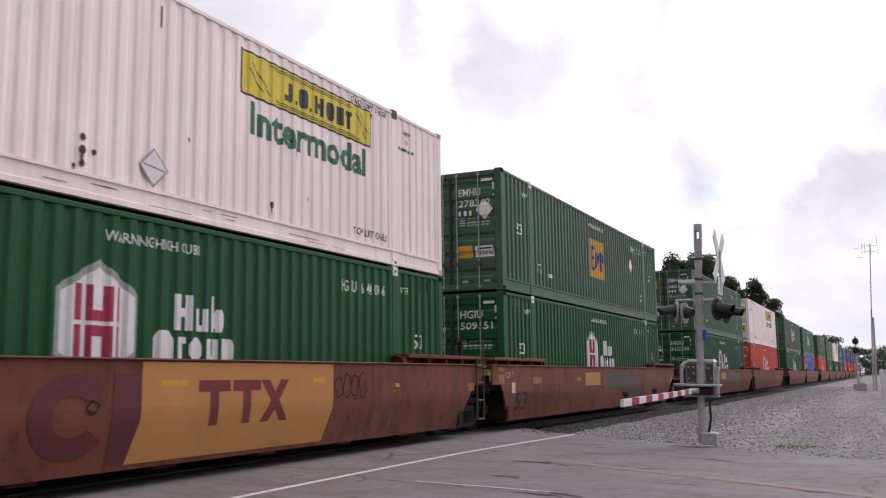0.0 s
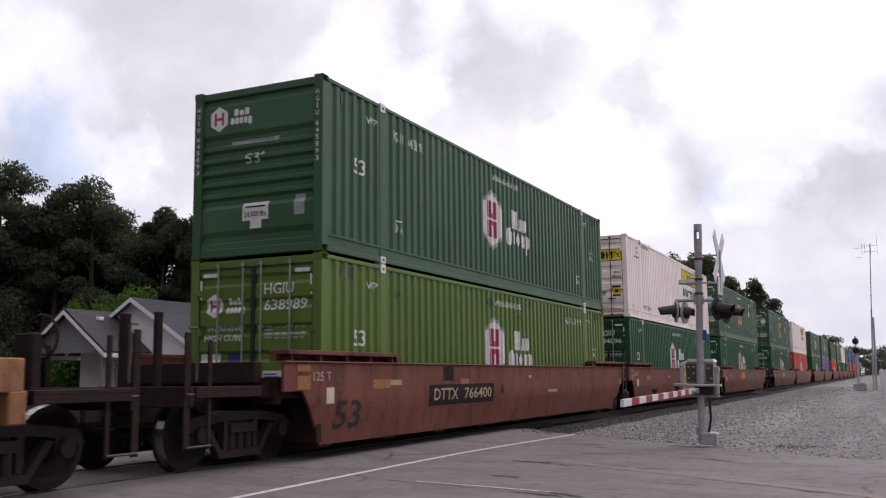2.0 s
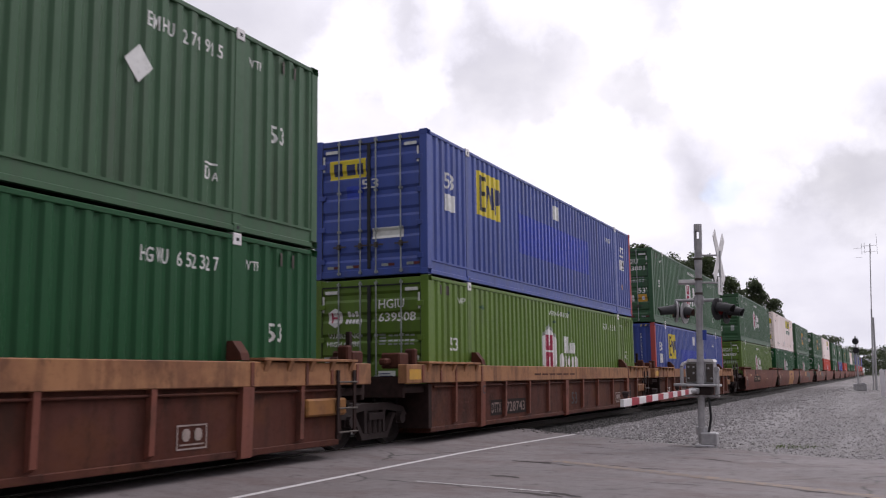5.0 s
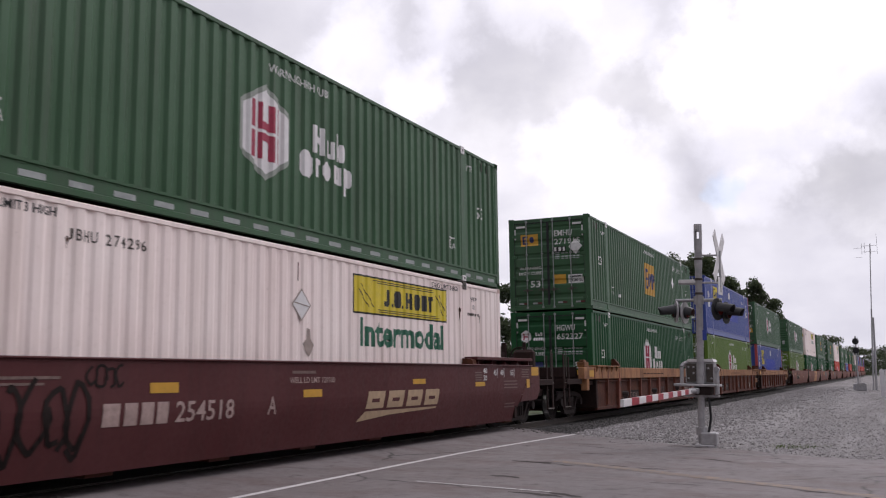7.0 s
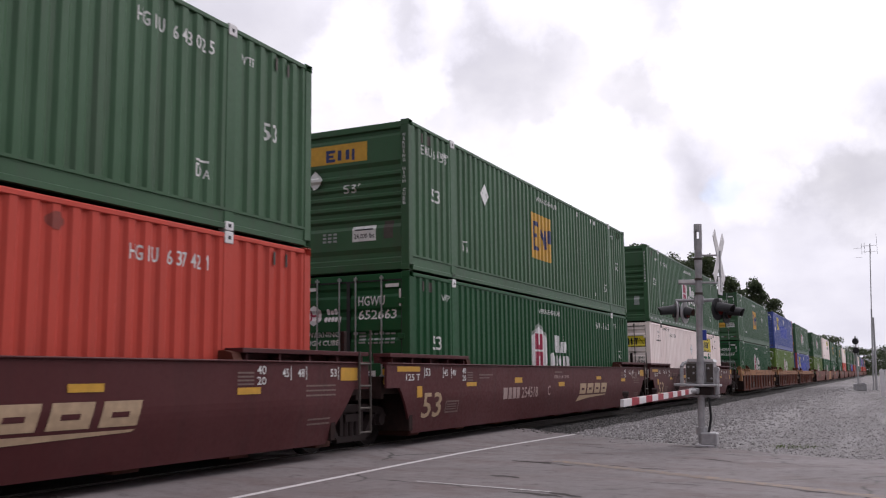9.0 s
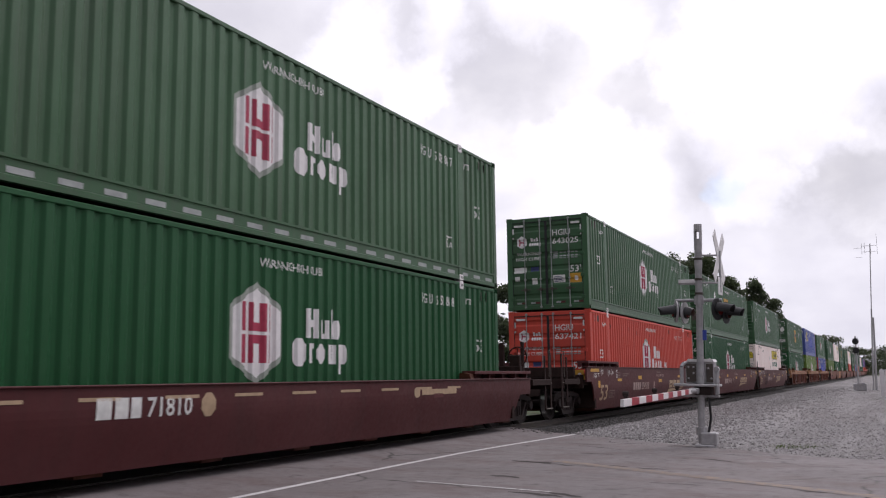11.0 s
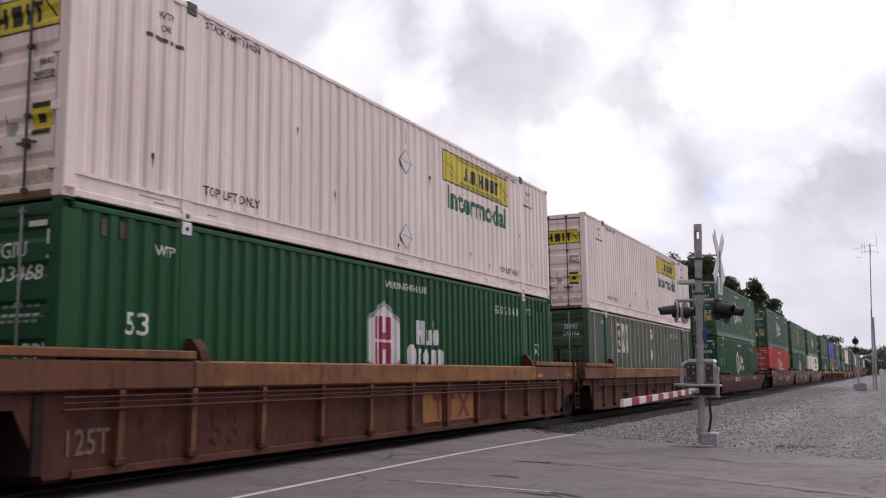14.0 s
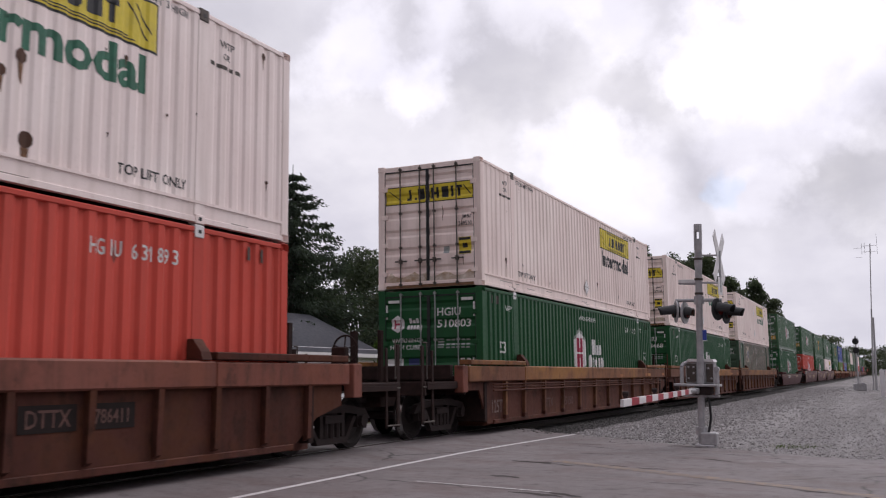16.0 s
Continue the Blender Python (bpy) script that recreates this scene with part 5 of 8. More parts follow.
def well_car(kind, y, front, rear, paint_mat=None, extras=(), ribs=None):
    """One unit of a well car. kind: smooth, low, rib, thin; front, rear: joint (shared truck) or coupler."""
    paint_mat = paint_mat or {"smooth": BROWN, "low": MAROON, "rib": OCHRE, "thin": OCHRE_BROWN}[kind]
    look_of = {"smooth": "smooth-sided", "low": "low smooth-sided", "rib": "heavy-ribbed", "thin": "thin-ribbed"}[kind]
    hue = {"brown_paint": "weathered brown", "maroon_paint": "dark maroon", "ochre_paint": "ochre and rust-brown", "worn_ochre_paint": "worn ochre and brown", "rust_brown_paint": "rusty brown"}[paint_mat.name]
    root = empty("well_car", TX, y, 0, f"{hue} {look_of} steel railway well car under stacked containers", "railcar", "well cars of the train")
    P = lambda nm, key, build, m, label="": link_mesh(nm, shared(key, build, m), root, label)
    top = 1.21 if kind == "low" else 1.505
    dark = {"smooth": paint_mat, "low": paint_mat, "rib": RUSTY, "thin": RUSTY if paint_mat is RUSTY else THIN_PLATE}[kind]
    for s in (1, -1):
        if kind in ("smooth", "low"):
            P("side_plate", ("side_plate", s, top), smooth_side(s, top), paint_mat)
            P("top_chord", ("top_chord", s, top), lambda s=s: boxes((*sorted((s * 1.42, s * 1.575)), -9.42, 9.42, top, top + 0.025), bevel=0.008), paint_mat)
        else:
            if kind == "rib":
                y1 = 9.30 if front == "joint" else 9.62
                y0 = -9.50 if rear == "joint" else -9.88
                P("top_chord", ("box_chord", s, y0, y1), lambda s=s, y0=y0, y1=y1: boxes((*sorted((s * 1.38, s * 1.56)), y0, y1, 1.175, 1.51), bevel=0.012), paint_mat)
                for e in (1, -1):
                    for yy in (6.12, 7.42, 8.10, 8.86):
                        P("chord_strap", ("chord_strap", s, e, yy), lambda s=s, e=e, yy=yy: boxes((*sorted((s * 1.558, s * 1.572)), e * yy - 0.035, e * yy + 0.035, 1.19, 1.50)), BROWN)
                    if (front if e > 0 else rear) == "joint":
                        P("joint_lug", ("joint_lug", s, e), lambda s=s, e=e: boxes((*sorted((s * 0.98, s * 1.36)), *sorted((e * 9.02, e * 9.40)), 1.44, 1.72), (*sorted((s * 1.05, s * 1.20)), *sorted((e * 8.80, e * 9.62)), 1.50, 1.62), (*sorted((s * 1.22, s * 1.42)), *sorted((e * 8.78, e * 8.94)), 1.50, 1.80), bevel=0.03), RUSTY, "rusty joint lug with worn edges")
                if rear == "coupler":
                    P("end_box", ("rear_box", s), lambda s=s: boxes((*sorted((s * 1.30, s * 1.52)), -9.72, -9.30, 1.51, 1.66), (*sorted((s * 1.36, s * 1.48)), -9.66, -9.42, 1.66, 1.72), bevel=0.015), OCHRE_BROWN)
                P("side_box", ("side_box", s), lambda s=s: boxes((*sorted((s * 1.46, s * 1.555)), 7.45, 8.55, 0.72, 0.98), bevel=0.03), OCHRE_BROWN)
                P("side_pipe", ("rib_pipe", s), lambda s=s: rods(((s * 1.50, -8.3, 1.10), (s * 1.50, 8.3, 1.10), 0.018)), RUSTY)
            else:
                P("top_chord", ("mid_chord", s), lambda s=s: boxes((*sorted((s * 1.38, s * 1.56)), -6.18, 6.18, 1.175, 1.51), bevel=0.025), BROWN if paint_mat is RUSTY else paint_mat)
                for e in (1, -1):
                    P("chord_end", ("chord_end", s, e), lambda s=s, e=e: boxes((*sorted((s * 1.38, s * 1.555)), *sorted((e * 6.18, e * 9.42)), 1.175, 1.50), bevel=0.02), BROWN if paint_mat is RUSTY else TAN_BROWN)
            e = 8.42 if kind == "rib" else 8.30
            out = [(-e, 0.29), (e, 0.29), (e + (0.02 if kind == "rib" else 0.42), 1.18), (-e - (0.02 if kind == "rib" else 0.42), 1.18)]
            if kind == "thin":
                out = [(-8.32, 0.29), (7.98, 0.29), (8.62, 0.70), (9.32, 0.86), (9.32, 1.18), (-9.32, 1.18), (-9.32, 1.0), (-8.72, 1.0)]
                e = 7.98
            P("side_plate", ("rib_plate", s, kind), lambda s=s, out=out: prism(bmesh.new(), out, "x", *sorted((s * 1.42, s * 1.46))), dark)
            P("bottom_chord", ("bottom_chord", s, kind), lambda s=s, e=e: boxes((*sorted((s * 1.40, s * 1.49)), -e, e, 0.27, 0.36), bevel=0.01), dark)
            for yy in ribs or (RIB_C if kind == "rib" else RIB_M):
                w = 0.045
                P("rib", ("rib", s, yy), lambda s=s, yy=yy, w=w: prism(bmesh.new(), [(s * 1.45, 0.38), (s * 1.53, 0.42), (s * 1.55, 1.18), (s * 1.45, 1.18)], "y", yy - w, yy + w), BROWN if kind == "rib" else dark if ribs else TAN_BROWN)
                if kind == "thin" and not ribs:
                    P("rib_foot", ("rib_foot", s, yy), lambda s=s, yy=yy: boxes((*sorted((s * 1.46, s * 1.55)), yy - 0.09, yy + 0.09, 0.36, 0.44), bevel=0.01), RUSTY)
            if kind == "rib":
                for yy in (-6.05, -0.35, 6.05):
                    P("main_rib", ("main_rib", s, yy), lambda s=s, yy=yy: prism(bmesh.new(), [(s * 1.45, 0.24), (s * 1.54, 0.26), (s * 1.565, 1.18), (s * 1.45, 1.18)], "y", yy - 0.12, yy + 0.12), BROWN)
            elif not ribs:
                P("side_pipe", ("side_pipe", s), lambda s=s: rods(((s * 1.57, -8.2, 1.11), (s * 1.57, 8.2, 1.11), 0.013), ((s * 1.572, -8.2, 1.05), (s * 1.572, 8.2, 1.05), 0.011), ((s * 1.575, -8.2, 0.98), (s * 1.575, 8.2, 0.98), 0.018)), RUSTY)
        for e in (1, -1):
            a, b = sorted((e * (6.16 if kind == "thin" else 6.05), e * 9.36))
            z0 = top + 0.02
            def step(s=s, a=a, b=b, z0=z0, e=e):
                if kind == "rib":
                    c, d = sorted((e * 6.30, e * 8.76))
                    bm = boxes((*sorted((s * 1.24, s * 1.63)), c, d, z0, z0 + 0.04), bevel=0.006)
                    for i in range(5):
                        yy = c + 0.12 + (d - c - 0.24) * i / 4
                        prism(bm, [(s * 1.556, z0), (s * 1.625, z0), (s * 1.60, z0 - 0.05), (s * 1.556, z0 - 0.16)], "y", yy - 0.05, yy + 0.05)
                    return bm
                if kind == "thin":
                    bm = boxes((*sorted((s * 1.30, s * 1.57)), a, b, z0, z0 + 0.10), bevel=0.012)
                    for yy in (a + 1.1, b - 1.1):
                        box(bm, *sorted((s * 1.569, s * 1.575)), yy - 0.03, yy + 0.03, z0 + 0.025, z0 + 0.08)
                    return bm
                bm = boxes((*sorted((s * 1.24, s * 1.585)), a, b, z0 + 0.10, z0 + 0.165), (*sorted((s * 1.26, s * 1.36)), a, b, z0, z0 + 0.10), bevel=0.006)
                n = 5
                for i in range(n):
                    yy = a + 0.15 + (b - a - 0.3) * i / (n - 1)
                    box(bm, *sorted((s * 1.36, s * 1.54)), yy - 0.02, yy + 0.02, z0 - 0.06, z0 + 0.10)
                return bm
            P("end_walkway", ("end_walkway", s, e, top, kind), step, paint_mat)
            P("guide", ("container_guide", s, e, top, kind), lambda s=s, e=e, z0=z0, gh=0.26 if kind in ("thin", "rib") else 0.13: prism(bmesh.new(), [(s * 1.30, z0), (s * 1.56, z0), (s * 1.53, z0 + 0.10), (s * 1.40, z0 + gh), (s * 1.31, z0 + gh)], "y", e * 5.98 - 0.09, e * 5.98 + 0.09), RUSTY)
    P("well_floor", "well_floor", lambda: boxes(*[(-1.32, 1.32, -8.2 + 2.05 * i, -7.8 + 2.05 * i, 0.24, 0.345) for i in range(9)], (-0.25, 0.25, -8.2, 8.2, 0.25, 0.33)), RUSTY)
    for e in (1, -1):
        def end_deck(e=e):
            rows = [(-1.49, 1.49, *sorted((e * 8.36, e * 8.50)), 0.34, 1.16), (-1.40, 1.40, *sorted((e * 8.50, e * 9.34)), 1.00, 1.12), (-0.42, 0.42, *sorted((e * 8.5, e * 9.6)), 0.80, 1.02)]
            rows += [(-1.40, 1.40, *sorted((e * 9.26, e * 9.36)), 0.92, 1.30)]
            return rows
        for nm, row in zip(("end_wall", "end_deck", "end_sill", "end_rail"), end_deck()):
            P(nm, (nm, e), lambda row=row: boxes(row, bevel=0.01), GRIME)
        kind_here = front if e > 0 else rear
        if kind_here == "coupler":
            truck(root, e * 9.72)
            for nm, row in (("draft_sill", (-0.40, 0.40, *sorted((e * 9.3, e * 11.05)), 0.72, 1.00)), ("crossover_deck", (-1.40, 1.40, *sorted((e * 10.75, e * 11.20)), 1.12, 1.17)), ("bulkhead", (-1.25, 1.25, *sorted((e * 9.55, e * 9.70)), 1.24, 1.52)),
                            ("end_beam", (-1.45, 1.45, *sorted((e * 11.18, e * 11.26)), 0.94, 1.20)), ("cross_beam", (-1.30, 1.30, *sorted((e * 9.36, e * 9.55)), 1.02, 1.24))):
                P(nm, (nm, e), lambda row=row: boxes(row, bevel=0.01), GRIME)
            P("coupler", ("coupler", e), lambda e=e: boxes((-0.10, 0.10, *sorted((e * 11.0, e * 11.48)), 0.80, 0.98), (-0.17, 0.17, *sorted((e * 11.38, e * 11.70)), 0.74, 1.04), bevel=0.03), SOOT)
            for s in (1, -1):
                P("grab_ladder", ("grab_ladder", e, s), lambda e=e, s=s: boxes(*[(*sorted((s * 1.40, s * 1.43)), e * yy - w, e * yy + w, 0.42, top_z) for yy, w, top_z in ((10.86, 0.035, 1.78), (11.28, 0.055, 1.86))], bevel=0.006), GRIME)
                for z in (0.46, 1.10):
                    P("ladder_rung", ("grab_rung", e, s, z), lambda e=e, s=s, z=z: rods(((s * 1.44, e * 10.84, z), (s * 1.44, e * 11.30, z), 0.016)), DARKSTEEL)
                P("grab_handle", ("grab_handle", e, s), lambda e=e, s=s: rods(((s * 1.44, e * 11.14, 1.25), (s * 1.44, e * 11.14, 1.92), 0.014), ((s * 1.44, e * 11.14, 1.92), (s * 1.42, e * 11.28, 1.92), 0.014)), DARKSTEEL)
            for x, w in ((-0.72, 0.065), (-0.10, 0.04)):
                def stanchion(e=e, x=x, w=w):
                    bm = boxes((x - w, x + w, *sorted((e * 10.08, e * 10.20)), 0.95, 2.24), bevel=0.01)
                    if kind == "rib":
                        prism(bm, [(e * 10.20, 1.84), (e * 10.20, 1.98), (e * 10.82, 1.42), (e * 10.82, 1.28)], "x", x - 0.04, x + 0.04)
                        rod(bm, (x, e * 10.82, 1.0), (x, e * 10.82, 1.40), 0.03)
                    return bm
                P("stanchion", ("stanchion", e, x, kind == "rib"), stanchion, GRIME)
            P("step_plate", ("step_plate", e), lambda e=e: boxes((0.95, 1.47, *sorted((e * 9.82, e * 11.17)), 1.14, 1.19), (1.43, 1.47, *sorted((e * 9.82, e * 11.17)), 1.05, 1.14), bevel=0.006), GRIME)
            if kind in ("rib", "thin"):
                for s in (1, -1):
                    P("end_bracket", ("end_bracket", s, e, kind), lambda s=s, e=e: boxes((*sorted((s * 1.375, s * 1.568)), *sorted((e * (9.44 if kind == "rib" else 9.52), e * (9.66 if kind == "rib" else 9.78))), 0.86 if kind == "rib" else 0.97, 1.19 if kind == "rib" else 1.505), bevel=0.015), paint_mat if kind == "rib" else BROWN)
            if kind == "smooth" and paint_mat is MAROON and e > 0:
                tip = [(8.62, 0.70), (9.72, 0.73), (9.94, 0.91), (9.94, 1.505), (9.425, 1.505), (9.425, 1.09), (8.97, 1.09)]
                for s in (1, -1):
                    P("end_plate", ("end_plate", s), lambda s=s: prism(bmesh.new(), tip, "x", *sorted((s * 1.50, s * 1.543))), paint_mat)
                P("end_box", "end_box", lambda: boxes((0.95, 1.48, 9.66, 9.93, 1.45, 1.92), bevel=0.07), GRIME)
            if e > 0:
                def brake(e=e):
                    bm = boxes((0.72, 1.0, *sorted((e * 10.18, e * 10.32)), 1.10, 1.80), bevel=0.02)
                    cx, cy, cz, r = 0.86, e * 10.42, 1.76, 0.24
                    for i in range(20):
                        a, b = 2 * math.pi * i / 20, 2 * math.pi * (i + 1) / 20
                        rod(bm, (cx + r * math.cos(a), cy, cz + r * math.sin(a)), (cx + r * math.cos(b), cy, cz + r * math.sin(b)), 0.018, 5)
                    for i in range(5):
                        a = 2 * math.pi * i / 5 + 0.3
                        rod(bm, (cx, cy - 0.02, cz), (cx + r * math.cos(a), cy, cz + r * math.sin(a)), 0.013, 5)
                    rod(bm, (cx, e * 10.25, cz), (cx, cy, cz), 0.025, 6)
                    return bm
                P("hand_brake", ("hand_brake", e), brake, GRIME, "hand brake with a spoked wheel")
        else:
            if e < 0:
                truck(root, -9.73)
            def ladder(e=e):
                bm = bmesh.new()
                for yy in (9.05, 9.40):
                    rod(bm, (1.59, e * yy, 0.40), (1.59, e * yy, 2.05 if yy > 9.2 else 1.70), 0.02)
                for z in (0.42, 0.80, 1.15, 1.50):
                    rod(bm, (1.59, e * 9.05, z), (1.59, e * 9.40, z), 0.017)
                return bm
            if e > 0 and kind == "rib":
                ya, yb = 8.24, 8.72
                P("ladder", ("short_ladder", e), lambda: boxes((1.575, 1.60, ya - 0.035, ya + 0.035, 0.42, 1.40), (1.575, 1.60, yb - 0.035, yb + 0.035, 0.42, 1.40)), GRIME, "short side ladder")
                for z in (0.46, 0.82, 1.22):
                    P("ladder_rung", ("ladder_rung", z), lambda z=z: rods(((1.605, ya, z), (1.605, yb + 0.06, z), 0.014)), DARKSTEEL)
            if e > 0:
                if kind != "rib":
                    P("ladder", ("ladder", e), ladder, RUSTY if kind == "thin" else DARKSTEEL)
                for x in (1.02, -0.6):
                    P("stanchion", ("joint_post", e, x), lambda e=e, x=x: boxes((x, x + 0.08, *sorted((e * 9.38, e * 9.48)), 1.1, 2.05), bevel=0.01), GRIME)
                P("joint_arm", ("joint_arm", e), lambda e=e: boxes((-0.25, 0.25, *sorted((e * 9.3, e * 9.75)), 0.78, 1.0), bevel=0.03), SOOT)
    X = {"smooth": 1.549, "low": 1.549, "rib": 1.465, "thin": 1.465}[kind]
    singles = []
    for nm, shapes, m, dx in extras:
        single = nm in ("reflective_mark", "brand_blocks", "paint_blot", "paint_patch", "brand_panel", "number_plate")
        singles += [(nm.replace("blocks", "block"), [q], m, dx) for q in shapes] if single else [(nm, shapes, m, dx)] if nm != "lettering" else [("lettering", [q], m, dx) for q in shapes if isinstance(q[0], str)] + [("notice", b, m, dx) for b in [[q for q in shapes if not isinstance(q[0], str)]] if b]
    for nm, shapes, m, dx in singles:
        link_mesh(nm, shared((nm, "car", repr(shapes), X, dx), car_art(shapes, X + dx, kind in ("smooth", "low")), m), root)
    return root

def cross(u0, u1, v0, v1, w):
    """An upright cross of two slanted strokes as one outline."""
    m, c = (u0 + u1) / 2, (v0 + v1) / 2
    k = w / (u1 - u0 - w) * (v1 - v0) / 2
    return [(u0, v0), (u0 + w, v0), (m, c - k), (u1 - w, v0), (u1, v0), (m + w / 2, c), (u1, v1), (u1 - w, v1), (m, c + k), (u0 + w, v1), (u0, v1), (m - w / 2, c)]

def arc(u, v, outer, inner, flat, a0, a1, n=22):
    """A thick bow as a row of patches; flat: height over width."""
    at = lambda r, k: (u + r * math.cos(radians(a0 + (a1 - a0) * k / n)), v + r * flat * math.sin(radians(a0 + (a1 - a0) * k / n)))
    return [at(inner, k) for k in range(n + 1)] + [at(outer, k) for k in range(n, -1, -1)]

def slant(u0, u1, v0, v1, k=0.25):
    d = (v1 - v0) * k
    return [(u0, v0), (u1, v0), (u1 + d, v1), (u0 + d, v1)]

def stroke(points, w=0.03):
    """A sprayed line as short pieces."""
    out = []
    for (a, b), (c, d) in zip(points, points[1:]):
        l = math.hypot(c - a, d - b) or 1
        nx, ny = -(d - b) / l * w / 2, (c - a) / l * w / 2
        ex, ey = (c - a) / l * w / 3, (d - b) / l * w / 3
        out.append([(a + nx - ex, b + ny - ey), (a - nx - ex, b - ny - ey), (c - nx + ex, d - ny + ey), (c + nx + ex, d + ny + ey)])
    return out

def scrawl(u, v, w, h, seed, n=3, width=0.028):
    """Loops of a sprayed tag that says nothing."""
    rng, out = random.Random(seed), []
    for k in range(n):
        cx, cy = u + w * (k + 0.5) / n, v + h / 2
        a0, turn = rng.uniform(0, 6.28), rng.uniform(4.0, 8.5)
        rx, ry = w / n * rng.uniform(0.35, 0.6), h * rng.uniform(0.35, 0.5)
        pts = [(cx + rx * math.cos(a0 + turn * i / 14) + 0.2 * rx * math.sin(3 * i / 14 * turn), cy + ry * math.sin(a0 + turn * i / 14) * (1 - 0.3 * i / 14)) for i in range(15)]
        out += stroke(pts, width)
    return out

def maroon_marks(number, unit):
    """Lettering of the maroon three-unit cars."""
    word = [slant(1.55 + 0.70 * i, 2.12 + 0.70 * i, 0.78, 1.06) for i in range(4)]
    holes = [slant(1.72 + 0.70 * i, 1.98 + 0.70 * i, 0.88, 0.94) for i in range(4)]
    swoosh = [[(1.30, 0.58), (1.55, 0.74), (4.20, 0.74), (4.15, 0.71), (2.4, 0.66)]]
    small = [rect(-6.05, -5.78, 1.20 + 0.05 * i, 1.225 + 0.05 * i) for i in range(4)] + [rect(6.0, 6.35, 1.20 + 0.05 * i, 1.225 + 0.05 * i) for i in range(4)]
    small += [rect(7.6, 8.4, 1.02 + 0.07 * i, 1.045 + 0.07 * i) for i in range(3)] + [rect(7.7, 8.3, 0.60 + 0.07 * i, 0.625 + 0.07 * i) for i in range(2)]
    if unit == "A":
        small += [rect(8.68 + 0.03 * (i % 2), 9.2 - 0.04 * (i % 3), 1.25 + 0.055 * i, 1.275 + 0.055 * i) for i in range(4)] + [rect(8.7, 9.25, 0.84, 0.865), rect(9.3, 9.6, 0.85, 0.875)]
    small += [rect(-5.45, -4.7, 1.30, 1.33), rect(-5.45, -4.9, 1.24, 1.265), rect(-0.55, 0.05, 1.35, 1.39)]
    return [("brand_blocks", word, LETTER_TAN, 0.002), ("brand_blocks", holes, MAROON, 0.005), ("brand_blocks", swoosh, LETTER_TAN, 0.002),
            ("lettering", [(number, -2.95, -1.85, 0.78, 1.03), slant(-4.10, -3.85, 0.78, 1.03, 0), slant(-3.78, -3.58, 0.78, 1.03, 0), slant(-3.52, -3.32, 0.78, 1.03, 0), slant(-3.27, -3.08, 0.78, 1.03, 0)], LETTER_ROSE, 0.002),
            ("lettering", [(unit, -1.12, -0.92, 0.80, 1.04), ("WELL LD LMT 120100", -0.62, 0.58, 1.215, 1.30)], LETTER_ROSE, 0.002),
            ("lettering", small, LETTER_DIM, 0.002),
            ("lettering", [("53", -8.04, -7.24, 0.54, 1.00)], LETTER_TAN, 0.002),
            ("lettering", [("125 T", -8.72, -8.17, 1.22, 1.34), ("53", -7.95, -7.75, 1.30, 1.44), ("45", -7.15, -6.98, 1.30, 1.42), ("48", -6.78, -6.62, 1.30, 1.42), ("40", -6.30, -6.12, 1.34, 1.46), ("20", -6.30, -6.12, 1.20, 1.31),
                           ("40", 6.42, 6.62, 1.34, 1.46), ("20", 6.42, 6.62, 1.20, 1.31), ("45", 7.0, 7.16, 1.30, 1.42), ("48", 7.38, 7.55, 1.30, 1.42), ("53", *((7.98, 8.16) if unit == "A" else (8.25, 8.43)), 1.30, 1.42),
                           rect(-8.0, -7.98, 1.26, 1.46), rect(-7.2, -7.18, 1.26, 1.46), rect(-6.83, -6.81, 1.26, 1.46), rect(7.20, 7.22, 1.26, 1.46), rect(7.59, 7.61, 1.26, 1.46), rect(8.20, 8.22, 1.26, 1.46) if unit == "A" else rect(8.47, 8.49, 1.26, 1.46)], LETTER, 0.002),
            ("reflective_mark", [rect(-9.05, -8.17, 1.38, 1.47), rect(-3.40, -2.92, 1.13, 1.25), rect(-0.27, 0.22, 1.01, 1.12), rect(-6.1, -5.6, 1.09, 1.17), *([rect(9.35, 9.84, 1.29, 1.49), rect(9.02, 9.22, 1.01, 1.21)] if unit == "A" else [rect(8.55, 9.05, 1.24, 1.44)]), rect(3.2, 3.7, 1.16, 1.25), rect(-8.30, -8.09, 0.92, 1.12)], AMBER, 0.002),
            ("reflective_mark", [rect(6.0, 6.5, 1.08, 1.17)], AMBER, 0.002),
            ("notice_frame", [rect(-7.05, -6.45, 0.60, 0.63), rect(-7.05, -6.45, 0.80, 0.83), rect(-7.05, -7.02, 0.60, 0.83), rect(-6.48, -6.45, 0.60, 0.83)] + [rect(-6.98, -6.55, 0.66 + 0.045 * i, 0.68 + 0.045 * i) for i in range(3)], LETTER_DIM, 0.002)] + (
            [("graffiti", scrawl(-5.7, 0.42, 1.4, 0.95, 3, 5, 0.06) + scrawl(-4.35, 1.18, 0.55, 0.28, 4, 4, 0.03), NUMBER_BLACK, 0.003)] if unit == "A" else [("graffiti", scrawl(7.35, 1.15, 0.7, 0.25, 8, 4, 0.022), POST_PINK, 0.003)] if unit == "C" else [])

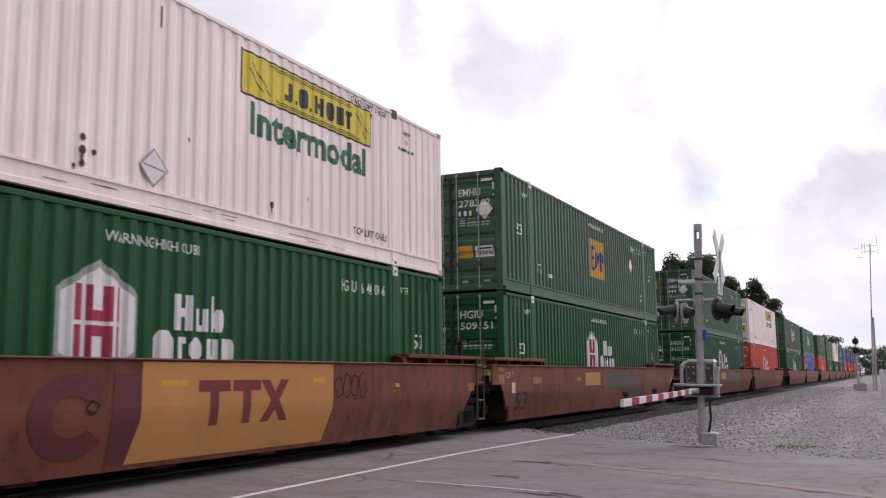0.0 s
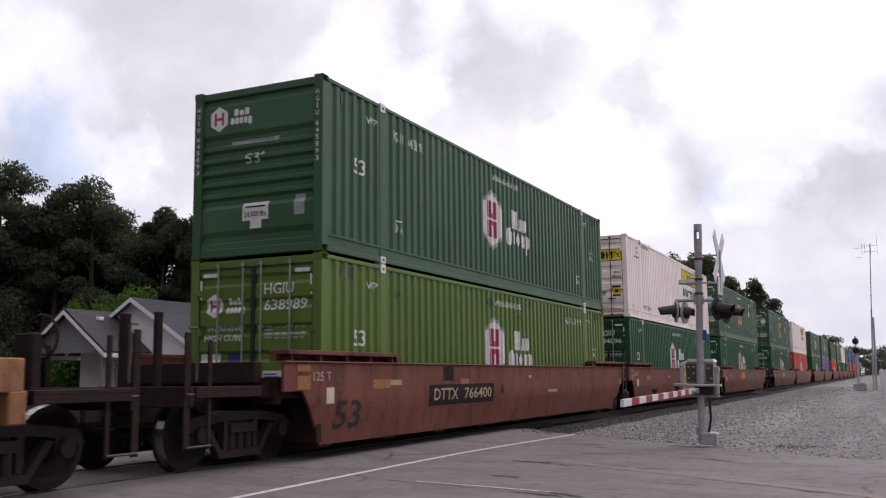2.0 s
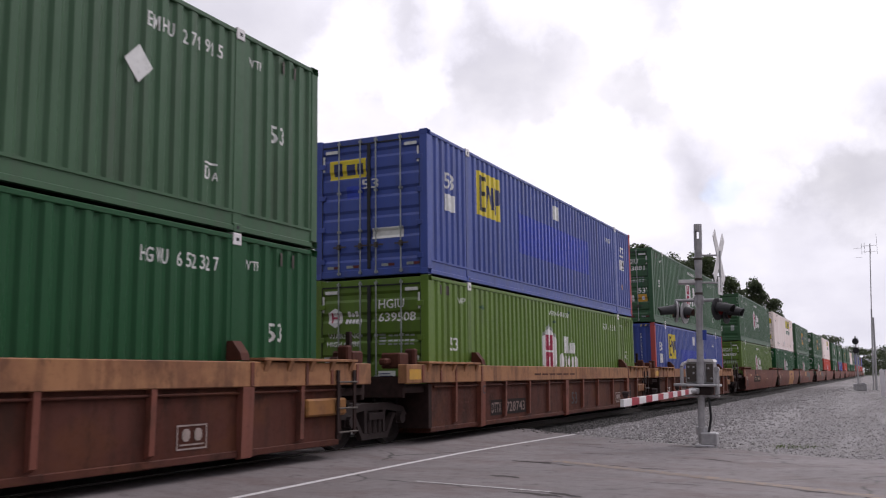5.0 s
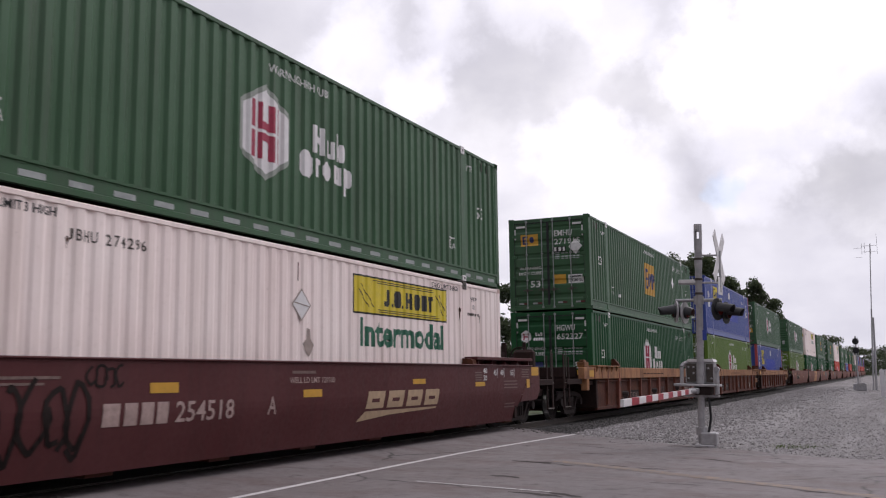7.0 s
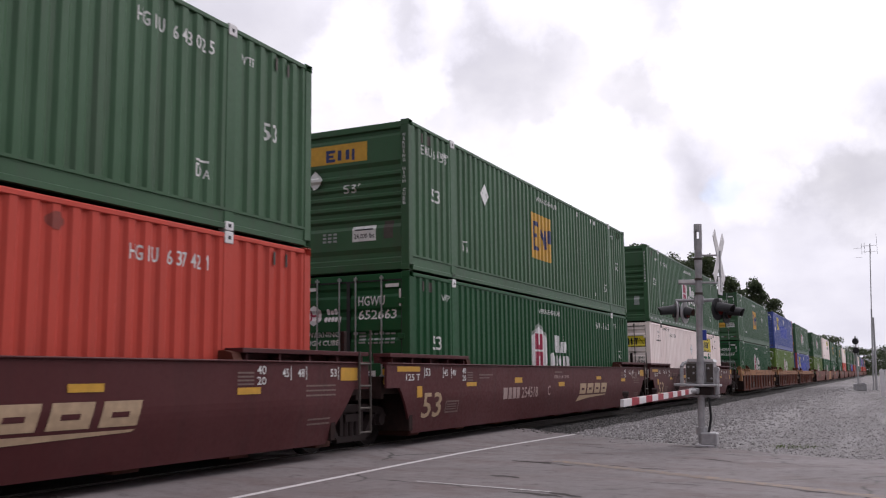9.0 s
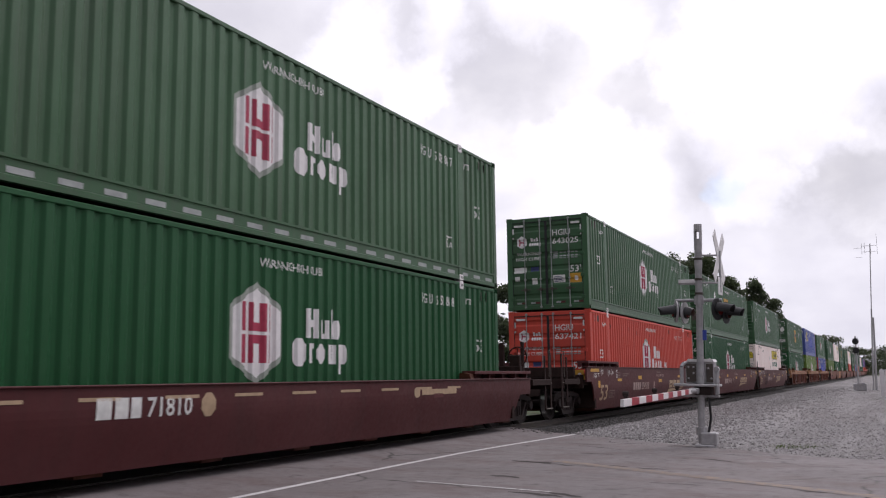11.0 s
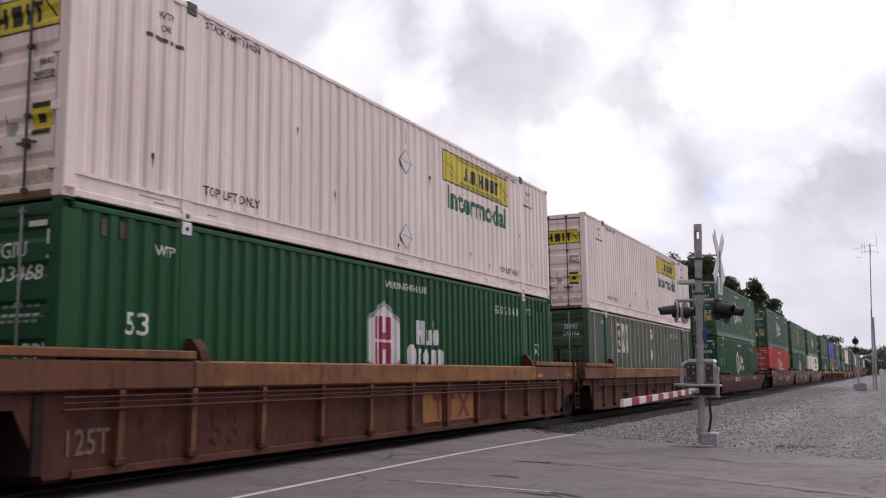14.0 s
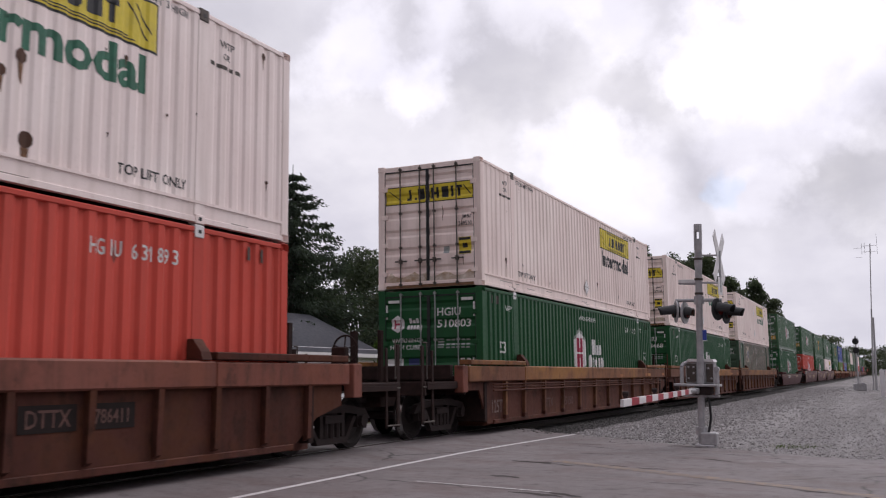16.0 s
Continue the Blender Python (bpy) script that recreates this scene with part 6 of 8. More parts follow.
def brown_marks(kind):
    base = [("reflective_mark", [rect(-9.1, -8.75, 1.12, 1.32), rect(-9.1, -8.75, 1.38, 1.48), rect(8.7, 9.0, 1.0, 1.16), rect(-6.9, -6.3, 1.10, 1.25), rect(-3.4, -3.0, 1.14, 1.24)], WORN_ORANGE, 0.002),
            ("reflective_mark", [rect(-8.32, -8.10, 0.90, 1.14)], CREAM, 0.002),
            ("lettering", [("125 T", -8.68, -8.18, 1.24, 1.38)], LETTER_ROSE, 0.003),
            ("lettering", [("53", -8.05, -7.25, 0.50, 0.94)], LETTER_BLACK, 0.002)]
    if kind == "panel":
        base += [("brand_panel", [[(-0.60, 0.35), (3.42, 0.35), (3.60, 0.84), (3.60, 1.49), (-0.46, 1.49), (-0.46, 0.84)]], TTX_YELLOW, 0.003),
                 ("paint_blot", [[(-0.89, 0.36), (-0.603, 0.36), (-0.463, 0.84), (-0.463, 1.36), (-0.89, 1.36)], arc(-1.45, 0.91, 0.56, 0.27, 0.80, 38, 322)], DULL_RED, 0.003),
                 ("reflective_mark", [rect(-0.15, 0.32, 1.20, 1.28), rect(3.05, 3.38, 1.22, 1.29), rect(5.6, 5.75, 1.12, 1.18)], AMBER, 0.005), ("graffiti", scrawl(3.65, 0.92, 0.95, 0.46, 12, 4, 0.022), SOOT, 0.004),
                 ("graffiti", scrawl(-1.25, 0.92, 0.14, 0.16, 5, 1, 0.02), SOOT, 0.006),
                 ("brand_blocks", [rect(0.51, 1.12, 1.13, 1.27), rect(0.73, 0.90, 0.71, 1.13), rect(1.18, 1.77, 1.13, 1.27), rect(1.39, 1.56, 0.71, 1.13), cross(1.78, 2.42, 0.71, 1.27, 0.19)], TTX_RED, 0.006)]
    if kind == "patches":
        base += [("paint_patch", [rect(-0.4, 2.3, 0.86, 1.40), [(2.3, 0.5), (3.9, 0.5), (3.9, 1.2), (2.3, 1.35)]], DARKSTEEL, 0.002), ("paint_patch", [rect(-2.6, -1.1, 1.0, 1.36)], TTX_YELLOW, 0.002)]
    if kind == "number":
        base += [("graffiti", scrawl(1.0, 0.6, 0.5, 0.3, 7, 2, 0.02), RUSTY, 0.003), ("reflective_mark", [rect(1.9, 2.6, 0.88, 0.95), rect(-6.3, -5.9, 1.15, 1.24), rect(0.5, 0.7, 1.24, 1.30)], LETTER_TAN, 0.003)]
        base += [("number_plate", [rect(-4.80, -1.68, 0.76, 1.14)], NUMBER_BLACK, 0.003), ("number_plate", [rect(-4.18, -3.74, 1.22, 1.48)], NUMBER_BLACK, 0.003),
                 ("lettering", [("DTTX", -4.60, -3.52, 0.85, 1.07), ("766400", -3.22, -1.82, 0.85, 1.07)], LETTER_TAN, 0.006), ("lettering", [("A", -1.30, -1.06, 0.90, 1.13)], NUMBER_BLACK, 0.004)]
    return base

def rib_marks(number, unit):
    return [("number_plate", [rect(-5.45, -4.80, 0.45, 0.78), rect(-4.60, -3.30, 0.45, 0.78)], NUMBER_BLACK, 0.003),
            ("lettering", [("DTTX", -5.40, -4.84, 0.50, 0.72), (number, -4.55, -3.36, 0.50, 0.72)], LETTER_DIM, 0.006),
            ("lettering", [(unit, -6.12, -5.98, 0.92, 1.10)], LETTER_BLACK, 0.115),
            ("lettering", [("25-T", -7.22, -6.62, 0.52, 0.80)], LETTER if unit == "A" else RUSTY, 0.006),
            ("lettering", [("53", 0.25, 0.75, 0.52, 0.84)], LETTER_BLACK, 0.006),
            ("notice_frame", [rect(4.78, 5.33, 0.44, 0.46), rect(4.78, 5.33, 0.72, 0.74), rect(4.78, 4.80, 0.46, 0.72), rect(5.31, 5.33, 0.46, 0.72), rect(4.84, 5.27, 0.49, 0.51), blob(4.88, 5.02, 0.54, 0.69), blob(5.10, 5.24, 0.54, 0.69)], POST_PINK, 0.006),
            ("reflective_mark", [rect(-9.40, -8.95, 1.24, 1.42)], AMBER, 0.1),
            *([("number_plate", [rect(6.20, 6.72, 0.52, 0.98)], NUMBER_BLACK, 0.003), ("notice", [rect(6.26 + 0.02 * (i % 2), 6.62 - 0.07 * (i % 3), 0.57 + 0.062 * i, 0.595 + 0.062 * i) for i in range(6)], LETTER_DIM, 0.006)] if unit == "C" else []),
            ("notice", [rect(-2.9 + 0.55 * i, -2.45 + 0.55 * i, 1.30, 1.34) for i in range(6)], RUSTY, 0.1)]

def thin_marks(number, panel):
    rows = [("lettering", [("125T", -8.05, -7.45, 0.50, 0.78)], LETTER_DIM, 0.006),
            ("lettering", [("53", 0.15, 0.82, 0.48, 0.86)] if not panel else [("53", -5.75, -5.15, 0.48, 0.88)], RUSTY, 0.006),
            ("reflective_mark", [rect(6.23, 6.60, 1.24, 1.33)] if number != "786411" else [], TTX_YELLOW, 0.1),
            ("reflective_mark", [rect(5.82, 6.14, 1.24, 1.33), rect(8.50, 8.85, 1.25, 1.34), rect(2.40, 2.75, 1.21, 1.30)] if number != "786411" else [], ORANGE_MARK, 0.1),
            ("notice", [rect(4.75, 5.15, 1.33, 1.35), rect(4.75, 5.15, 1.38, 1.40), rect(4.75, 5.15, 1.43, 1.45)] if number == "725150" else [], RUSTY, 0.1)]
    if panel:
        rows += [("brand_panel", [rect(0.20, 1.0, 0.45, 1.0), rect(1.10, 2.52, 0.45, 1.0)], TTX_WORN, 0.004),
                 ("brand_blocks", [rect(0.62, 0.98, 0.84, 0.96), rect(0.78, 0.90, 0.50, 0.84), rect(1.12, 1.60, 0.84, 0.96), rect(1.30, 1.44, 0.50, 0.84),
                                   cross(1.70, 2.32, 0.50, 0.96, 0.17)], TTX_RED, 0.008)]
    else:
        rows += [("lettering", [("DTTX", -4.80, -4.25, 0.52, 0.74), (number, -4.10, -3.50, 0.52, 0.74)] if len(number) < 5 else [("DTTX", -4.75, -3.98, 0.52, 0.74), (number, -3.35, -2.30, 0.52, 0.74)], LETTER_FAINT, 0.006)]
    if number == "786411":
        rows += [("number_plate", [rect(3.27, 4.02, 0.76, 1.04), rect(4.22, 4.86, 0.76, 1.04)], NUMBER_BLACK, 0.003), ("lettering", [("DTTX", 3.36, 3.94, 0.81, 0.99), (number, 4.26, 4.76, 0.82, 0.98)], LETTER_FAINT, 0.006)]
    return rows

# ---------- the train, from its head to the last car ----------
# y of the stack's front at the start, car, (front end, rear end), upper and lower loads
FRONT = LC / 2
def stack(y_front, car, upper, lower):
    yc = y_front - FRONT
    well_car(car[0], yc, *car[1:3], **(car[3] if len(car) > 3 else {}))
    container(lower[0], lower[1], yc, LOW, *lower[2:3], **(lower[3] if len(lower) > 3 else {}))
    container(upper[0], upper[1], yc, HIGH, *upper[2:3], **(upper[3] if len(upper) > 3 else {}))

J_, C_ = "joint", "coupler"
FAR = dict(plain=True)
def far(m):
    return dict(plain=True, body=m)
HUBG = dict(body=GREEN)
def build_train():
    z = 60.05
    # already past, from far to near
    for yf, cj, up, lo in ((z + 228.0, (C_, J_), ("blue", "wall", "", FAR), ("hub", "wall", "", far(RED))), (z + 206.5, (J_, J_), ("hub", "door", "", far(GREEN)), ("hub", "door", "", far(RED))),
                           (z + 187.0, (J_, C_), ("blue", "wall", "", FAR), ("hub", "door", "", far(RED))), (z + 163.6, (C_, J_), ("blue", "door", "", FAR), ("hub", "door", "", far(RED))),
                           (z + 144.1, (J_, C_), ("hub", "door", "", far(GREEN)), ("hub", "door", "", FAR)),
                           (z + 125.0, (C_, J_), ("box", "door", "", FAR), ("hub", "door", "", FAR)), (z + 105.5, (J_, J_), ("emp", "door", "", FAR), ("hub", "door", "", FAR)),
                           (z + 86.0, (J_, C_), ("emp", "door", "", FAR), ("hub", "door", "", far(RED))), (z + 62.6, (C_, J_), ("hub", "door", "", far(GREEN)), ("blue", "wall", "", FAR)),
                           (z + 43.1, (J_, C_), ("hub", "door", "", far(GREEN)), ("hub", "door", "", FAR)), (z + 19.5, (C_, J_), ("box", "door", "JBHU 271183"), ("hub", "door", "HGIU 632208", dict(body=RED)))):
        stack(yf, ("smooth", *cj), up, lo)
    stack(z, ("smooth", J_, C_, dict(extras=brown_marks("patches"))), ("emp", "door", "EMHU 265174"), ("hub", "door", "HGIU 512330"))
    stack(36.17, ("smooth", C_, J_, dict(extras=brown_marks("patches"))), ("emp", "door", "EMHU 278362"), ("hub", "door", "HGIU 509151"))
    stack(16.73, ("smooth", J_, J_, dict(extras=brown_marks("panel"))), ("box", "door", "JBHU 281602"), ("hub", "door", "HGIU 644096"))
    stack(-2.68, ("smooth", J_, C_, dict(extras=brown_marks("number"))), ("hub", "wall", "HGIU 645893", HUBG), ("hub", "door", "HGIU 638989", dict(body=LIME)))
    stack(-26.11, ("rib", C_, J_, dict(extras=rib_marks("728743", "A"))), ("hub", "door", "HGIU 503881", HUBG), ("blue", "wall", ""))
    stack(-45.62, ("rib", J_, J_, dict(extras=rib_marks("728743", "C"))), ("blue", "door", ""), ("hub", "door", "HGIU 639508", dict(body=LIME)))
    stack(-65.68, ("rib", J_, C_, dict(extras=rib_marks("728743", "B"))), ("emp", "door", "EMHU 271915"), ("hub", "door", "HGWU 652327"))
    mar = lambda u: dict(paint_mat=MAROON, extras=maroon_marks("254518", u))
    stack(-89.20, ("smooth", C_, J_, mar("A")), ("hub", "wall", "HGIU 506588", dict(body=GREEN, tape=True)), ("box", "door", "JBHU 274296"))
    stack(-108.69, ("smooth", J_, J_, mar("C")), ("emp", "wall", "EMHU 642515"), ("hub", "door", "HGWU 652663"))
    stack(-128.14, ("smooth", J_, C_, mar("B")), ("hub", "door", "HGIU 643025", HUBG), ("hub", "door", "HGIU 637421", dict(body=RED)))
    low = [("lettering", [("71810", -3.28, -2.52, 0.86, 1.09), rect(-4.05, -3.83, 0.86, 1.09), rect(-3.78, -3.58, 0.86, 1.09), rect(-3.54, -3.38, 0.86, 1.09)], LETTER, 0.002), ("brand_blocks", [blob(-2.35, -2.08, 0.83, 1.12, 0.3)], LETTER_TAN, 0.002),
           ("lettering", [("53", -7.90, -7.68, 0.96, 1.10), ("48", -7.05, -6.88, 0.96, 1.08), ("45", -6.60, -6.42, 0.96, 1.08), ("40", -6.0, -5.8, 1.0, 1.12)] + [rect(-5.6 + 1.3 * i, -5.0 + 1.3 * i, 1.06, 1.10) for i in range(9)] + [blob(3.4, 3.62, 0.92, 1.1), rect(3.7, 5.2, 0.96, 1.06)], LETTER_TAN, 0.002),
           ("reflective_mark", [rect(-8.75, -8.2, 1.06, 1.14), rect(-6.7, -6.25, 0.92, 1.00)], WORN_ORANGE, 0.002), ("reflective_mark", [rect(-9.35, -9.2, 0.98, 1.12), rect(4.2, 4.6, 0.9, 0.98)], DULL_RED, 0.002)]
    stack(-151.63, ("low", C_, C_, dict(extras=low)), ("hub", "door", "HGIU 508847", dict(body=GREEN, tape=True)), ("hub", "door", "HGIU 651848"))
    stack(-175.04, ("thin", C_, J_, dict(extras=thin_marks("7251", False))), ("box", "door", "JBHU 274852", dict(body=WHITE_WARM)), ("post", "door", "EMHU 244166"))
    stack(-194.66, ("thin", J_, J_, dict(extras=thin_marks("", True))), ("box", "door", "JBHU 289558", dict(body=WHITE_WARM)), ("hub", "door", "HGIU 513468"))
    stack(-214.22, ("thin", J_, C_, dict(extras=thin_marks("725150", False))), ("box", "door", "JBHU 249510", dict(body=WHITE_WARM)), ("hub", "door", "HGIU 510803"))
    stack(-237.74, ("thin", C_, J_, dict(paint_mat=RUSTY, ribs=RIB_N, extras=thin_marks("786411", False))), ("box", "door", "JBHU 270934"), ("hub", "door", "HGIU 631893", dict(body=RED)))

# ---------- ground, road and track ----------
def structure(ob, label=""):
    return tagged(ob, label, kind="structure")

def sheet(name, xs, ys, height, material):
    bm = bmesh.new()
    grid = [[bm.verts.new((x, y, height(x, y))) for y in ys] for x in xs]
    for a, b in zip(grid, grid[1:]):
        for i in range(len(ys) - 1):
            bm.faces.new((a[i], b[i], b[i + 1], a[i + 1]))
    return part(name, bm, material, smooth=True)

def rough(x, y, s, a):
    return noise.noise(Vector((x * s, y * s, 3.1))) * a

def gravel_z(x, y):
    rise = max(0.0, min(1.0, (-5.6 - x) / 1.6)) * -0.09
    return -0.035 + rise + rough(x, y, 0.35, 0.045) + rough(x, y, 1.7, 0.018)

ROAD_FAR = [(-60.0, 41.0), (-12.0, 23.0), (-7.4, 20.9), (-6.2, 20.1), (-3.2, 17.45), (-1.1, 15.8), (3.5, 14.0), (60.0, -8.0)]
def road_far(x):
    return float(np.interp(x, [p[0] for p in ROAD_FAR], [p[1] for p in ROAD_FAR]))

def road_z(x):
    return float(np.interp(x, [-13.0, -10.6, -7.9, -6.9], [0.0, 0.085, 0.085, 0.0]))

def build_ground():
    structure(sheet("ground", list(np.linspace(-1500, 1500, 13)), list(np.linspace(-600, 2400, 13)), lambda x, y: -0.12, EARTH), "rough grassy ground reaching to the horizon")
    xs = [-7.00 + 0.26 * i for i in range(60)] + [9 + 1.5 * i for i in range(14)]
    ys = [10 + 0.3 * i for i in range(90)] + [37 + 1.2 * i for i in range(60)] + [110 + 15 * i for i in range(20)]
    structure(sheet("gravel_yard", xs, ys, lambda x, y: gravel_z(x, y) if y > road_far(x) - 1.0 else -0.10, GRAVEL), "grey crushed-stone yard beside the track")
    bm = bmesh.new()
    xs = [-60, -40, -25, -16, -13, -12, -10.6, -9.9, -8.4, -7.6, -7.0, -6.2, -5.6, -4.5, -3.2, -2.0, -1.1, 0.5, 3.5, 8, 16, 30, 60]
    rng = random.Random(5)
    fine = []
    for a, b in zip(xs, xs[1:]):
        n = max(1, int((b - a) / 0.25)) if -8 < a < 5 else 1
        fine += [a + (b - a) * i / n for i in range(n)]
    fine.append(60)
    top, edge, bottom = [], [], []
    for x in fine:
        jag = rng.uniform(-0.10, 0.10) if -8 < x < 5 else 0
        yf = road_far(x) + jag
        top.append([bm.verts.new((x, yf - 0.18, road_z(x))), bm.verts.new((x, yf - 17.5, road_z(x)))])
        edge.append(bm.verts.new((x, yf, road_z(x) - 0.03)))
        bottom.append(bm.verts.new((x, yf + 0.05, -0.15)))
    for i in range(len(fine) - 1):
        bm.faces.new((top[i][1], top[i + 1][1], top[i + 1][0], top[i][0]))
        bm.faces.new((top[i][0], top[i + 1][0], edge[i + 1], edge[i]))
        bm.faces.new((edge[i], edge[i + 1], bottom[i + 1], bottom[i]))
    bmesh.ops.recalc_face_normals(bm, faces=bm.faces)
    structure(part("road", bm, ASPHALT), "cracked grey asphalt road over the level crossing")
    def stripe(name, ends, w, m, label, n=24):
        """A painted line through two or more points (x, y)."""
        bm2 = bmesh.new()
        pts = [Vector(e) for e in ends]
        rows = []
        for k, (a, b) in enumerate(zip(pts, pts[1:])):
            side = Vector((-(b - a).y, (b - a).x)).normalized() * w / 2
            for i in range(n + (k == len(pts) - 2)):
                p = a + (b - a) * i / n
                wob = 1 + 0.16 * noise.noise(Vector((i * 0.7, w * 9, k)))
                rows.append([bm2.verts.new((p.x + q * side.x * wob, p.y + q * side.y * wob, road_z(p.x) + 0.004)) for q in (-1, 1)])
        for r, q in zip(rows, rows[1:]):
            bm2.faces.new((r[0], q[0], q[1], r[1]))
        bmesh.ops.recalc_face_normals(bm2, faces=bm2.faces)
        structure(part(name, bm2, m), label)
    stripe("road_marking", ((-6.40, 5.0), (-6.50, 8.4), (-6.585, 12.5), (-6.595, 14.6), (-6.52, 16.4), (-6.28, 20.0)), 0.11, LINE_WHITE, "white painted line beside the rails")
    stripe("road_marking", ((-5.38, 10.55), (-3.46, 10.07)), 0.07, LINE_FAINT, "short faded white line on the road")
    stripe("road_marking", ((-4.6, 13.72), (6.0, 6.69)), 0.24, LINE_YELLOW, "worn yellow centre line on the road", 60)
    def crack(cx, cy, length, width, seed, m, label):
        rng = random.Random(seed)
        bm3 = bmesh.new()
        n = max(6, int(length / 0.12))
        rows, off = [], 0.0
        for i in range(n + 1):
            f = i / n
            off += rng.uniform(-0.05, 0.05)
            w = width * (math.sin(math.pi * min(0.97, max(0.03, f))) ** 0.6) * rng.uniform(0.45, 1.2)
            px, py = cx + (f - 0.5) * length * 0.93, cy - (f - 0.5) * length * 0.36 + off
            rows.append([bm3.verts.new((px, py - w / 2, road_z(px) + 0.003)), bm3.verts.new((px, py + w / 2, road_z(px) + 0.003))])
        for r, q in zip(rows, rows[1:]):
            bm3.faces.new((r[0], q[0], q[1], r[1]))
        bmesh.ops.recalc_face_normals(bm3, faces=bm3.faces)
        structure(part("road_crack", bm3, m), label)
    for k, (cx, cy, ln, w) in enumerate(((-4.9, 13.46, 0.75, 0.11), (-4.16, 13.41, 0.55, 0.06), (-4.53, 11.40, 0.5, 0.13), (-3.23, 9.97, 0.45, 0.10), (-5.3, 17.3, 0.9, 0.07), (-4.8, 16.7, 0.8, 0.06), (-3.44, 17.22, 0.5, 0.08), (-2.37, 14.6, 0.45, 0.09), (-4.75, 13.35, 0.5, 0.09), (-4.3, 13.25, 0.35, 0.07), (-3.75, 13.30, 0.75, 0.10), (-3.0, 13.0, 0.45, 0.06), (-4.4, 15.0, 0.7, 0.05), (-3.3, 16.9, 0.7, 0.08), (-3.55, 9.75, 0.7, 0.10),
                                          (-2.2, 15.6, 0.5, 0.05), (-1.5, 14.9, 0.4, 0.05), (-0.9, 13.9, 0.6, 0.03), (-4.5, 17.6, 0.8, 0.06), (-2.4, 11.2, 0.8, 0.025), (-0.7, 11.0, 0.5, 0.04))):
        crack(cx, cy, ln * 1.1, w * 1.5, 40 + k, TAR, "dark crack in the worn asphalt")
    # ballast bed on both sides of the road, coloured darker for the train's shade
    bm = bmesh.new()
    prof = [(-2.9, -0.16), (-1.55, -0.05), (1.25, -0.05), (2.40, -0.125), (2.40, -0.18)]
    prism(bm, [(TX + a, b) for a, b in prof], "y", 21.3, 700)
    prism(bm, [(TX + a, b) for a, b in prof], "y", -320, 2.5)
    structure(part("ballast_bed", bm, BALLAST), "dark stone ballast under the track, train shade in its colour")
    for s in (1, -1):
        x = TX + s * 0.755
        bm = prism(bmesh.new(), [(x - 0.07, -0.06), (x + 0.07, -0.06), (x + 0.07, -0.045), (x + 0.012, -0.03), (x + 0.012, 0.05), (x + 0.036, 0.065), (x + 0.036, RAIL - 0.004), (x + 0.03, RAIL), (x - 0.03, RAIL), (x - 0.036, RAIL - 0.004), (x - 0.036, 0.065), (x - 0.012, 0.05), (x - 0.012, -0.03), (x - 0.07, -0.045)], "y", -320, 700)
        structure(part("rail", bm, DARKSTEEL), "steel running rail with a worn head")
        bm = boxes((x - 0.028, x + 0.028, -320, 700, RAIL, RAIL + 0.002))
        structure(part("rail_head", bm, TREAD), "bright worn top of the running rail")
    tie = bpy.data.meshes.new("sleeper")
    bm = boxes((-1.3, 1.3, -0.11, 0.11, -0.10, 0.02), bevel=0.012)
    bm.to_mesh(tie); bm.free()
    tie.materials.append(simple("creosoted_timber", (0.055, 0.045, 0.038), 0.85, 0, 0.4, 20))
    bed = bpy.data.objects["ballast_bed"]
    for i in range(120):
        ob = link_mesh("sleeper", tie, bed)
        ob.location = (TX, 22.0 + 0.53 * i, -0.075)

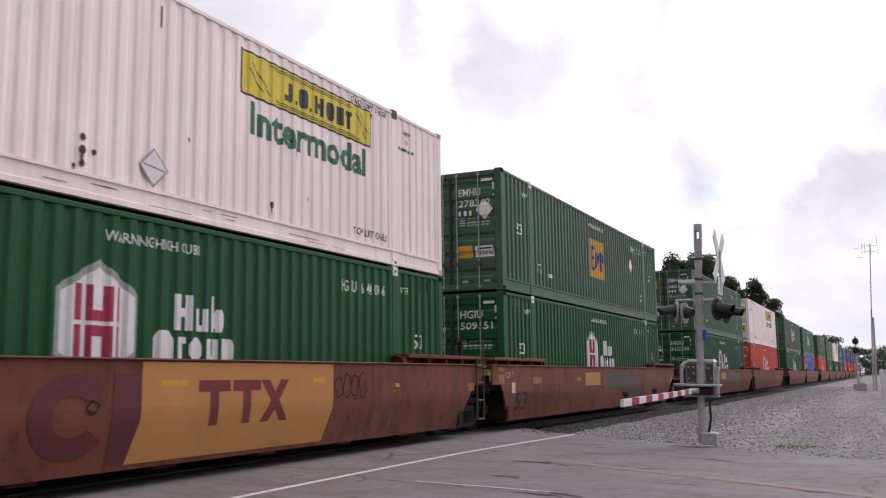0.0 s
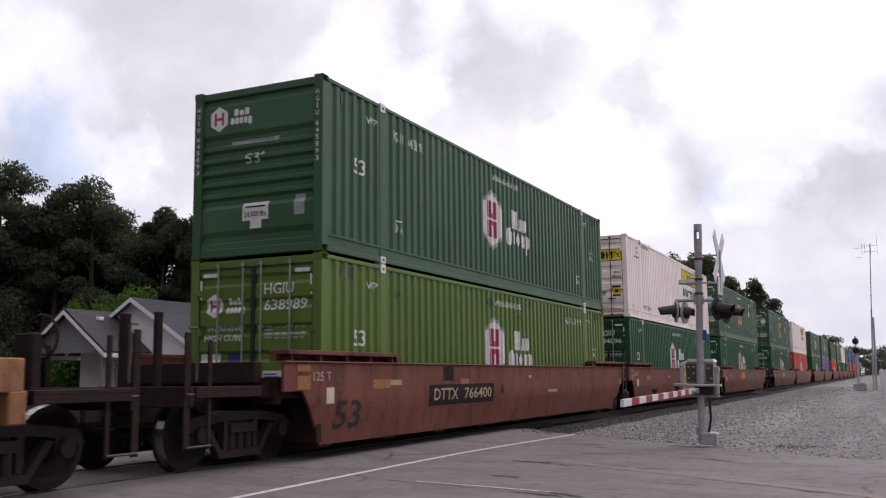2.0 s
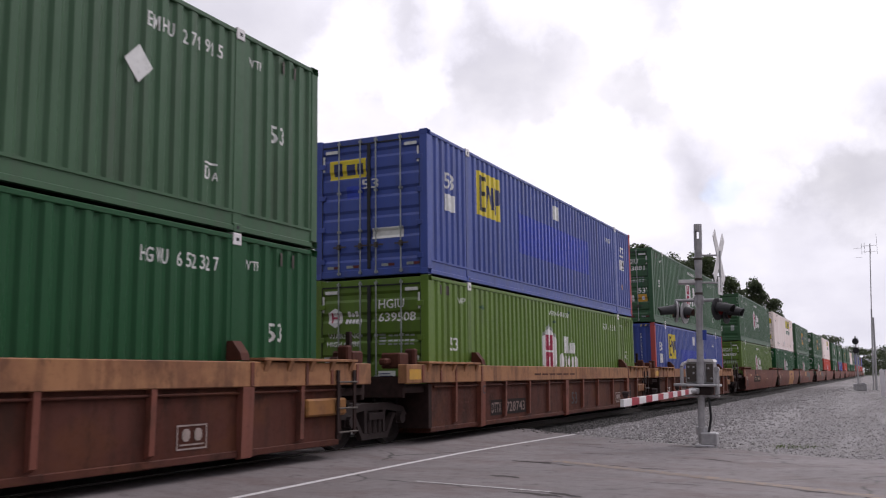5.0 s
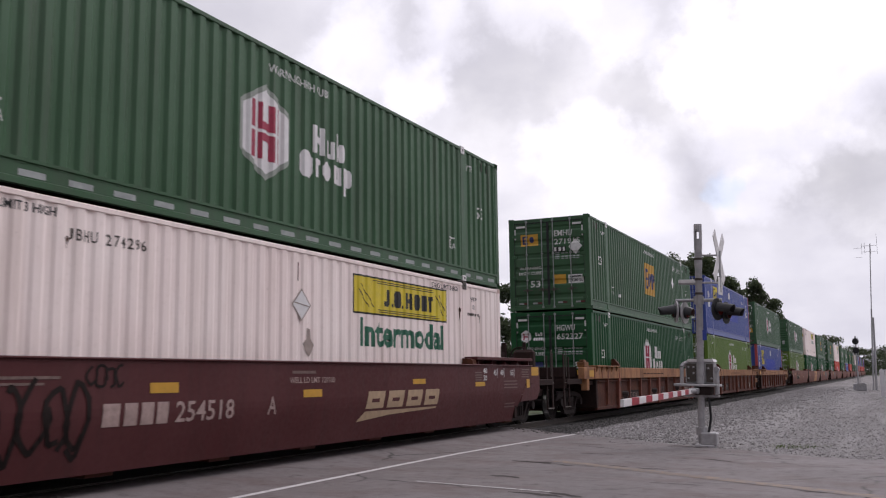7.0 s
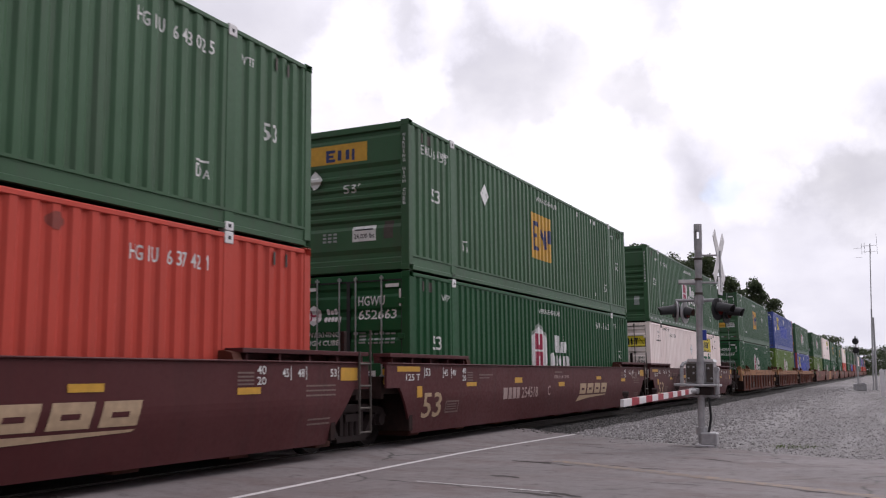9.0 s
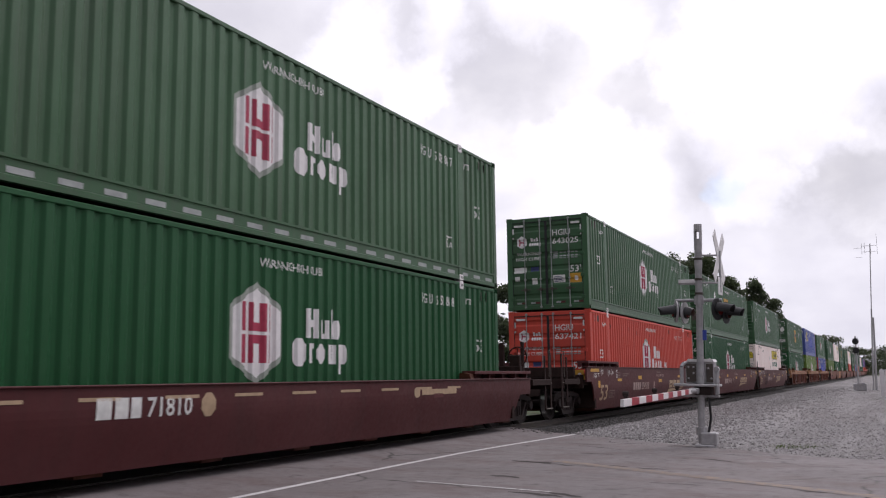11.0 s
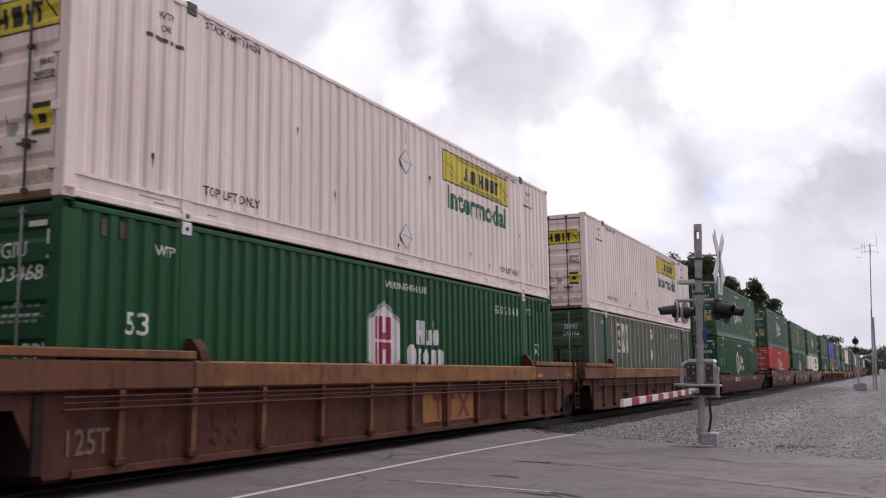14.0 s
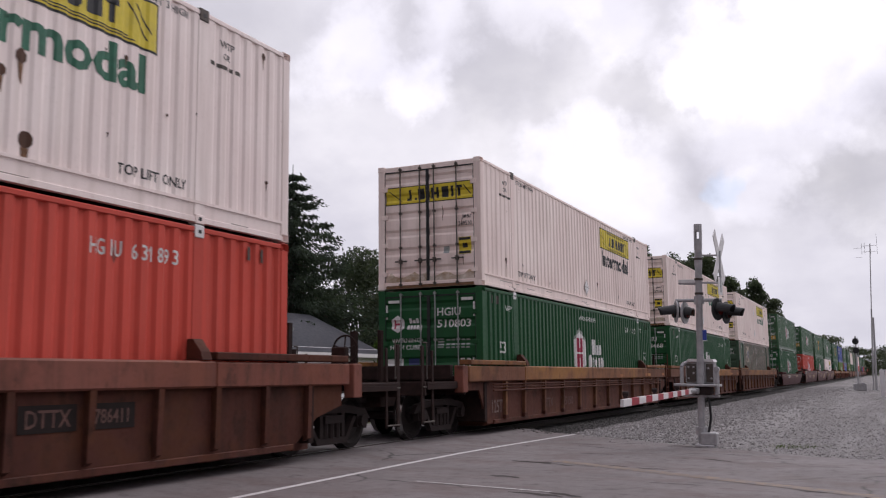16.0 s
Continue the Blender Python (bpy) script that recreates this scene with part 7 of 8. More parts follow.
def stones():
    """Loose stones as one mesh: along the foot of the ballast and over the yard."""
    rng = np.random.default_rng(4)
    base = np.array([(1, 0, 0), (0, 1, 0), (-1, 0, 0), (0, -1, 0), (0, 0, 1), (0, 0, -1), (0.62, 0.62, 0.5), (-0.62, -0.62, 0.5)])
    tri = np.array([(0, 6, 4), (0, 1, 6), (1, 4, 6), (1, 2, 4), (2, 7, 4), (2, 3, 7), (3, 4, 7), (3, 0, 4), (1, 0, 5), (2, 1, 5), (3, 2, 5), (0, 3, 5)])
    def scatter(name, count, place, m, label):
        spots = []
        while len(spots) < count:
            x, y, r = place()
            over = y - road_far(x)
            if over < 0.25 and rng.random() > math.exp(min(0.0, over - 0.25) * 2.6) * 0.55:
                continue
            if over < -1.3 or x > 8:
                continue
            z = max(gravel_z(x, y) if x > -6.95 else -0.05 - max(0.0, x + 7.93) * 0.065, road_z(x) - 0.004 if over < 0 else -1)
            spots.append((x, y, z + r * 0.15, r * (0.6 if over < 0 else 1)))
        V, F = [], []
        for k, (x, y, z, r) in enumerate(spots):
            a = rng.uniform(0, 6.28)
            sc = rng.uniform(0.65, 1.25, 3) * r * np.array([1, 1, 0.75])
            p = base * (1 + rng.uniform(-0.25, 0.25, (8, 1))) * sc
            c, s = math.cos(a), math.sin(a)
            V.append(np.stack([p[:, 0] * c - p[:, 1] * s + x, p[:, 0] * s + p[:, 1] * c + y, p[:, 2] + z], 1))
            F.append(tri + 8 * k)
        me = bpy.data.meshes.new(name)
        me.from_pydata(np.concatenate(V).tolist(), [], np.concatenate(F).tolist())
        me.materials.append(m)
        tagged(new(name, me), label, "gravel", kind="stuff")
    def yard():
        if rng.random() < 0.42:      # thick band along the track
            return -6.95 + abs(rng.normal(0, 1.7)), 16 + 75 * rng.random() ** 2.0, rng.uniform(0.014, 0.040)
        return rng.uniform(-6.95, 7), 13.0 + 85 * rng.random() ** 2.3, rng.uniform(0.008, 0.024)
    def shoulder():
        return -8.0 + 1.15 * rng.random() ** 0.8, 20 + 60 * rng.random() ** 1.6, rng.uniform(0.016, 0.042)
    scatter("loose_stones", 56000, yard, STONE, "loose grey crushed stones over the yard")
    scatter("ballast_stones", 12000, shoulder, STONE_SHADED, "dark ballast stones along the rails, train shade in their colour")

def weeds():
    """Tufts of low green weeds in the gravel."""
    rng = random.Random(9)
    V, F = [], []
    for cx, cy, n, spread in ((-1.72, 18.15, 260, 0.20), (-1.35, 18.35, 120, 0.25), (-0.6, 24.0, 40, 0.8), (-0.5, 50, 120, 0.9), (0.6, 60, 400, 1.2)):
        for _ in range(n):
            x, y = rng.gauss(cx, spread), rng.gauss(cy, spread)
            h, a, w = rng.uniform(0.015, 0.05), rng.uniform(0, 6.28), rng.uniform(0.005, 0.012)
            z = gravel_z(x, y) - 0.01
            dx, dy = math.cos(a), math.sin(a)
            i = len(V)
            V += [(x - w * dy, y + w * dx, z), (x + w * dy, y - w * dx, z), (x + dx * h * 0.7, y + dy * h * 0.7, z + h)]
            F.append((i, i + 1, i + 2))
    me = bpy.data.meshes.new("weeds")
    me.from_pydata(V, [], F)
    me.materials.append(GRASS)
    tagged(new("weeds", me), "thin green weeds growing through the gravel", "weeds", kind="stuff")

# ---------- crossing signal ----------
def crossing_signal():
    x, y = -3.07, 17.25
    root = empty("crossing_signal", x, y, 0.0, "grey metal level-crossing mast with flashing lamps, crossbuck and lowered gate", "crossing signal", move=False)
    root.rotation_euler = (0, 0.029, 0)   # leans a little
    bm = rods(((0, 0, 0.05), (0, 0, 3.72), 0.062), seg=16)
    rod(bm, (0, 0, 3.2), (0, 0, 3.5), 0.07, 16)
    part("pole", bm, ALU, root, smooth=False)
    bm = bmesh.new()
    for a in range(12):
        if a in (2, 3, 8, 9):
            continue
        t0, t1 = 2 * math.pi * a / 12, 2 * math.pi * (a + 1) / 12
        prism(bm, [(0.075 * math.cos(t0), 0.075 * math.sin(t0)), (0.075 * math.cos(t1), 0.075 * math.sin(t1)), (0.055 * math.cos(t1), 0.055 * math.sin(t1)), (0.055 * math.cos(t0), 0.055 * math.sin(t0))], "z", 3.68, 3.88)
    rod(bm, (0, 0, 3.86), (0, 0, 3.99), 0.072, 12)
    rod(bm, (0, 0, 3.52), (0, 0, 3.69), 0.074, 12)
    part("mast_top", bm, ALU, root, "open bell housing on the mast")
    bm = boxes((0.0, 0.28, -0.14, 0.14, 0.03, 0.25), (-0.10, 0.24, -0.16, 0.16, -0.06, 0.04), bevel=0.02)
    rod(bm, (0, 0, 0.2), (0, 0, 0.34), 0.10, 12)
    part("base", bm, ALU, root, "bolted junction base")
    part("cable", rods(((0.12, 0.0, 0.24), (0.17, -0.02, 0.5), 0.022), ((0.17, -0.02, 0.5), (0.14, -0.02, 0.95), 0.022)), BLACK, root)
    # gate machine
    mech = part("gate_machine", boxes((-0.28, 0.22, 0.07, 0.40, 1.10, 1.50), bevel=0.02), ALU, root, "grey gate machine housing behind the mast")
    part("cover", prism(bmesh.new(), [(-0.27, 1.495), (0.23, 1.495), (0.20, 1.545), (-0.23, 1.545)], "y", 0.05, 0.42), SIGN_WHITE, mech, "pale top cover")
    part("side_panel", boxes((-0.26, -0.09, 0.052, 0.071, 1.13, 1.46), bevel=0.006), DARKSTEEL, mech, "dark side panel")
    part("side_panel", boxes((0.09, 0.21, 0.052, 0.071, 1.13, 1.46), bevel=0.006), DARKSTEEL, mech, "dark side panel")
    for bx, bz in ((-0.22, 1.40), (-0.13, 1.40), (-0.22, 1.20), (-0.13, 1.29), (0.13, 1.38), (0.18, 1.20)):
        part("bolt", rods(((bx, 0.03, bz), (bx, 0.056, bz), 0.018), seg=8), ALU, mech)
    part("platform", boxes((-0.45, 0.32, -0.18, 0.34, 1.055, 1.10), bevel=0.012), ALU, mech)
    part("drive_case", boxes((-0.10, 0.20, -0.12, 0.18, 0.91, 1.056), bevel=0.015), SOOT, mech, "dark drive case under the platform")
    part("lower_bar", boxes((-0.30, 0.33, -0.05, 0.05, 0.865, 0.91), bevel=0.012), ALU, mech)
    loop = rods(((-0.33, -0.02, 1.09), (-0.33, -0.02, 1.40), 0.034), ((-0.33, -0.02, 1.40), (-0.30, 0.02, 1.46), 0.034), ((-0.30, 0.02, 1.46), (-0.25, 0.08, 1.48), 0.03), seg=10)
    part("support_arm", loop, ALU, mech, "bent support arm")
    bm = boxes((0.25, 0.33, -0.10, 0.0, 0.90, 1.36), bevel=0.025)
    rod(bm, (0.29, -0.10, 1.36), (0.29, 0.0, 1.36), 0.05, 12)
    part("counterweight_arm", bm, ALU, mech, "flat counterweight arm")
    part("arm_bracket", boxes((-0.16, 0.0, -0.30, -0.06, 0.93, 1.03), bevel=0.015), ALU, mech)
    # arm: slopes towards the road, white with red bands
    p, q = Vector((-0.05, -0.25, 0.985)), Vector((0.52, -7.55, 0.995))
    arm = part("gate_arm", rods((p, p + (q - p) * 0.12, 0.028)), ALU, root, "lowered crossing gate arm")
    w = 0.0
    d = (q - p)
    n = 13
    for i in range(n):
        a, b = p + d * (0.10 + 0.90 * i / n), p + d * (0.10 + 0.90 * (i + 1) / n)
        bm = bmesh.new()
        vs = []
        for c in (a, b):
            vs += [bm.verts.new((c.x - 0.018, c.y, c.z - 0.039)), bm.verts.new((c.x + 0.018, c.y, c.z - 0.039)), bm.verts.new((c.x + 0.018, c.y, c.z + 0.039)), bm.verts.new((c.x - 0.018, c.y, c.z + 0.039))]
        for f in ((3, 2, 1, 0), (4, 5, 6, 7), (0, 1, 5, 4), (1, 2, 6, 5), (2, 3, 7, 6), (3, 0, 4, 7)):
            bm.faces.new([vs[k] for k in f])
        bmesh.ops.recalc_face_normals(bm, faces=bm.faces)
        part("stripe", bm, SIGN_RED if i % 2 else SIGN_WHITE, arm, "red reflective band" if i % 2 else "white reflective band")
    for f in (0.36, 0.68, 0.97):
        c = p + d * f
        bm = rods(((c.x - 0.03, c.y, c.z + 0.095), (c.x + 0.03, c.y, c.z + 0.095), 0.024), seg=12)
        box(bm, c.x - 0.02, c.x + 0.02, c.y - 0.02, c.y + 0.02, c.z + 0.05, c.z + 0.10)
        part("arm_lamp", bm, SOOT, arm, "small dark arm lamp")
    # flashing lamps
    part("lamp_bracket", rods(((-0.42, 0.0, 2.60), (0.40, 0.0, 2.60), 0.030), ((0, 0, 2.53), (0, 0, 2.67), 0.09), ((-0.38, 0.0, 2.60), (-0.36, 0.02, 2.42), 0.02), ((0.34, 0.0, 2.60), (0.36, 0.0, 2.42), 0.02), seg=10), ALU, root)
    def flasher(cx, cy, z, ax, lit, black=False, hood=0.28):
        """A lamp whose hood points along ax."""
        ax = Vector((ax[0], ax[1], 0)).normalized()
        c = Vector((cx, cy, z))
        bm = rods((c - ax * 0.06, c + ax * 0.06, 0.11), seg=16)
        lamp = part("flashing_lamp", bm, BLACK, root, "black hooded crossing lamp")
        bm = rods((c - ax * 0.012, c + ax * 0.012, 0.20), seg=20)
        part("backboard", bm, BLACK if black else ALU, lamp, "round lamp backboard")
        bm = bmesh.new()
        side = Vector((-ax.y, ax.x, 0))
        seg = 14
        rings = []
        for i in range(seg + 1):
            t = -0.35 + (math.pi + 0.7) * i / seg
            row = []
            for r, along, drop in ((0.128, 0.03, 0), (0.10, 0.05 + hood * (0.8 + 0.2 * math.sin(max(0, min(math.pi, t)))), 0.025), (0.09, 0.05 + hood * (0.8 + 0.2 * math.sin(max(0, min(math.pi, t)))), 0.025), (0.116, 0.03, 0)):
                row.append(bm.verts.new(c + side * math.cos(t) * r + Vector((0, 0, math.sin(t) * r - drop)) + ax * along))
            rings.append(row)
        for p0, p1 in zip(rings, rings[1:]):
            for k in range(4):
                bm.faces.new((p0[k], p1[k], p1[(k + 1) % 4], p0[(k + 1) % 4]))
        bm.faces.new(rings[0][::-1]); bm.faces.new(rings[-1])
        bmesh.ops.recalc_face_normals(bm, faces=bm.faces)
        part("hood", bm, BLACK, lamp)
        part("lens", rods((c + ax * 0.058, c + ax * 0.068, 0.10), seg=16), LENS, lamp, "dark red lens")
        if lit:
            part("bulb", rods((c + ax * 0.069, c + ax * 0.085, 0.032), seg=12), LAMP_ON, lamp, "small lit amber bulb")
    flasher(-0.42, 0.02, 2.40, (-0.93, -0.37), None)
    flasher(-0.27, 0.06, 2.38, (0.985, -0.17), True, hood=0.12)
    flasher(0.33, -0.06, 2.43, (0.94, -0.34), None, black=True)
    flasher(0.44, 0.20, 2.38, (0.97, -0.20), None, black=True)
    # crossbuck, seen nearly edge on
    yawb = radians(-94)
    def blade(tilt, nm):
        bm = boxes((-0.56, 0.56, -0.006, 0.006, -0.11, 0.11), bevel=0.003)
        bmesh.ops.rotate(bm, verts=bm.verts, cent=(0, 0, 0), matrix=Matrix.Rotation(radians(tilt), 3, "Y"))
        bmesh.ops.rotate(bm, verts=bm.verts, cent=(0, 0, 0), matrix=Matrix.Rotation(yawb, 3, "Z"))
        bmesh.ops.translate(bm, verts=bm.verts, vec=(0.345, 0.12 if tilt > 0 else 0.135, 3.38))
        part(nm, bm, SIGN_WHITE, root, "white crossbuck blade")
    blade(48, "crossbuck_blade"); blade(-48, "crossbuck_blade")
    part("sign_bracket", rods(((0, 0, 3.42), (0.36, 0.12, 3.42), 0.018), ((0, 0, 2.92), (0.36, 0.12, 2.92), 0.018), ((0.36, 0.12, 2.75), (0.36, 0.12, 3.5), 0.02), ((-0.36, 0, 2.92), (0, 0, 2.90), 0.026)), ALU, root)
    bm = boxes((-0.16, 0.16, -0.006, 0.006, -0.16, 0.16), bevel=0.003)
    bmesh.ops.rotate(bm, verts=bm.verts, cent=(0, 0, 0), matrix=Matrix.Rotation(yawb, 3, "Z"))
    bmesh.ops.translate(bm, verts=bm.verts, vec=(0.36, 0.11, 2.86))
    part("track_count_sign", bm, SIGN_WHITE, root, "small white plate under the crossbuck")
    part("side_sign", boxes((-0.36, -0.06, -0.03, -0.015, 2.92, 2.98), bevel=0.003), SIGN_WHITE, root)
    for z in (3.35, 2.98, 2.72, 2.60):
        part("clamp", rods(((0, 0, z - 0.02), (0, 0, z + 0.02), 0.078), seg=12), DARKSTEEL, root)
    part("tag", boxes((0.06, 0.13, -0.07, -0.055, 1.88, 2.06), bevel=0.003), BLUE_TAG, root, "small blue number tag")

def far_signal():
    root = empty("railway_signal", -2.0, 76.4, -0.05, "far railway signal mast with two round black heads", "railway signal", move=False)
    part("pole", rods(((0, 0, 0), (0, 0, 4.0), 0.07), seg=10), ALU, root)
    for z in (3.62, 2.95):
        bm = rods(((0, -0.10, z), (0, 0.06, z), 0.23), seg=20)
        rod(bm, (0, -0.34, z + 0.02), (0, -0.10, z + 0.02), 0.13, 10)
        part("signal_head", bm, BLACK, root, "round black signal head")
    part("ladder", rods(((0.16, 0.15, 0), (0.16, 0.15, 3.9), 0.015), ((-0.16, 0.15, 0), (-0.16, 0.15, 3.9), 0.015), *[((-0.16, 0.15, 0.3 + 0.32 * i), (0.16, 0.15, 0.3 + 0.32 * i), 0.01) for i in range(12)], seg=5), ALU, root)
    part("base", boxes((-0.35, 0.35, -0.35, 0.35, 0, 0.5), bevel=0.04), ALU, root)
    root = empty("relay_case", -1.75, 74.2, -0.05, "squat grey metal relay case on the gravel", "equipment box", move=False)
    part("body", boxes((-0.36, 0.36, -0.3, 0.3, 0, 0.42), bevel=0.05), ALU, root)
    part("lid", prism(bmesh.new(), [(-0.40, 0.41), (0.40, 0.41), (0.24, 0.56), (-0.24, 0.56)], "y", -0.33, 0.33), ALU, root)

def poles():
    root = empty("antenna_mast", -1.0, 76.5, -0.05, "tall thin steel radio mast with an antenna frame", "antenna", move=False)
    part("mast", rods(((0, 0, 0), (0.25, 0, 6.0), 0.055), ((0.25, 0, 6.0), (0.48, 0, 10.9), 0.035), seg=8), ALU, root)
    rows = [((-0.10, 0, 10.75), (0.95, 0, 10.75), 0.015), ((-0.10, 0, 10.3), (0.95, 0, 10.3), 0.015)] + [((x, 0, 10.1), (x, 0, 10.95 if x < 0.9 else 11.6), 0.013) for x in (-0.10, 0.10, 0.5, 0.95)] + [((-0.7, 0, 10.6), (-0.10, 0, 10.6), 0.01), ((-0.6, 0, 9.9), (-0.10, 0, 9.9), 0.01)]
    part("antenna", rods(*rows, seg=5), ALU, root)
    root = empty("utility_pole", -0.78, 75.4, -0.05, "short weathered wooden utility pole", "utility pole", move=False)
    bm = bmesh.new()
    rod(bm, (0, 0, 0), (0.12, 0, 5.3), 0.09, 10, 0.065)
    part("pole", bm, ALU, root)
    root = empty("fence", -0.38, 55.5, -0.05, "white board fence panel beside the yard", "fence", move=False)
    for i in range(12):
        part("board", boxes((0.26 * i, 0.26 * i + 0.245, 0, 0.03, 0.02, 1.45 + 0.01 * (i % 3))), SIDING, root)
    for xx in (0.05, 1.5, 3.0):
        part("post", boxes((xx, xx + 0.1, 0.03, 0.13, 0, 1.5)), SIDING, root)

# ---------- house across the track ----------
def house():
    root = empty("house", -29.2, 30.9, -0.12, "single-storey white clapboard house with grey shingle roof", "house", move=False)
    x0, x1, y0, y1, ev, rg = -3.2, 3.2, 0.0, 15.4, 2.98, 4.98
    bm = bmesh.new()
    prism(bm, [(x0, 0), (x1, 0), (x1, ev), (0, rg - 0.05), (x0, ev)], "y", y0, y1 - 2.0)
    box(bm, x0, x1, y1 - 2.0, y1, 0, ev)
    part("wall", bm, SIDING, root, "white clapboard wall")
    for k in range(24):     # clapboards of the gable and the side
        z = 0.15 + 0.19 * k
        if z > rg - 0.5:
            break
        half = 3.2 if z + 0.19 < ev else 3.2 * (rg - z - 0.19) / (rg - ev) - 0.12
        link_mesh("board", shared(("gable_board", k), lambda z=z, half=half: prism(bmesh.new(), [(y0 - 0.03, z), (y0, z), (y0, z + 0.19), (y0 - 0.008, z + 0.19)], "x", -half, half), SIDING), root)
        if z < ev - 0.1:
            link_mesh("board", shared(("side_board", k), lambda z=z: prism(bmesh.new(), [(x1 + 0.03, z), (x1, z), (x1, z + 0.19), (x1 + 0.008, z + 0.19)], "y", y0, y1), SIDING), root)
    # roof with a hip at its far end
    bm = bmesh.new()
    o = 0.45
    zo = ev - o * (rg - ev) / 3.2
    A, B = bm.verts.new((x1 + o, y0 - o, zo)), bm.verts.new((x1 + o, y1 + o, zo))
    C, D = bm.verts.new((x0 - o, y1 + o, zo)), bm.verts.new((x0 - o, y0 - o, zo))
    R, S = bm.verts.new((0, y0 - o, rg)), bm.verts.new((0, y1 - 1.9, rg))
    fs = [bm.faces.new((A, B, S, R)), bm.faces.new((D, R, S, C)), bm.faces.new((B, C, S))]
    bmesh.ops.solidify(bm, geom=fs, thickness=0.12)
    roof = part("roof", bm, SHINGLE, root, "grey asphalt shingle roof")
    for s in (1, -1):
        rake = [(0, rg - 0.02), (s * (3.2 + o), zo - 0.02), (s * (3.2 + o), zo - 0.20), (0, rg - 0.20)]
        part("fascia", prism(bmesh.new(), rake, "y", y0 - o - 0.03, y0 - o + 0.01), SIGN_WHITE, roof, "white fascia board")
    part("fascia", boxes((x1 + o - 0.01, x1 + o + 0.03, y0 - o, y1 + o, zo - 0.18, zo + 0.02)), SIGN_WHITE, roof)
    vent = part("vent_pipe", rods(((0.8, 3.2, 4.2), (0.8, 3.2, 4.75), 0.09), seg=10), ROD, roof)
    part("cowl", rods(((0.8, 3.2, 4.74), (0.8, 3.2, 4.98), 0.17), seg=12), SOOT, vent, "dark vent cowl")
    part("vent_pipe", rods(((1.7, 9.3, 3.7), (1.7, 9.3, 4.05), 0.05), seg=10), ROD, roof)
    for yy in (2.2, 6.0, 9.8):
        win = part("window", boxes((x1 + 0.012, x1 + 0.05, yy, yy + 1.0, 0.95, 2.1)), WINDOW, root)
        part("frame", boxes((x1 + 0.03, x1 + 0.08, yy - 0.08, yy, 0.88, 2.18), (x1 + 0.03, x1 + 0.08, yy + 1.0, yy + 1.08, 0.88, 2.18), (x1 + 0.03, x1 + 0.08, yy, yy + 1.0, 2.1, 2.18), (x1 + 0.03, x1 + 0.08, yy, yy + 1.0, 0.88, 0.95)), SIGN_WHITE, win)
    # gabled porch in front
    wing = empty("porch", -30.7, 28.6, -0.12, "small grey gabled porch, shade in its colour, with shingle roof", "porch", move=False)
    ph, pe, pr, pd = 2.0, 2.78, 4.35, 2.9
    part("gable", prism(bmesh.new(), [(-ph, pe), (ph, pe), (0, pr - 0.08)], "y", 0.0, 0.10), SIDING_SHADED, wing, "grey gable with shade in its colour")
    bm = bmesh.new()
    for s in (1, -1):
        q = [bm.verts.new(c) for c in ((s * (ph + 0.35), -0.35, pe - 0.25), (s * (ph + 0.35), pd, pe - 0.25), (0, pd, pr), (0, -0.35, pr))]
        f = bm.faces.new(q)
    bmesh.ops.recalc_face_normals(bm, faces=bm.faces)
    bmesh.ops.solidify(bm, geom=bm.faces[:], thickness=0.10)
    wr = part("roof", bm, SHINGLE_DARK, wing, "dark shingle porch roof")
    for s in (1, -1):
        part("fascia", prism(bmesh.new(), [(0, pr - 0.01), (s * (ph + 0.36), pe - 0.26), (s * (ph + 0.36), pe - 0.42), (0, pr - 0.17)], "y", -0.39, -0.345), SIGN_WHITE, wr, "white fascia board")
        part("fascia", boxes((*sorted((s * (ph + 0.34), s * (ph + 0.39))), -0.36, pd, pe - 0.42, pe - 0.24)), SIGN_WHITE, wr)
        part("porch_post", boxes((s * 1.85 - 0.07, s * 1.85 + 0.07, 0.0, 0.14, 0, pe)), SIDING_SHADED, wing)
    part("beam", boxes((-ph, ph, -0.02, 0.16, pe - 0.2, pe)), SIDING_SHADED, wing)
    part("porch_floor", boxes((-ph, ph, -0.1, pd - 0.5, 0.02, 0.25)), DARKSTEEL, wing)
    part("roof_vent", boxes((0.5, 0.75, 0.9, 1.15, 3.95, 4.12), bevel=0.03), SIGN_WHITE, wr)
    part("door", boxes((-0.5, 0.4, 2.2, 2.26, 0.25, 2.25)), SIGN_WHITE, wing, "white front door")

# ---------- trees ----------
def leaf_cloud(rng, clumps, count, size):
    """Leaves as single blades scattered through clumps (x, y, z, rx, ry, rz), denser at their skins."""
    w = np.array([c[3] * c[4] * c[5] for c in clumps]) ** 0.7
    pick = rng.choice(len(clumps), count, p=w / w.sum())
    cl = np.array(clumps)[pick]
    d = rng.normal(size=(count, 3))
    d /= np.linalg.norm(d, axis=1)[:, None]
    r = rng.random(count) ** 0.45
    r *= 1 + 0.13 * rng.normal(size=count) * (rng.random(count) < 0.3)
    c = cl[:, :3] + d * cl[:, 3:] * r[:, None]
    n = rng.normal(size=(count, 3)); n /= np.linalg.norm(n, axis=1)[:, None]
    t = np.cross(n, rng.normal(size=(count, 3))); t /= np.linalg.norm(t, axis=1)[:, None]
    b = np.cross(n, t)
    s = size * rng.uniform(0.5, 1.3, count)[:, None]
    q = np.stack([c - t * s, c + b * s * 0.45, c + t * s, c - b * s * 0.45], 1).reshape(-1, 3)
    return q, np.arange(count * 4).reshape(-1, 4)

def mesh_of(name, v, f, m):
    me = bpy.data.meshes.new(name)
    me.from_pydata(v.tolist(), [], f.tolist())
    me.materials.append(m)
    return me

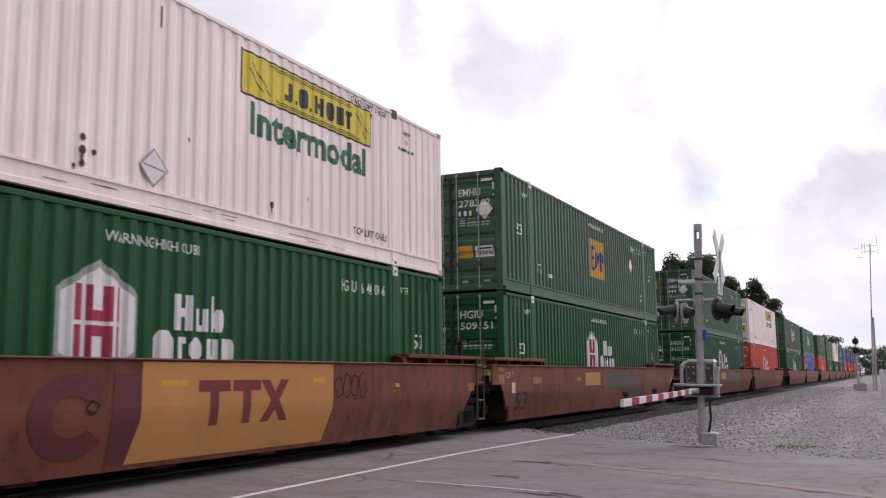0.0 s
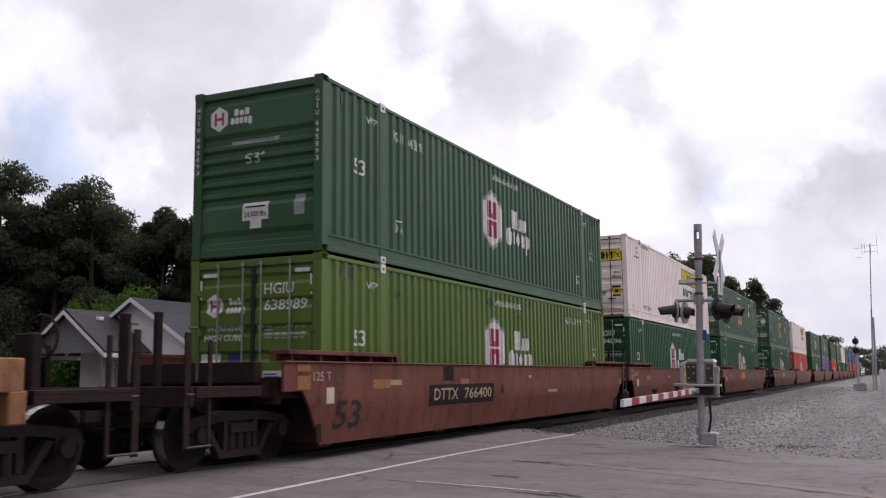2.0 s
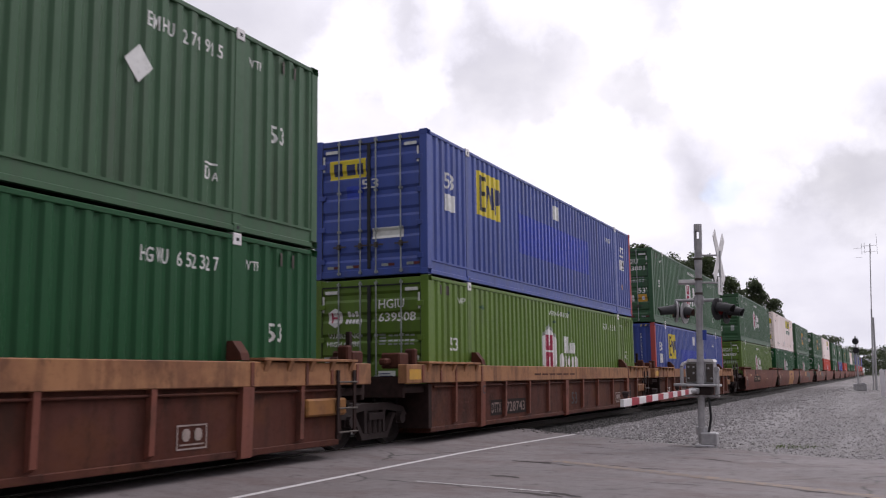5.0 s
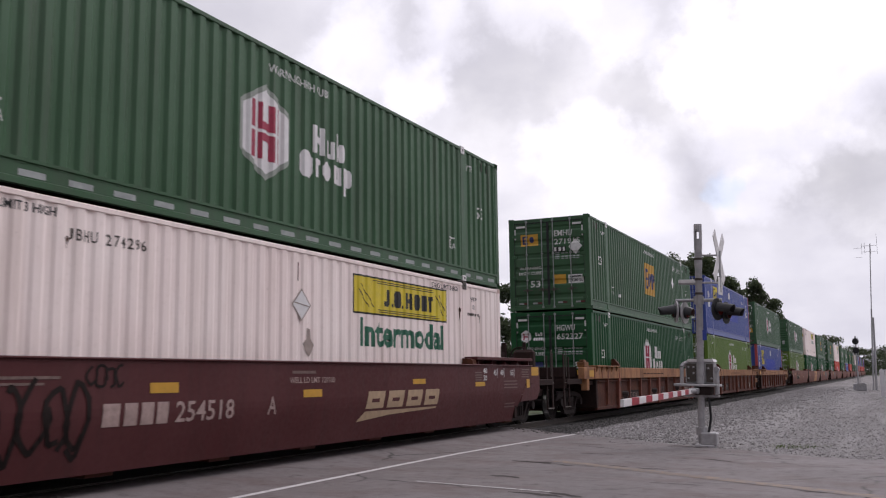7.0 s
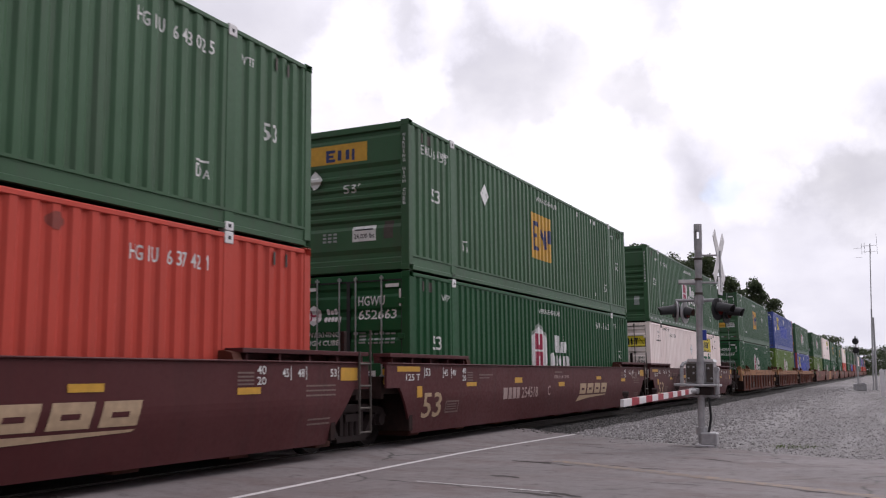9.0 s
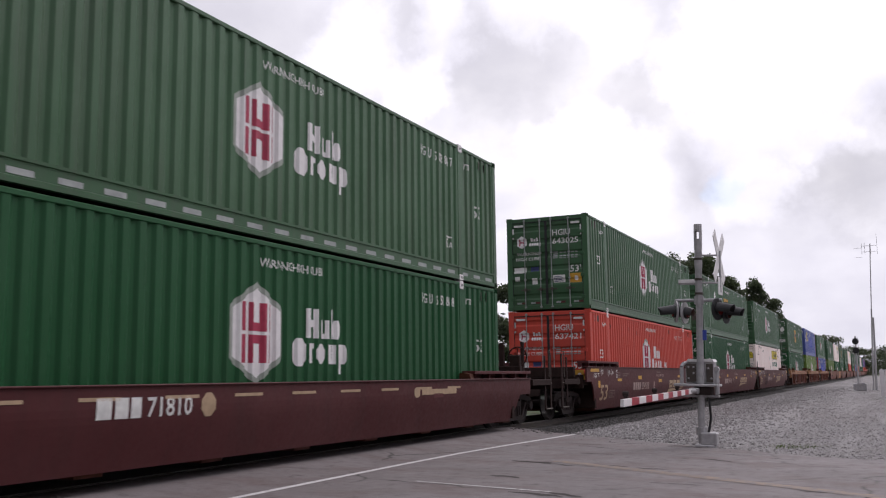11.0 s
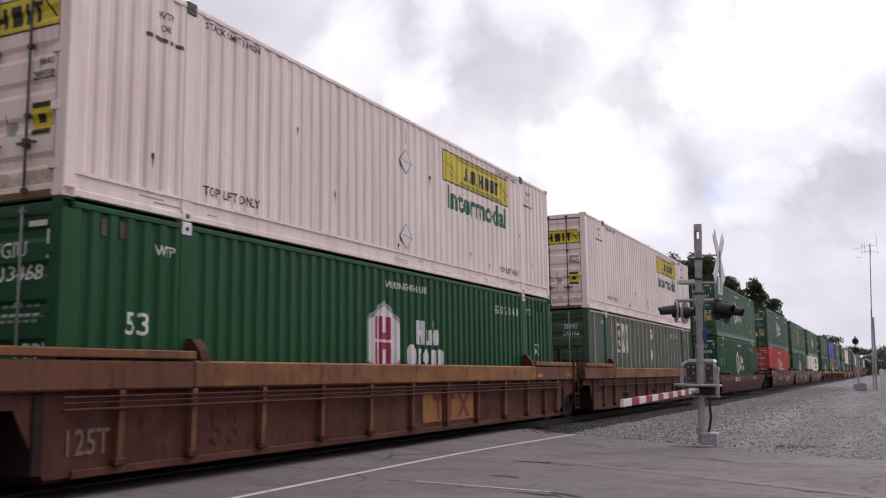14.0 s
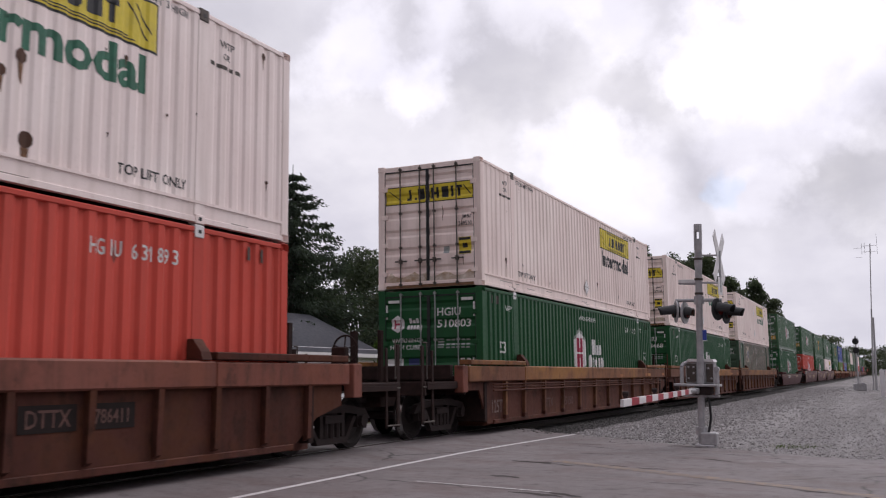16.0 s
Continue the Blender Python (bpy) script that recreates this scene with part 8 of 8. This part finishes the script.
def broad_tree(name, x, y, height, spread, m, seed, leaves=7000, size=0.24, low=0.25, label="tall leafy broadleaf tree behind the houses"):
    rng = np.random.default_rng(seed)
    root = empty(name, x, y, -0.14, label, "tree", move=False)
    bm = bmesh.new()
    lean = Vector((rng.uniform(-0.4, 0.4), rng.uniform(-0.4, 0.4), 0))
    top = Vector((0, 0, height * 0.86)) + lean
    rod(bm, (0, 0, 0), lean * 0.4 + Vector((0, 0, height * 0.4)), 0.02 * height + 0.05, 9, 0.014 * height)
    rod(bm, lean * 0.4 + Vector((0, 0, height * 0.39)), top, 0.014 * height, 7, 0.03)
    clumps = [(top.x, top.y, height * 0.88, spread * 0.42, spread * 0.42, height * 0.11)]
    k = max(9, int(height * 1.1))
    for i in range(k):
        f = low + (0.92 - low) * (i + rng.random() * 0.8) / k
        a = 2.4 * i + rng.uniform(-0.5, 0.5)
        reach = spread * (0.45 + 0.55 * math.sin(math.pi * min(0.98, (f - low) / (1.02 - low) * 0.75 + 0.18))) * rng.uniform(0.7, 1.05)
        base = lean * f * 0.8 + Vector((0, 0, height * (f - 0.10)))
        tip = Vector((base.x + math.cos(a) * reach * 0.8, base.y + math.sin(a) * reach * 0.8, height * f))
        rod(bm, base, tip, 0.006 * height * (1.2 - f) + 0.03, 5, 0.015)
        rad = spread * rng.uniform(0.24, 0.44)
        clumps.append((tip.x, tip.y, tip.z, rad, rad, rad * rng.uniform(0.5, 0.8)))
        clumps.append((tip.x * 0.55 + rng.uniform(-0.4, 0.4), tip.y * 0.55, tip.z + rng.uniform(-0.3, 0.9), rad * 0.8, rad * 0.8, rad * 0.55))
    part("trunk", bm, BARK, root)
    v, f = leaf_cloud(rng, clumps, leaves, size)
    link_mesh("crown", mesh_of("crown", v, f, m), root)
    return root

def spruce(name, x, y, height, spread, seed, label="dark drooping spruce tree behind the house"):
    rng = np.random.default_rng(seed)
    root = empty(name, x, y, -0.14, label, "tree", move=False)
    bm = bmesh.new()
    rod(bm, (0, 0, 0), (0, 0, height), 0.22, 8, 0.02)
    V, F, base = [], [], 0
    levels = int(height * 1.7)
    def needles(p, q, n, wide, droop):
        """Needles along a bough from p to q."""
        t = rng.random(n) ** 0.8
        c = np.outer(1 - t, p) + np.outer(t, q) + rng.normal(0, wide, (n, 3)) * np.array((1, 1, 0.4))
        c[:, 2] -= droop * rng.random(n) ** 1.5
        d = (np.array(q) - np.array(p)) / max(0.1, np.linalg.norm(np.array(q) - np.array(p))) + np.array((0, 0, -0.6)) + rng.normal(0, 0.45, (n, 3))
        d /= np.linalg.norm(d, axis=1)[:, None]
        b = np.cross(d, rng.normal(size=(n, 3))); b /= np.linalg.norm(b, axis=1)[:, None]
        s = rng.uniform(0.08, 0.19, n)[:, None]
        return np.stack([c - d * s, c + b * s * 0.3, c + d * s, c - b * s * 0.3], 1).reshape(-1, 3)
    for i in range(levels):
        f = 0.10 + 0.89 * i / levels
        for j in range(6):
            a = 2.4 * i + j * 1.047 + rng.uniform(-0.3, 0.3)
            reach = min(5.6, spread * (1.02 - f) ** 0.85) * rng.uniform(0.6, 1.08)
            z0 = height * f
            way = np.array((math.cos(a), math.sin(a), 0.0))
            root_at, knee = np.array((0, 0, z0)), way * reach * 0.62 + np.array((0, 0, z0 - reach * rng.uniform(0.10, 0.26)))
            tip = way * reach + np.array((0, 0, knee[2] + reach * rng.uniform(-0.04, 0.10)))
            if j % 2 == 0:
                rod(bm, root_at, knee, 0.035, 4, 0.016)
                rod(bm, knee, tip, 0.016, 4, 0.006)
            for p, q, k in ((root_at, knee, 0.6), (knee, tip, 0.4)):
                n = int(16 + reach * 95 * k)
                V.append(needles(p, q, n, 0.07 + 0.035 * reach, 0.12 + 0.09 * reach))
                F.append(np.arange(n * 4).reshape(-1, 4) + base); base += n * 4
    part("trunk", bm, BARK, root)
    link_mesh("crown", mesh_of("crown", np.concatenate(V), np.concatenate(F), NEEDLE), root)

def bush(name, x, y, height, spread, m, seed, leaves=2600, size=0.13, label="bright green garden shrub by the house"):
    rng = np.random.default_rng(seed)
    root = empty(name, x, y, -0.14, label, "shrub", move=False)
    bm = bmesh.new()
    clumps = []
    for i in range(9):
        a, r = rng.uniform(0, 6.28), spread * rng.uniform(0.1, 0.75)
        h = height * rng.uniform(0.45, 0.92)
        rod(bm, (0, 0, 0), (math.cos(a) * r, math.sin(a) * r, h), 0.03, 5, 0.01)
        clumps.append((math.cos(a) * r, math.sin(a) * r, h * 0.8, spread * 0.35, spread * 0.35, height * 0.26))
    part("stems", bm, BARK, root)
    v, f = leaf_cloud(rng, clumps, leaves, size)
    link_mesh("crown", mesh_of("crown", v, f, m), root)

def build_trees():
    for i, (x, y, h, s, m) in enumerate(((-39.4, 46.2, 12.0, 2.2, LEAF), (-50.6, 41.0, 15.7, 3.7, LEAF_DARK), (-58.0, 36.0, 13.6, 5.5, LEAF_DARK), (-45.0, 43.7, 14.7, 3.3, LEAF), (-41.6, 45.8, 12.7, 2.1, LEAF_DARK), (-37.8, 47.6, 15.6, 3.0, LEAF),
                                          (-35.6, 48.2, 15.4, 3.0, LEAF), (-48.0, 50.0, 12.5, 5.5, LEAF_DARK), (-40.0, 54.0, 12.0, 5.5, LEAF_DARK), (-33.0, 58.0, 10.0, 5.0, LEAF_DARK), (-29.0, 55.0, 7.4, 3.6, LEAF),
                                          (-25.5, 60.0, 8.0, 4.0, LEAF_DARK), (-54.0, 47.0, 12.0, 5.5, LEAF_DARK), (-23.0, 70.0, 8.5, 4.0, LEAF), (-53.0, 44.0, 12.2, 4.6, LEAF_DARK), (-48.3, 45.2, 12.4, 3.8, LEAF_DARK), (-45.6, 47.5, 12.0, 4.0, LEAF_DARK), (-43.0, 47.0, 11.4, 3.4, LEAF_DARK), (-40.8, 48.5, 11.2, 3.4, LEAF_DARK), (-56.0, 40.5, 12.8, 4.6, LEAF_DARK), (-47.4, 42.9, 13.7, 2.3, LEAF), (-49.4, 42.0, 13.0, 2.8, LEAF_DARK))):
        broad_tree("broadleaf_tree", x, y, h, s, m, 100 + i, leaves=34000 if i < 7 else 24000 if i > 13 else 18000, size=0.115 if i < 7 else 0.15, low=0.16 if i < 7 else 0.06)
    spruce("spruce_tree", -31.7, 46.2, 14.3, 8.4, 77)
    for i, (x, y, h, s, m) in enumerate(((-39.0, 37.5, 6.6, 2.3, LEAF_BRIGHT), (-36.8, 38.0, 7.0, 2.3, LEAF_BRIGHT), (-33.5, 26.2, 3.6, 1.8, LEAF_DARK), (-27.0, 50.0, 4.2, 1.9, LEAF_BRIGHT), (-30.2, 21.6, 5.2, 2.6, LEAF_DARK), (-29.0, 19.4, 4.0, 2.2, LEAF_DARK), (-43.5, 34.0, 6.0, 3.2, LEAF_DARK), (-39.0, 40.0, 5.5, 3.0, LEAF_DARK), (-36.0, 45.0, 6.5, 3.4, LEAF_DARK), (-48.0, 38.5, 7.0, 3.4, LEAF_DARK), (-43.0, 42.5, 7.0, 3.4, LEAF_DARK), (-30.5, 50.5, 7.0, 3.4, LEAF_DARK), (-33.0, 50.0, 7.5, 3.4, LEAF), (-28.0, 53.0, 7.0, 3.2, LEAF_DARK), (-52.0, 35.0, 7.0, 3.4, LEAF_DARK))):
        bush("shrub", x, y, h, s, m, 200 + i, leaves=9000 if m is LEAF_BRIGHT else 16000, size=0.13)
    for i, (x, y, h, s) in enumerate(((-24.7, 102.2, 16.2, 2.0), (-21.5, 108.2, 15.6, 2.2), (-19.6, 110.0, 15.9, 2.2), (-18.4, 114.0, 15.9, 2.0), (-18.2, 128.9, 14.6, 2.4), (-16.2, 135.4, 15.0, 1.9), (-15.7, 144.7, 13.8, 2.2), (-15.6, 156.0, 12.0, 2.4), (-23.0, 117.0, 12.0, 4.0), (-21.0, 130.0, 11.0, 4.0))):
        broad_tree("broadleaf_tree", x, y, h, s * 1.25, LEAF_DARK if i % 2 else LEAF, 300 + i, leaves=8000, size=0.20, low=0.2, label="tall leafy tree beyond the train")
    for i, (x, y, h, s) in enumerate(((-17.0, 330.0, 14.0, 6.0), (-22.0, 300.0, 12.0, 6.0), (-10.0, 420.0, 12.0, 7.0), (6.0, 300.0, 10.0, 7.0), (12.0, 240.0, 9.5, 6.0), (2.0, 420.0, 12.0, 8.0), (4.6, 120.0, 6.0, 4.0), (3.4, 92.0, 4.3, 2.8), (8.0, 88.0, 6.0, 3.4), (-4.0, 470.0, 12.0, 8.0))):
        broad_tree("broadleaf_tree", x, y, h, s, LEAF_DARK if i % 2 else LEAF, 400 + i, leaves=3600, size=0.40 if y > 200 else 0.2, low=0.08, label="leafy tree far along the track")

def build_dimming_trees():
    """Unseen trees added round the yard and behind the road to dim the train."""
    rng = random.Random(31)
    spots = [(24 + rng.uniform(-2, 4), -14 + 11.5 * i) for i in range(11)] + [(-38 + 12 * i, -24 + rng.uniform(-4, 2)) for i in range(6)]
    for i, (x, y) in enumerate(spots):
        broad_tree("broadleaf_tree", x, y, rng.uniform(9, 13), rng.uniform(5, 6.5), LEAF_DARK if i % 2 else LEAF, 500 + i, leaves=4200, size=0.42, low=0.06, label="added unseen leafy tree that dims low light on the train")

# ---------- build ----------
build_ground()
crossing_signal()
far_signal()
poles()
house()
build_trees()
build_dimming_trees()
stones()
weeds()
build_train()

def motions():
    """The whole train rolls away along the straight track at one speed."""
    for thing, x, y, z in MOVING:
        walk(thing, [(t, pose(x, y + SPEED * t, z)) for t in (0.0, 4.0, 8.0, 12.0, 16.0)])

motions()
